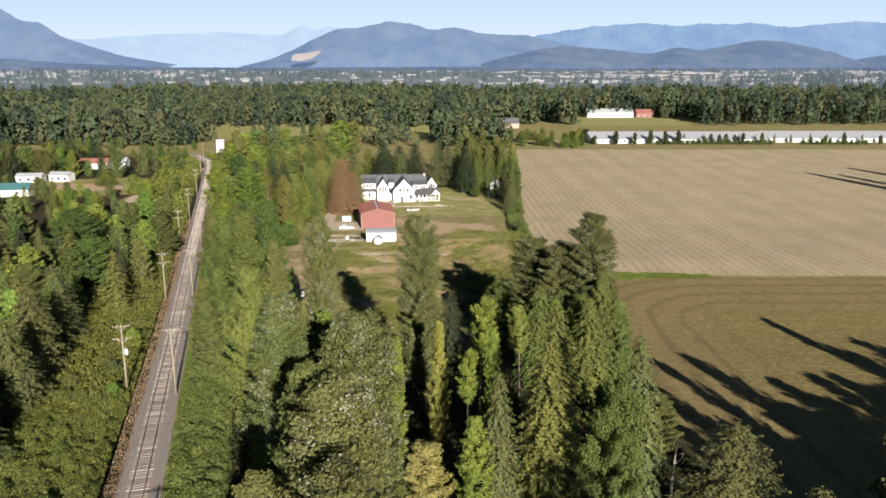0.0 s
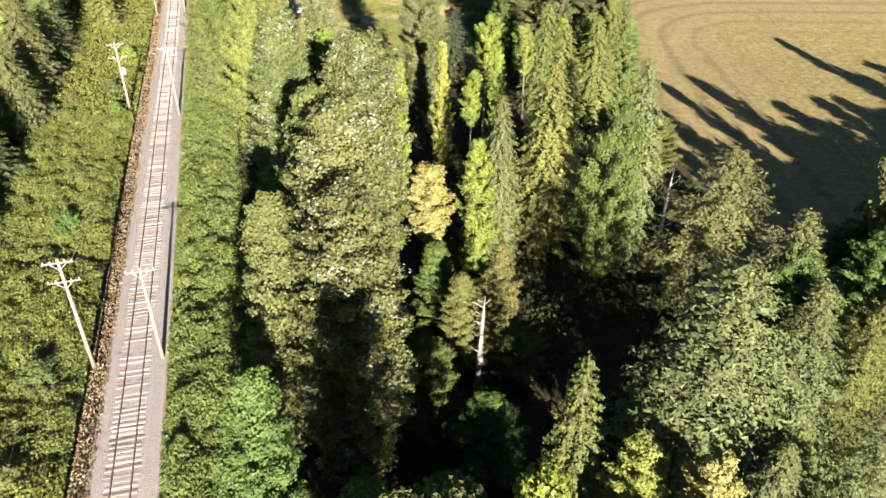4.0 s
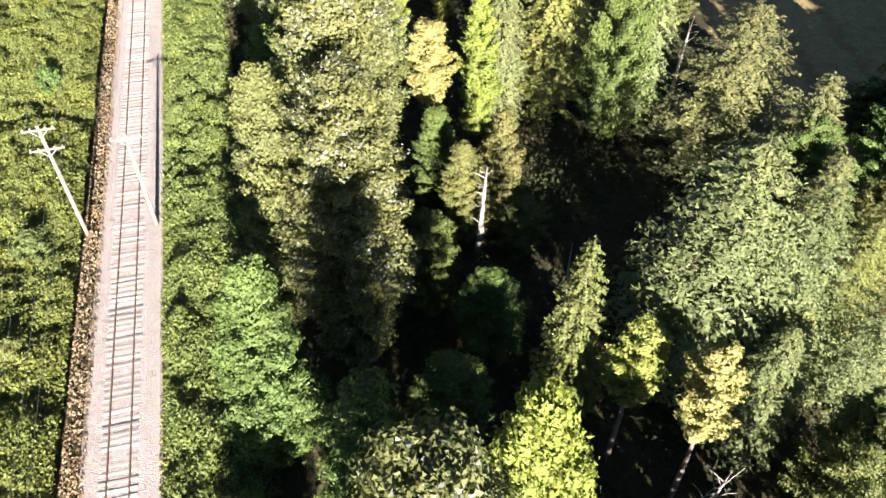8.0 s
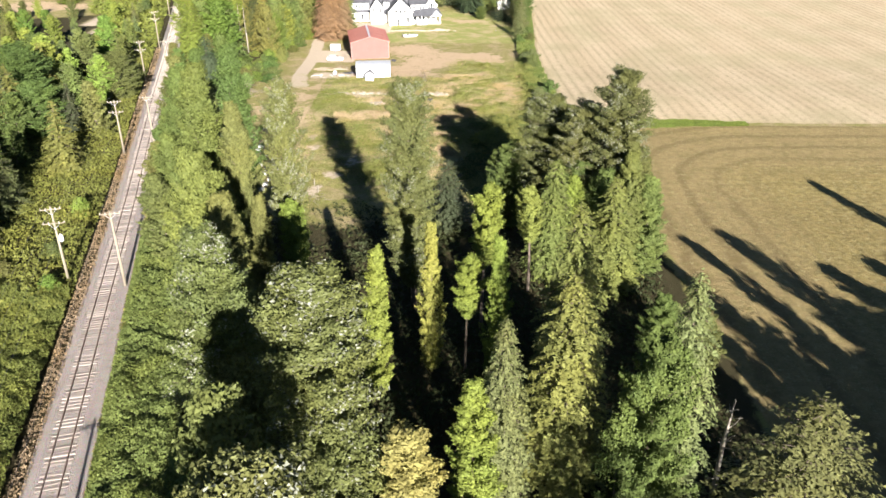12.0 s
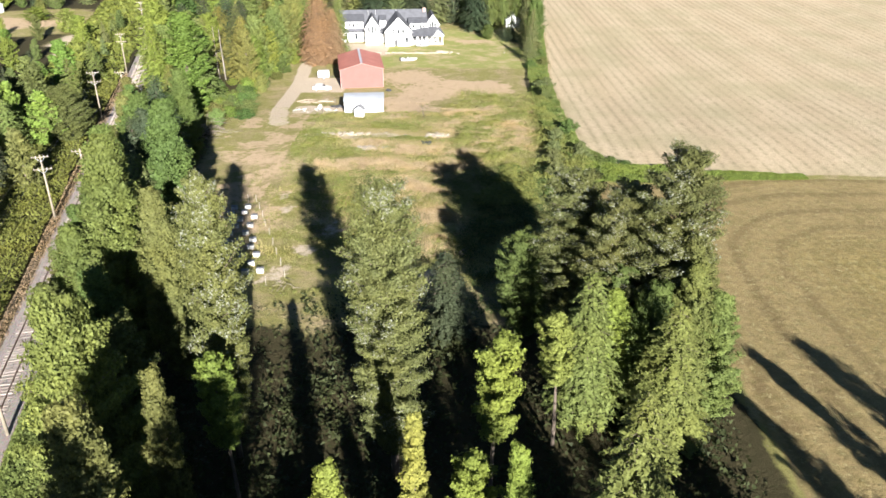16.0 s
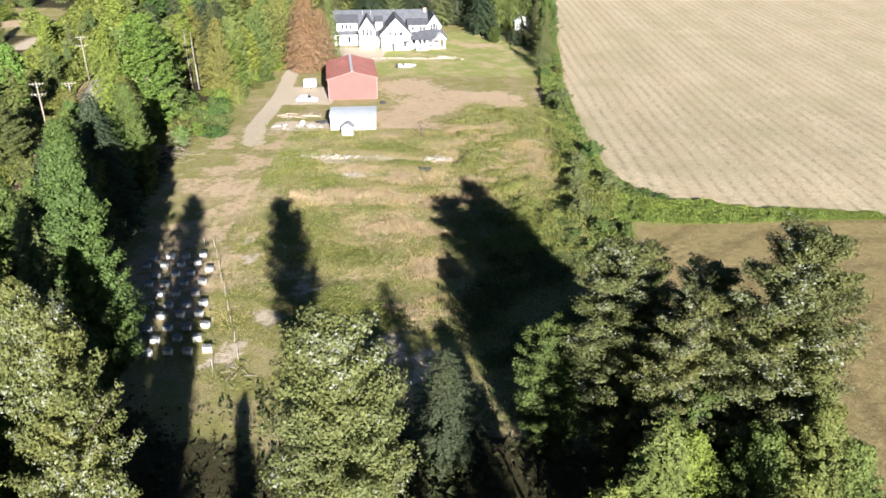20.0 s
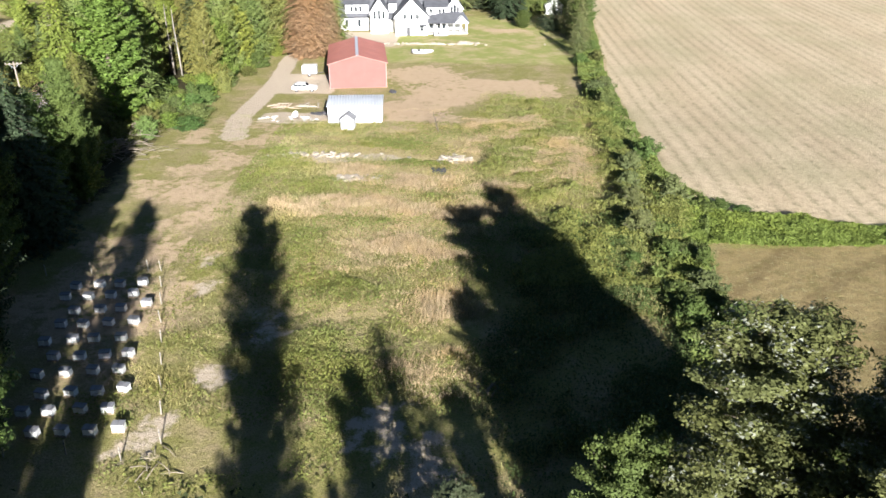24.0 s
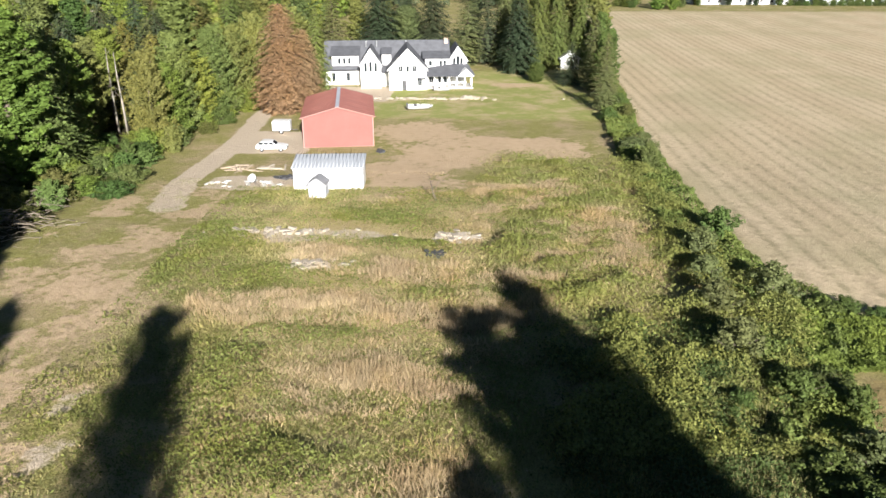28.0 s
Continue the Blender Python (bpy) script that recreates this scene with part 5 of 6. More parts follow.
def far_woods(name, n, place, seed, colors, label, mat=None):
    """Far trees of a few dozen clumps each, joined."""
    rs = np.random.RandomState(seed)
    x, y = place(rs, n)
    n = len(x)
    h = rs.uniform(10, 22, n) * (1 + 0.25 * wobble(x, y, 0.02, seed))
    con = rs.uniform(0, 1, n) < 0.4
    leaves = 84
    u = rs.uniform(0, 1, (n, leaves)) ** 0.8
    r = h[:, None] * np.where(con[:, None], 0.2 * (1 - u) + 0.015, 0.27 * np.sqrt(np.clip(1 - (1.7 * u - 0.75) ** 2, 0.02, 1)))
    a = rs.uniform(0, 6.283, (n, leaves))
    z0 = np.interp(y, GROUND_Y, GROUND_Z)
    c = np.stack([x[:, None] + r * np.cos(a), y[:, None] + r * np.sin(a), z0[:, None] + h[:, None] * (0.08 + 0.92 * u)], -1).reshape(-1, 3)
    nrm = np.stack([np.cos(a), np.sin(a), np.full_like(a, 0.55)], -1).reshape(-1, 3) + 0.35 * rs.normal(size=(n * leaves, 3))
    q = leaves_at(rs, c, nrm, np.repeat(h, leaves) * rs.uniform(0.065, 0.15, n * leaves), 1.4).reshape(n, leaves, 3, 3)
    pick = rs.randint(0, len(colors), n)
    for i, col_ in enumerate(colors):
        ob = new(name, leaf_mesh(name, q[pick == i].reshape(-1, 3, 3), mat or FARLEAF))
        ob.color = (*col_, 1)
        tagged(ob, label, "woods", kind="stuff")


def wood_belt(rs, n):
    """The belt beyond the fields, open where the far fields lie."""
    out = []
    while len(out) < n:
        y = 490 + 660 * rs.uniform() ** 1.1
        x = rs.uniform(-0.68, 0.68) * y
        if y < 660 and x > 40:
            continue
        if abs(x - rail_x(min(y, 452))) < 9 and y < 600:
            continue
        if (-215 < x < 5 and 545 < y < 640) or (-160 < x < 0 and y < 560 and rs.uniform() < 0.8) or (math.hypot((x + 550) / 60, (y - 1050) / 60) < 1):
            continue
        if math.hypot((x - 165) / 60, (y - 700) / 55) < 1 or math.hypot((x + 420) / 110, (y - 860) / 40) < 1:
            continue
        if -105 < x < -55 and 470 < y < 520:
            continue
        out.append((x, y))
    a = np.array(out)
    return a[:, 0], a[:, 1]


far_woods("mixed_woods", 5200, wood_belt, 61, [(0.055, 0.08, 0.045), (0.072, 0.092, 0.048), (0.036, 0.053, 0.038), (0.085, 0.095, 0.05)], "distant mixed woods of green and olive trees")
for k, (x, h) in enumerate(((99, 6), (113, 9), (125, 8), (136, 9.5), (145, 9), (154, 9.5), (170, 6), (175, 7), (180, 6.5), (185, 7), (190, 6.5), (196, 7.5), (208, 8), (262, 8), (240, 5), (250, 5.5), (285, 6))):
    plant("poplar" if k < 6 else "far_broadleaf", x, 509 + 1.5 * (k % 2), land(x, 509) + h, h * 0.26, DARKFIR if k % 3 else GREEN, "trees before the long barns")

# ---- buildings ----
GREY_ROOF = surface("grey_metal_roof", (0.55, 0.57, 0.6), 0.45, 0.12, 0.4, 6.0, metal=0.2, relief=0.15)
TEAL_ROOF = surface("teal_roof", (0.07, 0.2, 0.2), 0.5, 0.15)
TRIM_DARK = surface("dark_trim", (0.06, 0.06, 0.065), 0.6, 0.2)
GREY_WALL = surface("grey_wall", (0.5, 0.5, 0.53), 0.7, 0.1)
PINK_BRICK = surface("pale_brick", (0.5, 0.36, 0.3), 0.85, 0.2)
CONCRETE = surface("concrete", (0.5, 0.48, 0.44), 0.9, 0.15)
STONE = surface("pale_stone", (0.38, 0.33, 0.26), 0.9, 0.25)
OLD_WOOD = surface("old_wood", (0.4, 0.32, 0.23), 0.9, 0.3)
RUBBER = surface("rubber", (0.03, 0.03, 0.03), 0.8, 0.2)
CAR_WHITE = surface("car_paint", (0.8, 0.8, 0.8), 0.25, 0.03, relief=0.0)
HIVE_PAINT = surface("hive_paint", (0.84, 0.835, 0.81), 0.6, 0.12, 3.0, 18.0)
HIVE_LID = surface("hive_lid", (0.25, 0.25, 0.26), 0.55, 0.3, 2.5, 14.0)
PALE_TRIM = surface("pale_trim", (0.42, 0.22, 0.19), 0.6, 0.15)


def slab(bm, a, b, c, d, thick):
    """A four-cornered slab with thickness."""
    a, b, c, d = map(Vector, (a, b, c, d))
    n = (b - a).cross(d - a).normalized() * thick
    lo = [bm.verts.new(v) for v in (a, b, c, d)]
    hi = [bm.verts.new(v + n) for v in (a, b, c, d)]
    bm.faces.new(lo[::-1]), bm.faces.new(hi)
    for i in range(4):
        bm.faces.new((lo[i], lo[(i + 1) % 4], hi[(i + 1) % 4], hi[i]))
    return bm


def gable(ob, x0, x1, y0, y1, eave, ridge, along, wall, roof, over=0.4, base=0.0, seams=0, boards=False):
    """A gabled body with two roof slabs; along is the ridge's axis."""
    if along == "y":
        xm = (x0 + x1) / 2
        part("wall", prism(bmesh.new(), [(x0, base), (x1, base), (x1, eave), (xm, ridge), (x0, eave)], "y", y0, y1), ob, wall)
        k = over * (ridge - eave) / (xm - x0)
        L = [((xm, y0 - over, ridge), (xm, y1 + over, ridge), (x0 - over, y1 + over, eave - k), (x0 - over, y0 - over, eave - k)),
             ((xm, y1 + over, ridge), (xm, y0 - over, ridge), (x1 + over, y0 - over, eave - k), (x1 + over, y1 + over, eave - k))]
    else:
        ym = (y0 + y1) / 2
        part("wall", prism(bmesh.new(), [(y0, base), (y1, base), (y1, eave), (ym, ridge), (y0, eave)], "x", x0, x1), ob, wall)
        k = over * (ridge - eave) / (ym - y0)
        L = [((x1 + over, ym, ridge), (x0 - over, ym, ridge), (x0 - over, y0 - over, eave - k), (x1 + over, y0 - over, eave - k)),
             ((x0 - over, ym, ridge), (x1 + over, ym, ridge), (x1 + over, y1 + over, eave - k), (x0 - over, y1 + over, eave - k))]
    for q in L:
        r = part("roof", slab(bmesh.new(), *[(p[0], p[1], p[2] + 0.02) for p in q], 0.12), ob, roof)
        if boards and along == "y":
            bx, bz = q[2][0], eave - k
            part("barge_board", prism(bmesh.new(), [(xm, ridge - 0.16), (xm, ridge + 0.2), (bx, bz + 0.2), (bx, bz - 0.14)], "y", y0 - over - 0.07, y0 - over - 0.003), r, WHITE_PAINT, "white barge board")
        if seams:
            a, b_, c, d = map(Vector, q)
            for i in range(1, seams):
                f = i / seams
                s0, s1 = a.lerp(b_, f), d.lerp(c, f)
                part("seam", tube(bmesh.new(), [s0 + Vector((0, 0, 0.16)), s1 + Vector((0, 0, 0.16))], [0.03, 0.03], 4), r, roof)
    return ob


def window(ob, x, y, z, w, h, bars=1):
    """A framed window in a wall that faces -y, its sill at z."""
    fr = part("window", boxes((x - w / 2 - 0.09, y - 0.07, z - 0.09, x - w / 2, y + 0.05, z + h + 0.09), (x + w / 2, y - 0.07, z - 0.09, x + w / 2 + 0.09, y + 0.05, z + h + 0.09),
                              (x - w / 2, y - 0.07, z - 0.09, x + w / 2, y + 0.05, z), (x - w / 2, y - 0.07, z + h, x + w / 2, y + 0.05, z + h + 0.09)), ob, WHITE_PAINT)
    for i in range(bars + 1):
        a = x - w / 2 + w * i / (bars + 1)
        part("pane", boxes((a + 0.02, y - 0.035, z, a + w / (bars + 1) - 0.02, y - 0.015, z + h)), fr, GLASS_DARK)
    return fr


def farmhouse():
    ob = root("farmhouse", pose(-18, 304, land(-18, 304), 0, 0, 6), "large white farmhouse with dark shingle roofs, dormers and a porch", "house")
    gable(ob, -16, 11.5, 1.0, 12.0, 3.5, 8.9, "x", WHITE_PAINT, ROOF_DARK)
    gable(ob, -8.0, -3.6, -3.5, 5.0, 5.2, 8.4, "y", WHITE_PAINT, ROOF_DARK, 0.3, boards=True)
    gable(ob, -1.8, 6.2, -6.5, 5.0, 4.6, 8.7, "y", WHITE_PAINT, ROOF_DARK, 0.35, boards=True)
    gable(ob, 11.5, 15.3, -0.5, 8.0, 5.6, 8.3, "y", WHITE_PAINT, ROOF_DARK, 0.3, boards=True)
    part("wall", boxes((-3.6, -1.5, 0, -1.8, 2.0, 3.0)), ob, WHITE_PAINT)
    part("roof", slab(bmesh.new(), (-1.8, 2.2, 4.2), (-3.6, 2.2, 4.2), (-3.6, -1.8, 3.0), (-1.8, -1.8, 3.0), 0.1), ob, ROOF_DARK)
    part("wall", boxes((6.2, -3.0, 0, 11.5, 2.0, 3.4)), ob, WHITE_PAINT)
    part("wall", boxes((6.2, -0.6, 3.4, 11.5, 3.0, 5.9)), ob, WHITE_PAINT)
    part("roof", slab(bmesh.new(), (11.9, 3.2, 6.9), (5.6, 3.2, 6.9), (5.6, -1.0, 5.8), (11.9, -1.0, 5.8), 0.12), ob, ROOF_DARK)
    # wall dormer of the west wing with its apron roof, dormer between the gables
    d = part("dormer", boxes((-14.4, 0.6, 4.3, -8.6, 5.0, 6.5)), ob, WHITE_PAINT)
    part("roof", slab(bmesh.new(), (-8.2, 5.4, 7.9), (-14.8, 5.4, 7.9), (-14.8, 0.2, 6.45), (-8.2, 0.2, 6.45), 0.12), d, ROOF_DARK)
    part("roof", slab(bmesh.new(), (-8.0, 0.9, 4.3), (-16.4, 0.9, 4.3), (-16.4, 0.1, 3.45), (-8.0, 0.1, 3.45), 0.1), ob, ROOF_DARK)
    d2 = part("dormer", boxes((-3.4, 1.0, 4.3, -1.4, 4.0, 6.6)), ob, WHITE_PAINT)
    part("roof", slab(bmesh.new(), (-1.2, 4.4, 7.6), (-3.6, 4.4, 7.6), (-3.6, 0.7, 6.6), (-1.2, 0.7, 6.6), 0.1), d2, ROOF_DARK)
    for x, y, z, w, h, n in ((-14.2, 1.0, 0.9, 0.8, 1.8, 0), (-11.0, 1.0, 0.9, 0.8, 1.8, 0), (-12.8, 0.6, 4.7, 0.6, 1.3, 0), (-11.7, 0.6, 4.7, 0.6, 1.3, 0), (-10.6, 0.6, 4.7, 0.6, 1.3, 0),
                             (-6.9, -3.5, 3.6, 0.6, 1.9, 0), (-5.8, -3.5, 3.6, 0.6, 2.1, 0), (-4.7, -3.5, 3.6, 0.6, 1.9, 0), (0.7, -6.5, 4.0, 0.8, 1.2, 1), (2.2, -6.5, 4.0, 0.6, 1.2, 0), (3.7, -6.5, 4.0, 0.8, 1.2, 1),
                             (7.3, -0.6, 4.3, 0.7, 1.1, 0), (9.6, -0.6, 4.2, 0.6, 1.2, 0), (10.5, -0.6, 4.2, 0.6, 1.2, 0), (7.4, -3.0, 1.0, 1.0, 1.4, 1), (9.2, -3.0, 1.0, 0.7, 1.6, 0), (10.4, -3.0, 1.0, 0.7, 1.6, 0),
                             (12.6, -0.5, 4.4, 0.6, 1.5, 0), (13.4, -0.5, 4.4, 0.7, 1.9, 0), (14.2, -0.5, 4.4, 0.6, 1.5, 0), (4.8, -6.5, 1.0, 0.9, 1.4, 1)):
        window(ob, x, y, z, w, h, n)
    door = part("door", boxes((1.0, -6.58, 0.05, 1.9, -6.5, 2.1)), ob, TRIM_DARK)
    part("handle", boxes((1.78, -6.64, 1.0, 1.84, -6.58, 1.1)), door, GALV)
    part("canopy", slab(bmesh.new(), (6.0, -4.6, 2.9), (4.2, -4.6, 2.9), (4.2, -7.4, 2.5), (6.0, -7.4, 2.5), 0.08), ob, ROOF_DARK)
    # porch: floor, roof, posts, rail
    part("porch_floor", boxes((6.2, -5.6, 0, 16.4, -0.5, 0.35)), ob, CONCRETE)
    part("porch_roof", slab(bmesh.new(), (11.6, -0.6, 4.5), (6.0, -2.4, 4.0), (5.4, -6.0, 2.75), (12.6, -6.0, 2.75), 0.12), ob, ROOF_DARK)
    part("porch_roof", slab(bmesh.new(), (15.6, -0.6, 4.5), (11.6, -0.6, 4.5), (12.6, -6.0, 2.75), (16.9, -4.4, 2.75), 0.12), ob, ROOF_DARK)
    part("porch_gable", prism(bmesh.new(), [(13.0, 2.7), (16.6, 2.7), (14.8, 4.3)], "y", -5.9, -3.0), ob, WHITE_PAINT)
    for x, y in ((6.4, -5.4), (8.0, -5.4), (9.6, -5.4), (11.2, -5.4), (12.8, -5.4), (14.6, -5.2), (16.2, -4.2), (16.2, -2.0)):
        part("porch_post", boxes((x - 0.11, y - 0.11, 0.35, x + 0.11, y + 0.11, 2.75), bevel=0.02), ob, WHITE_PAINT)
    for z in (0.55, 1.25):
        part("porch_rail", boxes((8.0, -5.45, z, 14.6, -5.38, z + 0.07)), ob, WHITE_PAINT)
    part("chimney", boxes((10.7, 5.6, 7.4, 11.5, 6.4, 9.3), (10.6, 5.5, 9.3, 11.6, 6.5, 9.42)), ob, PINK_BRICK, "pale brick chimney")
    for x in (-7.0, -4.6, 2.0):
        part("vent", tube(bmesh.new(), [(x, 5.2, 7.4), (x, 5.2, 8.9), (x, 5.2, 9.0)], [0.14, 0.14, 0.22], 8), ob, GALV)
    return ob


def barn():
    ob = root("barn", pose(-21.1, 247, land(-21, 252), 0, 0, 9), "red metal barn with a low gabled roof and pale trim", "barn")
    gable(ob, -5.35, 5.35, 0, 16, 4.8, 6.25, "y", WALL_RED, ROOF_RED, 0.35, -0.3, seams=11)
    part("ridge_cap", boxes((-0.28, -0.3, 6.31, 0.28, 16.3, 6.45)), ob, GREY_ROOF)
    for s_ in (-1, 1):
        part("corner_trim", boxes((s_ * 5.37 - 0.08, -0.06, 0, s_ * 5.37 + 0.08, 0.1, 4.75)), ob, PALE_TRIM)
        part("verge_trim", slab(bmesh.new(), (0, -0.42, 6.45), (s_ * 5.75, -0.42, 4.85), (s_ * 5.75, -0.36, 4.65), (0, -0.36, 6.25), 0.05), ob, PALE_TRIM)
    for i in range(27):
        x = -5.2 + 0.4 * i
        part("rib", boxes((x - 0.02, -0.03, 0.1, x + 0.02, 0.0, 4.8 + 1.45 * (1 - abs(x) / 5.35) - 0.1)), ob, WALL_RED)
    part("base_trim", boxes((-5.35, -0.05, -0.05, 5.35, 0.0, 0.12)), ob, PALE_TRIM)
    part("side_door", boxes((-5.42, 4.0, 0, -5.35, 7.2, 3.2)), ob, TRIM_DARK)
    return ob


def white_shed():
    ob = root("storage_shed", pose(-18.2, 223.4, land(-17.8, 225), 0, 0, 5), "long white metal shed with a corrugated grey roof", "shed")
    part("wall", prism(bmesh.new(), [(0, -0.2), (4.6, -0.2), (4.6, 3.3), (0, 2.9)], "x", -4.4, 4.4), ob, WHITE_METAL)
    r = part("roof", slab(bmesh.new(), (4.6, 4.9, 3.36), (-4.6, 4.9, 3.36), (-4.6, -0.25, 2.9), (4.6, -0.25, 2.9), 0.06), ob, GREY_ROOF)
    for i in range(20):
        x = -4.5 + 0.47 * i
        part("rib", tube(bmesh.new(), [(x, -0.25, 2.99), (x, 4.9, 3.45)], [0.05, 0.05], 5), r, GREY_ROOF)
    for i in range(12):
        x = -4.2 + 0.76 * i
        part("wall_rib", boxes((x - 0.03, -0.03, 0, x + 0.03, 0.0, 2.85)), ob, WHITE_METAL)
    part("side_door", boxes((-4.47, 1.2, 0, -4.4, 3.4, 2.3)), ob, TRIM_DARK)
    return ob


def playhouse():
    ob = root("garden_shed", pose(-18.9, 219.6, land(-19, 220)), "small grey garden shed with a dark gabled roof", "shed")
    gable(ob, -1.05, 1.05, 0, 2.0, 1.7, 2.45, "y", GREY_WALL, HIVE_LID, 0.2)
    door = part("door", boxes((-0.4, -0.05, 0.02, 0.4, 0, 1.6)), ob, WHITE_PAINT)
    part("handle", boxes((0.28, -0.09, 0.8, 0.34, -0.05, 0.9)), door, GALV)


farmhouse(), barn(), white_shed(), playhouse()


def plain_building(name, x, y, turn, w, d, eave, ridge, wall, roof, label, category="building", windows=0, along="x"):
    ob = root(name, pose(x, y, land(x, y), 0, 0, turn), label, category)
    gable(ob, -w / 2, w / 2, 0, d, eave, ridge, along, wall, roof, 0.35, -0.2)
    for i in range(windows):
        window(ob, -w / 2 + w * (i + 0.5) / windows, 0, 1.0, min(1.3, w / windows * 0.5), 1.1)
    return ob


plain_building("poultry_barn", 156, 515, 0, 116, 30, 2.7, 6.4, WHITE_METAL, GREY_ROOF, "very long white poultry barn with a grey metal roof", windows=24)
plain_building("poultry_barn", 266, 522, 0, 100, 30, 2.7, 6.2, WHITE_METAL, GREY_ROOF, "very long white poultry barn with a grey metal roof", windows=20)
plain_building("poultry_barn", 372, 526, 0, 106, 30, 2.7, 6.2, WHITE_METAL, GREY_ROOF, "very long white poultry barn with a grey metal roof", windows=20)
plain_building("farm_shed", 160, 752, 0, 44, 14, 4.5, 8.0, WHITE_METAL, GREY_ROOF, "white farm shed on a green far field", windows=4)
plain_building("farm_shed", 193, 752, 0, 16, 10, 5.0, 7.5, WALL_RED, ROOF_RED, "dark red farm shed beside a white one", windows=3)
plain_building("cottage", 55, 632, 10, 13, 9, 4.0, 8.0, PINK_BRICK, ROOF_DARK, "brick cottage half hidden by trees", "house", 3)
plain_building("cottage", 44, 640, 0, 8, 8, 3.0, 6.0, WHITE_PAINT, ROOF_DARK, "white cottage half hidden by trees", "house", 2)
plain_building("workshop", -176, 309, 8, 17, 9, 3.0, 5.0, WHITE_PAINT, TEAL_ROOF, "white workshop with a teal metal roof", windows=2)
plain_building("mobile_home", -186, 346, 5, 11, 6, 2.8, 4.0, WHITE_PAINT, GREY_ROOF, "white mobile home beside a dry lawn", "house", 3)
plain_building("mobile_home", -174, 349, -4, 9, 6, 3.0, 4.2, WHITE_PAINT, GREY_ROOF, "white mobile home beside a dry lawn", "house", 3)
plain_building("bungalow", -178, 391, 6, 16, 8, 3.0, 5.0, WHITE_PAINT, ROOF_RED, "white bungalow with a rust-red roof", "house", 3)
plain_building("bungalow", -164, 391, 6, 7, 8, 3.2, 5.4, WHITE_PAINT, GREY_ROOF, "white bungalow wing with a pale roof", "house", 1)
plain_building("signal_hut", -132.5, 463, 12, 4.2, 4.5, 6.0, 7.6, WHITE_METAL, GREY_ROOF, "tall white hut beside the railway bend", "hut", 1)
plain_building("roadside_store", -66, 489, 0, 11, 8, 4.2, 6.4, WALL_RED, WHITE_METAL, "red roadside building behind tall trees", windows=3)
plain_building("cottage", 1.5, 352, -8, 7, 8, 3.6, 6.0, WHITE_PAINT, ROOF_DARK, "small white cottage behind dark conifers", "house", 2, "y")
plain_building("gazebo", 22.5, 327, 0, 4.5, 4, 2.6, 4.2, WHITE_PAINT, WHITE_METAL, "small white garden house between conifers", "hut", 1, "y")
plain_building("cottage", -240, 640, 5, 12, 9, 3.5, 6, WHITE_PAINT, ROOF_DARK, "white cottage half hidden by trees", "house", 3)
plain_building("cottage", -195, 720, 5, 14, 9, 3.5, 6, WHITE_PAINT, GREY_ROOF, "white cottage half hidden by trees", "house", 3)
plain_building("cottage", -300, 560, -5, 12, 9, 3.5, 6, WHITE_PAINT, ROOF_DARK, "white cottage half hidden by trees", "house", 3)


# ---- vehicles and loose things in the yard ----
def car(x, y, turn, label, paint):
    ob = root("car", pose(x, y, land(x, y), 0, 0, turn), label, "car")
    side = [(-2.3, 0.35), (2.3, 0.35), (2.35, 0.75), (1.6, 0.95), (0.75, 1.0), (0.2, 1.5), (-1.4, 1.55), (-2.2, 1.05), (-2.35, 0.7)]
    body = prism(bmesh.new(), side, "y", -0.88, 0.88)
    bmesh.ops.bevel(body, geom=list(body.edges), offset=0.07, segments=2, affect="EDGES")
    part("body", body, ob, paint)
    for s_ in (-1, 1):
        for x0, x1 in ((-1.95, -1.15), (-1.05, -0.35), (-0.25, 0.5)):
            part("side_window", prism(bmesh.new(), [(x0, 1.05), (x1 + (0.1 if x1 > 0 else 0), 1.05), (x1 - (0.25 if x1 > 0 else 0), 1.42), (x0 + (0.2 if x0 < -1.5 else 0), 1.42)], "y", s_ * 0.885 - 0.01, s_ * 0.885 + 0.01), ob, GLASS_DARK)
        for wx in (-1.45, 1.45):
            wheel = part("wheel", tube(bmesh.new(), [(wx, s_ * 0.72, 0.33), (wx, s_ * 0.93, 0.33)], [0.33, 0.33], 16), ob, RUBBER)
            part("rim", tube(bmesh.new(), [(wx, s_ * 0.92, 0.33), (wx, s_ * 0.945, 0.33)], [0.2, 0.18], 12), wheel, GALV)
        part("headlight", boxes((2.3, s_ * 0.62 - 0.17, 0.6, 2.38, s_ * 0.62 + 0.17, 0.74)), ob, GALV)
    part("windscreen", slab(bmesh.new(), (0.74, -0.75, 1.03), (0.74, 0.75, 1.03), (0.24, 0.7, 1.47), (0.24, -0.7, 1.47), 0.015), ob, GLASS_DARK)
    return ob


car(-31.0, 244.6, 3, "white estate car parked on the gravel yard", CAR_WHITE)
car(-35.0, 327, 80, "dark car parked near the road", TRIM_DARK)
car(-36.0, 335, 5, "white van parked near the road", CAR_WHITE)
car(-187, 342, 20, "white car parked at a mobile home", CAR_WHITE)


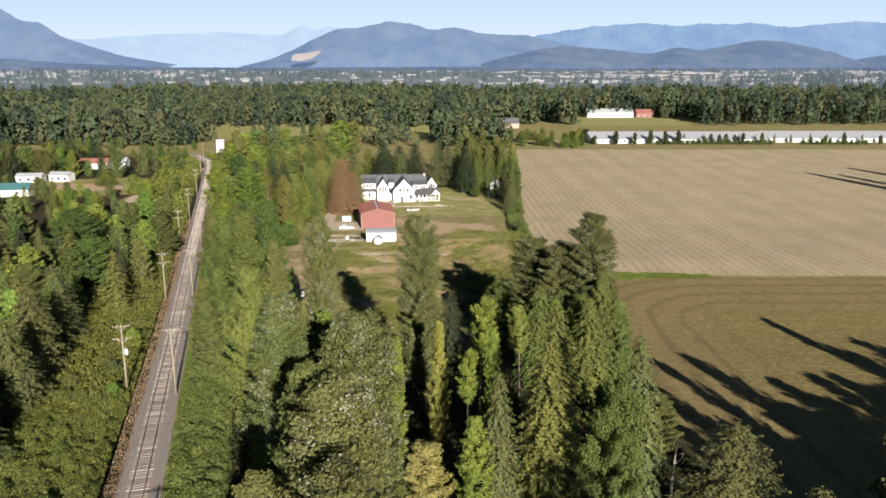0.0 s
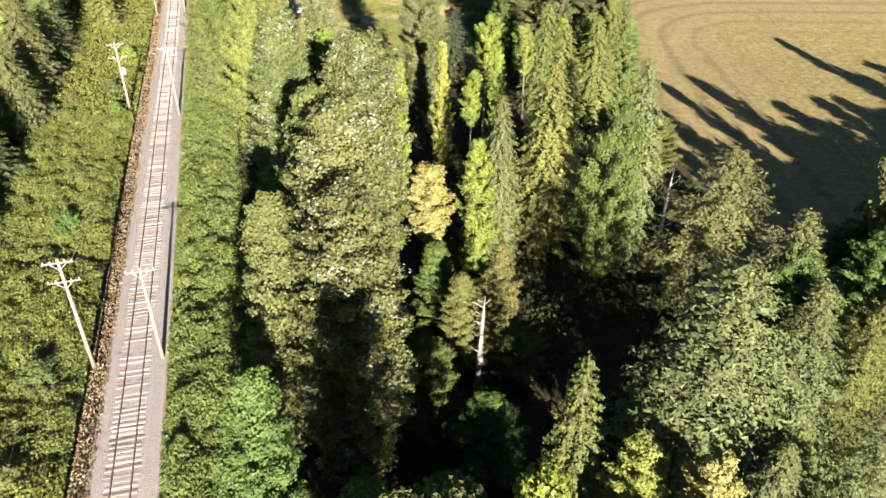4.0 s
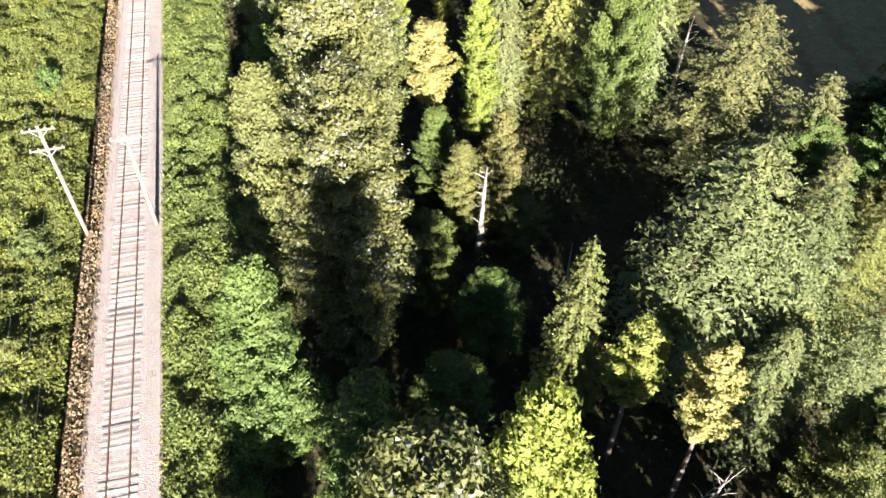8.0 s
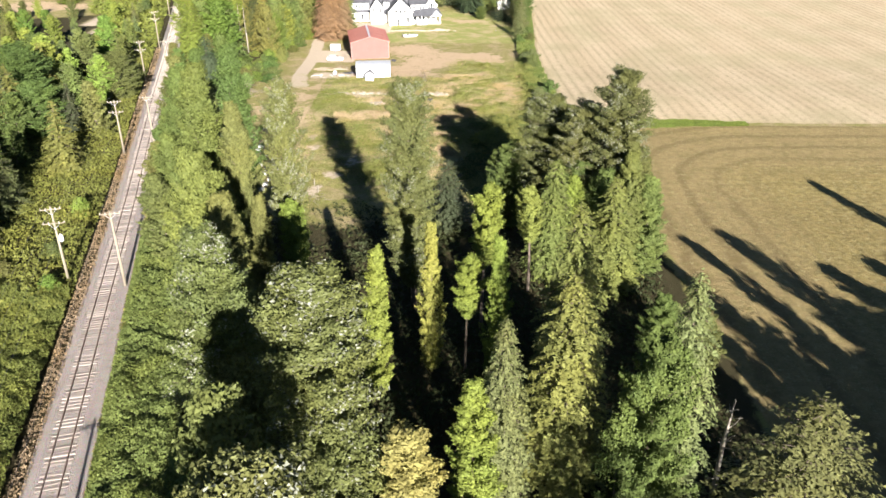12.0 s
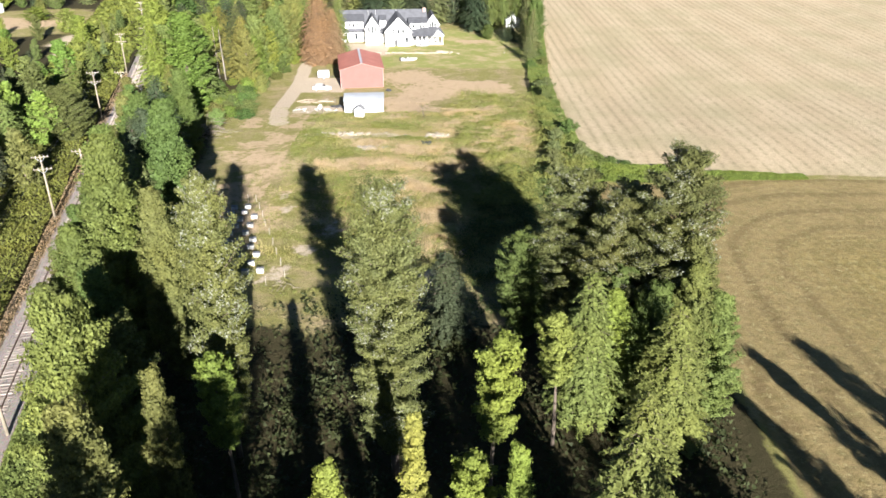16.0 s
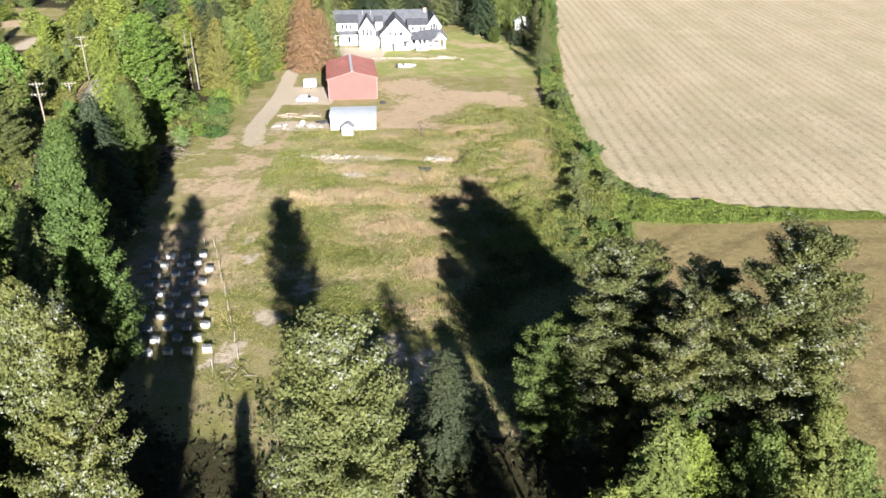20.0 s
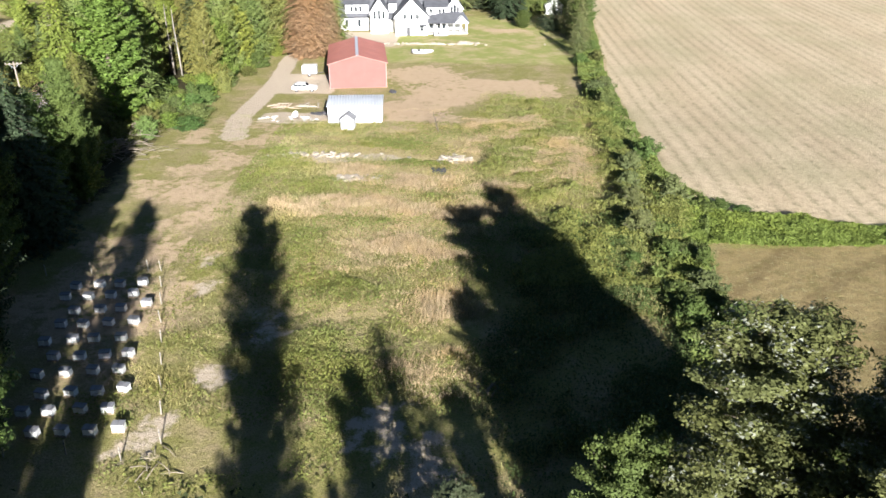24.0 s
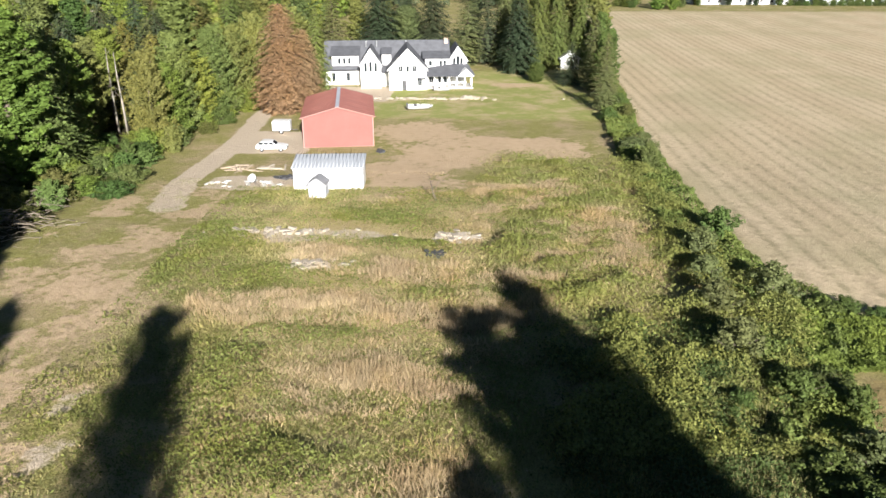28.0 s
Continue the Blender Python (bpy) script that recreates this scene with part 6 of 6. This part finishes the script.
def trailer():
    ob = root("box_trailer", pose(-32.4, 256.5, land(-32, 256), 0, 0, 4), "white enclosed box trailer on the gravel", "trailer")
    part("body", boxes((-1.5, -1.0, 0.45, 1.5, 1.0, 2.1), bevel=0.12), ob, CAR_WHITE)
    part("drawbar", boxes((1.5, -0.06, 0.45, 2.6, 0.06, 0.55)), ob, TRIM_DARK)
    for s_ in (-1, 1):
        wheel = part("wheel", tube(bmesh.new(), [(0, s_ * 0.95, 0.32), (0, s_ * 1.12, 0.32)], [0.32, 0.32], 14), ob, RUBBER)
        part("rim", tube(bmesh.new(), [(0, s_ * 1.11, 0.32), (0, s_ * 1.135, 0.32)], [0.18, 0.16], 10), wheel, GALV)


def boat(x, y, turn, k, label):
    ob = root("boat", pose(x, y, land(x, y), 0, 0, turn) @ Matrix.Scale(k, 4), label, "boat")
    bm = bmesh.new()
    rows = []
    for u, w, z0 in ((-2.3, 0.9, 0.15), (-1.0, 1.0, 0.05), (0.6, 0.95, 0.08), (1.7, 0.6, 0.25), (2.4, 0.06, 0.65)):
        rows.append([bm.verts.new(v) for v in ((u, -w, 0.95), (u, -w * 0.8, z0 + 0.3), (u, 0, z0), (u, w * 0.8, z0 + 0.3), (u, w, 0.95))])
    for a, b_ in zip(rows, rows[1:]):
        for i in range(4):
            bm.faces.new((a[i], b_[i], b_[i + 1], a[i + 1]))
    bm.faces.new(rows[0])
    bmesh.ops.solidify(bm, geom=list(bm.faces), thickness=0.05)
    part("hull", bm, ob, CAR_WHITE)
    part("deck", boxes((-0.2, -0.7, 0.7, 1.7, 0.7, 0.88), bevel=0.05), ob, CAR_WHITE)
    part("windscreen", slab(bmesh.new(), (0.3, -0.65, 0.9), (0.3, 0.65, 0.9), (-0.05, 0.55, 1.4), (-0.05, -0.55, 1.4), 0.03), ob, GLASS_DARK)
    for s_ in (-0.45, 0.45):
        part("seat", boxes((-1.2, s_ - 0.25, 0.5, -0.6, s_ + 0.25, 1.05), bevel=0.05), ob, TRIM_DARK)
    part("engine", boxes((-2.65, -0.2, 0.4, -2.3, 0.2, 1.35), bevel=0.06), ob, TRIM_DARK)


trailer()
boat(-10.8, 276.6, 8, 1.0, "small white motorboat standing on the dry lawn")
boat(-7.6, 296.8, 0, 0.8, "white rowing boat beside the house porch")


def heap(name, x, y, w, d, h, n, mat, label, category, seed, long=1.0, thin=0.12):
    """A pile of separate boards, stones or branches."""
    rs = random.Random(seed)
    ob = root(name, pose(x, y, land(x, y)), label, category)
    for i in range(n):
        px, py = rs.gauss(0, w * 0.3), rs.gauss(0, d * 0.3)
        z = max(0.05, h * (1 - (px / w) ** 2 * 2 - (py / d) ** 2 * 2) * rs.uniform(0.2, 1.0))
        if category == "brush pile":
            L, a, b_ = rs.uniform(0.8, 1.0 + 0.32 * w), rs.uniform(0, 6.28), rs.uniform(-0.25, 0.5)
            e = Vector((math.cos(a) * L / 2, math.sin(a) * L / 2, b_ * L / 3))
            c = Vector((px, py, z))
            part("branch", tube(bmesh.new(), [c - e, c + Vector((0, 0, 0.15)), c + e], [0.05, 0.035, 0.012], 5), ob, mat)
        else:
            bm = boxes((-0.5 * long * rs.uniform(0.5, 1.2), -thin * rs.uniform(0.6, 1.6), -thin * 0.5, 0.5 * long * rs.uniform(0.5, 1.2), thin * rs.uniform(0.6, 1.6), thin * rs.uniform(0.4, 1.0)), bevel=0.02)
            bm.transform(pose(px, py, max(0.04, z * 0.5), rs.uniform(-14, 14), rs.uniform(-14, 14), rs.uniform(0, 180)))
            part("board" if long > 0.9 else "stone", bm, ob, mat)
    return ob


heap("brush_pile", -51.5, 213, 8, 6, 2.2, 130, DRIFTWOOD, "heap of grey cut branches at the edge of the trees", "brush pile", 3)
heap("brush_pile", -49.5, 205, 8, 7, 2.4, 130, DRIFTWOOD, "heap of grey cut branches at the edge of the trees", "brush pile", 4)
heap("brush_pile", -20.5, 141.5, 3, 3, 0.4, 12, DRIFTWOOD, "scatter of bleached branches on bare earth", "brush pile", 5)
heap("brush_pile", 3.8, 152, 3, 2.5, 0.6, 16, DRIFTWOOD, "scatter of bleached branches on bare earth", "brush pile", 6)
heap("brush_pile", -17.8, 160, 3.4, 4.5, 0.2, 10, DRIFTWOOD, "scatter of bleached branches on bare earth", "brush pile", 7)
heap("lumber_pile", -32.6, 232.6, 4.5, 2.5, 0.35, 16, OLD_WOOD, "loose pile of pale boards on the grass", "lumber", 8, 2.4, 0.12)
heap("lumber_pile", -27.5, 233.5, 4.5, 1.5, 0.3, 9, STONE, "loose pile of pale boards on the grass", "lumber", 9, 2.8, 0.14)
heap("rubble_heap", -19.5, 206.6, 12, 2.0, 0.5, 46, STONE, "low heap of pale rubble in the meadow", "rubble", 10, 0.8, 0.22)
heap("rubble_heap", -14.5, 197.2, 4.5, 2.2, 0.5, 24, STONE, "low heap of pale rubble in the meadow", "rubble", 11, 0.8, 0.25)
heap("rubble_heap", -1.0, 205.6, 5.5, 2.5, 0.6, 30, STONE, "low heap of pale rubble in the meadow", "rubble", 12, 0.8, 0.22)
heap("rubble_heap", -3.2, 200.4, 2.6, 1.0, 0.5, 8, TRIM_DARK, "dark scrap lying by the rubble", "scrap", 13, 1.4, 0.16)
heap("rubble_heap", -29.5, 225.8, 8, 2.2, 0.4, 26, CONCRETE, "scattered blocks on the gravel beside the shed", "rubble", 14, 0.7, 0.18)
heap("stone_edging", -9.5, 287.5, 24, 1.2, 0.4, 60, STONE, "pale stones edging the lawn below the house", "stones", 15, 0.7, 0.25)
heap("stone_edging", -2.0, 288.4, 4, 1.4, 0.9, 18, STONE, "heap of pale stones on the lawn", "stones", 16, 0.8, 0.35)
heap("scrap_heap", -24.6, 228.6, 3, 1.4, 0.5, 14, TRIM_DARK, "dark heap of scrap beside the shed", "scrap", 17, 1.2, 0.2)
heap("scrap_heap", -14.3, 244.4, 1.4, 1.0, 0.5, 8, TRIM_DARK, "dark heap of scrap at the barn corner", "scrap", 18, 0.9, 0.2)
heap("scrap_heap", -17.5, 230.0, 4.5, 0.9, 0.6, 14, TRIM_DARK, "dark scrap stacked behind the shed", "scrap", 19, 1.2, 0.18)


def swing_stand():
    ob = root("cement_mixer", pose(-28.4, 224.8, land(-28, 225)), "white cement mixer on a dark stand", "cement mixer")
    part("drum", tube(bmesh.new(), [(0.25, 0, 1.5), (0.1, 0, 1.25), (-0.2, 0, 0.8), (-0.35, 0, 0.6)], [0.25, 0.45, 0.5, 0.3], 12), ob, WHITE_METAL)
    for x, y in ((-0.7, -0.4), (-0.7, 0.4), (0.6, -0.4), (0.6, 0.4)):
        part("leg", tube(bmesh.new(), [(x, y, 0), (0, 0, 0.9)], [0.04, 0.04], 6), ob, TRIM_DARK)


swing_stand()


# ---- beehives in staggered rows, with a stake fence ----
def beehive(m):
    ob = root("beehive", m, "pair of white wooden beehives on a low pallet", "beehive", "beehives in the clearing")
    part("pallet", boxes(*[(-0.5, y, 0.0, 0.5, y + 0.11, 0.11) for y in (-0.32, -0.055, 0.21)], (-0.5, -0.32, 0.11, 0.5, 0.32, 0.14)), ob, OLD_WOOD)
    for s_ in (-0.24, 0.24):
        b_ = part("hive_box", boxes((s_ - 0.22, -0.28, 0.14, s_ + 0.22, 0.28, 0.42), (s_ - 0.215, -0.275, 0.425, s_ + 0.215, 0.275, 0.7), bevel=0.008), ob, HIVE_PAINT)
        part("entrance", boxes((s_ - 0.13, -0.287, 0.16, s_ + 0.13, -0.276, 0.185)), b_, TRIM_DARK)
        part("lid", boxes((s_ - 0.23, -0.31, 0.68, s_ + 0.23, 0.31, 0.77), bevel=0.01), ob, HIVE_LID)
    return ob


hr = random.Random(31)
first = None
HIVES = []
for k, (x, y, n) in enumerate(((-37.4, 166.5, 4), (-37.5, 164.2, 4), (-35.4, 161.9, 3), (-35.6, 159.3, 4), (-35.6, 156.6, 4), (-33.7, 154.3, 4), (-33.8, 151.8, 4), (-32.1, 149.3, 4), (-32.5, 146.9, 4), (-30.5, 144.6, 4))):
    for i in range(n):
        HIVES.append((x + 2.07 * i + hr.uniform(-0.15, 0.15), y + 0.3 * i + hr.uniform(-0.15, 0.15)))
HIVES += [(-29.3, 163.5)]
for x, y in HIVES:
    m = pose(x, y, land(x, y) + 0.02, 0, 0, hr.uniform(-9, 9))
    if first is None:
        first = beehive(m)
    else:
        copy_thing(first, m)


def stake(x, y):
    ob = root("fence_stake", pose(x, y, land(x, y) - 0.2, hr.uniform(-4, 4), hr.uniform(-5, 5), 0), "pale wooden stake of a light fence", "stake", "stakes of the fence")
    part("post", boxes((-0.045, -0.045, 0, 0.045, 0.045, 1.5), bevel=0.01), ob, PALE_BARK)
    part("clip", boxes((-0.06, -0.06, 1.2, 0.06, -0.045, 1.26)), ob, TRIM_DARK)


for k in range(9):
    f = k / 8
    stake(-30.6 + 9.8 * f, 170.5 - 26.1 * f)
for x, y in ((-31.9, 170.4), (-37.5, 169.6), (-42, 169), (-27.2, 142.9), (-23.0, 142.5), (-31.5, 142.4)):
    stake(x, y)

# ---- young trees and hedge before the long barns, bushes by the far road ----
for k in range(22):
    x = 101 + 11.8 * k
    plant("far_conifer", x, 516 + 2 * (k % 2), land(x, 516) + tr.uniform(5, 7), 1.7, FIRGREEN, "row of young trees")
for k in range(30):
    x = 140 + 3.9 * k if k < 20 else 235 + 4.5 * (k - 20)
    plant("bush", x, 509, land(x, 509) + tr.uniform(2.2, 3.2), 2.6, GREEN, "hedge before the long barns")
for k in range(40):
    x = tr.uniform(22, 100)
    y = tr.uniform(486, 560)
    plant("far_broadleaf" if k % 3 else "bush", x, y, land(x, y) + tr.uniform(4, 9), tr.uniform(2.2, 4), tr.choice([OLIVE, GREEN, LIME]), "trees by the far road", 0.2)
for x, y, h, r, c in ((-148, 338, 5, 5, LIME), (-196, 352, 13, 6, DARKFIR), (-205, 366, 16, 5, FIRGREEN), (-190, 398, 17, 6, DARKFIR), (-182, 405, 15, 5, DARKFIR), (-128, 318, 8, 4, YELLOW), (-118, 306, 8, 4, LIME)):
    plant("far_conifer" if c in (DARKFIR, FIRGREEN) else "far_broadleaf", x, y, land(x, y) + h, r, c, "trees by the cottages")

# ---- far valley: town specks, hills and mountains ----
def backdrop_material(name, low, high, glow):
    """Blue distance: a plain far backdrop, hazy air painted into its colour and glow."""
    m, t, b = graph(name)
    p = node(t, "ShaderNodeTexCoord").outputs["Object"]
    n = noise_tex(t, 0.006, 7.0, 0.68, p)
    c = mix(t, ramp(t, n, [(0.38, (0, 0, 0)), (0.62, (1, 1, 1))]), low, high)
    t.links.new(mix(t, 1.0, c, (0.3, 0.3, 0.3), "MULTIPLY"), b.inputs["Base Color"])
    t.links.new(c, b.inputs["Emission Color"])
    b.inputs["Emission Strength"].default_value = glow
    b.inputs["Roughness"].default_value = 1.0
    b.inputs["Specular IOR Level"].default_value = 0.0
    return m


def ridge(name, y, outline, mat, label, depth=260, seed=1, rough=6.0):
    """A range of hills under a rough skyline of (place, height) stops."""
    xs = np.linspace(outline[0][0], outline[-1][0], 600)
    h = np.interp(xs, [p[0] for p in outline], [p[1] for p in outline])
    k = np.ones(9) / 9
    h = np.convolve(np.pad(h, 4, "edge"), k, "valid")
    h += rough * (0.7 * wobble(xs, xs * 0, 0.02, seed) + 0.5 * wobble(xs, xs * 0, 0.05, seed + 1) + 0.45 * wobble(xs, xs * 0, 0.13, seed + 2) + 0.35 * wobble(xs, xs * 0, 0.35, seed + 3)) * np.clip((h - 20) / 60, 0, 1)
    rows, n = 9, len(xs)
    verts, faces = [], []
    for j in range(rows):
        f = j / (rows - 1)
        for i, x in enumerate(xs):
            verts.append((x, y - depth * (1 - f), -8 + (h[i] + 8) * f ** 0.8 + (9 * math.sin(x * 0.02 + j * 2.1) * f * (1 - f) * 4 if h[i] > 30 else 0)))
    for j in range(rows - 1):
        faces += [(j * n + i, j * n + i + 1, (j + 1) * n + i + 1, (j + 1) * n + i) for i in range(n - 1)]
    return tagged(new(name, mesh_from(name, verts, faces, mat, True)), label, "mountain", kind="structure")


# the blue and the glow of each range are painted haze
FAR_HAZE = backdrop_material("far_haze", (0.2, 0.33, 0.55), (0.26, 0.4, 0.6), 0.27)
PALE_HAZE = backdrop_material("pale_haze", (0.34, 0.46, 0.62), (0.37, 0.5, 0.65), 0.42)
MID_HAZE = backdrop_material("mid_haze", (0.15, 0.235, 0.39), (0.21, 0.29, 0.42), 0.36)
HILL_HAZE = backdrop_material("hill_haze", (0.13, 0.195, 0.32), (0.185, 0.25, 0.36), 0.34)
ridge("backdrop_far_range", 4900, [(-3300, 150), (-2078, 174), (-1697, 201), (-1387, 211), (-976, 194), (-853, 254), (-768, 227), (-699, 247), (-600, 230), (0, 190), (605, 150), (900, 20)], PALE_HAZE, "pale blue mountain range in the haze", seed=3, rough=6)
ridge("backdrop_east_range", 4860, [(300, 20), (560, 190), (878, 240), (1180, 262), (1420, 250), (1597, 257), (1905, 260), (2113, 234), (2300, 258), (2486, 273), (2700, 262), (3300, 255)], FAR_HAZE, "blue jagged mountain range in the haze", seed=5, rough=9)
ridge("backdrop_west_mountain", 4500, [(-3300, 420), (-2700, 395), (-2456, 324), (-2354, 261), (-2246, 249), (-2129, 170), (-1976, 121), (-1792, 66), (-1500, 20)], MID_HAZE, "blue mountain slope above the valley", seed=7, rough=5)
HILL = ridge("backdrop_middle_hill", 4400, [(-1100, 15), (-945, 50), (-818, 101), (-597, 209), (-443, 221), (-289, 250), (-135, 230), (-73, 203), (64, 221), (234, 185), (450, 179), (668, 131), (918, 95), (1167, 74), (1500, 20)], MID_HAZE, "wooded blue hill with a pale quarry", seed=11, rough=5)
ridge("backdrop_east_hill", 4200, [(200, 30), (491, 99), (638, 116), (935, 93), (1084, 76), (1230, 113), (1350, 93), (1640, 150), (1789, 139), (1940, 107), (2092, 73), (2156, 45), (2324, 73), (2900, 95)], HILL_HAZE, "low wooded hills with scattered houses", seed=17, rough=4)
ridge("backdrop_foothill", 4050, [(-3000, 85), (-2300, 60), (-1900, 30), (-1400, 10), (-700, 8), (0, 14), (900, 10), (1800, 16), (2900, 12)], HILL_HAZE, "dark wooded foot of the hills", seed=19, rough=3)

# quarry, town, floor and woods carry the valley's haze in colour and glow
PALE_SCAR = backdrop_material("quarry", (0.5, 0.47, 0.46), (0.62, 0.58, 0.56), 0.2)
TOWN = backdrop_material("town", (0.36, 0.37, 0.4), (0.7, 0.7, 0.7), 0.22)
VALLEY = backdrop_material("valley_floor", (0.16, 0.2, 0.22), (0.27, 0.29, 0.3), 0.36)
HAZY_WOOD = backdrop_material("hazy_wood", (0.11, 0.155, 0.18), (0.15, 0.19, 0.2), 0.3)
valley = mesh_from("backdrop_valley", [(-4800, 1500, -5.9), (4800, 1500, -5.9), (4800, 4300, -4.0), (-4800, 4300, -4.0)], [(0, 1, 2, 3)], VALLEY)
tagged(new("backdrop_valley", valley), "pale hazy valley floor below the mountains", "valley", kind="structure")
q = bmesh.new()
prism(q, [(-766, 63), (-769, 44), (-724, 41), (-670, 50), (-633, 72), (-615, 94), (-640, 88), (-679, 82), (-748, 75)], "y", 4052, 4058)
part("quarry", q, HILL, PALE_SCAR, "pale quarry scar low on the hill")
fr = np.random.RandomState(71)


def speck_rows(name, n, y0, y1, x0, x1, size, mat, label, zf=0.0):
    """Small far buildings, joined into one mesh."""
    bm_v, bm_f = [], []
    for i in range(n):
        y = fr.uniform(y0, y1)
        x = fr.uniform(x0, x1) * y
        w, d, h = size * fr.uniform(0.5, 2.4), size * 0.6, fr.uniform(2.5, 5.5)
        z = -5.9 + zf * (y - y0)
        k = len(bm_v)
        bm_v += [(x - w, y, z), (x + w, y, z), (x + w, y, z + h), (x - w, y, z + h), (x - w, y + d, z + h * 1.25), (x + w, y + d, z + h * 1.25)]
        bm_f += [(k, k + 1, k + 2, k + 3), (k + 3, k + 2, k + 5, k + 4)]
    return tagged(new(name, mesh_from(name, bm_v, bm_f, mat)), label, "town", kind="stuff")


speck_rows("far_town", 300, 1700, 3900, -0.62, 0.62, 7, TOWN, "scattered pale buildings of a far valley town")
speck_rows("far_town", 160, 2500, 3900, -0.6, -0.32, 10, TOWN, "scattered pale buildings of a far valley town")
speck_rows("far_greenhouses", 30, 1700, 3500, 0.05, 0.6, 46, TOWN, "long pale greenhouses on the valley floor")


def plain_woods(rs, n):
    y = 1160 + 2600 * rs.uniform(0, 1, n) ** 1.3
    x = rs.uniform(-0.66, 0.66, n) * y
    keep = wobble(x, y * 3, 0.004, 5) + rs.normal(size=n) * 0.15 > 0.12
    return x[keep], y[keep]


far_woods("valley_woods", 4200, plain_woods, 73, [(0.065, 0.085, 0.05), (0.085, 0.1, 0.055)], "far woods across the valley floor, haze painted into their colour", HAZY_WOOD)

# pale sky low over the mountains
m, t, b = graph("low_sky")
pz = node(t, "ShaderNodeSeparateXYZ", [(0, node(t, "ShaderNodeTexCoord").outputs["Object"])]).outputs["Z"]
up = node(t, "ShaderNodeMapRange", [("Value", pz), ("From Min", 120.0), ("From Max", 900.0)]).outputs[0]
t.links.new(ramp(t, up, [(0.0, (0.4, 0.47, 0.52)), (0.25, (0.33, 0.43, 0.52)), (1.0, (0.2, 0.34, 0.5))]), b.inputs["Emission Color"])
b.inputs["Emission Strength"].default_value = 1.0
b.inputs["Base Color"].default_value = (0, 0, 0, 1)
b.inputs["Specular IOR Level"].default_value = 0.0
tagged(new("backdrop_sky", mesh_from("backdrop_sky", [(-4800, 4970, -20), (4800, 4970, -20), (4800, 4970, 900), (-4800, 4970, 900)], [(0, 1, 2, 3)], m)), "pale blue sky low over the mountains", "sky", kind="structure")
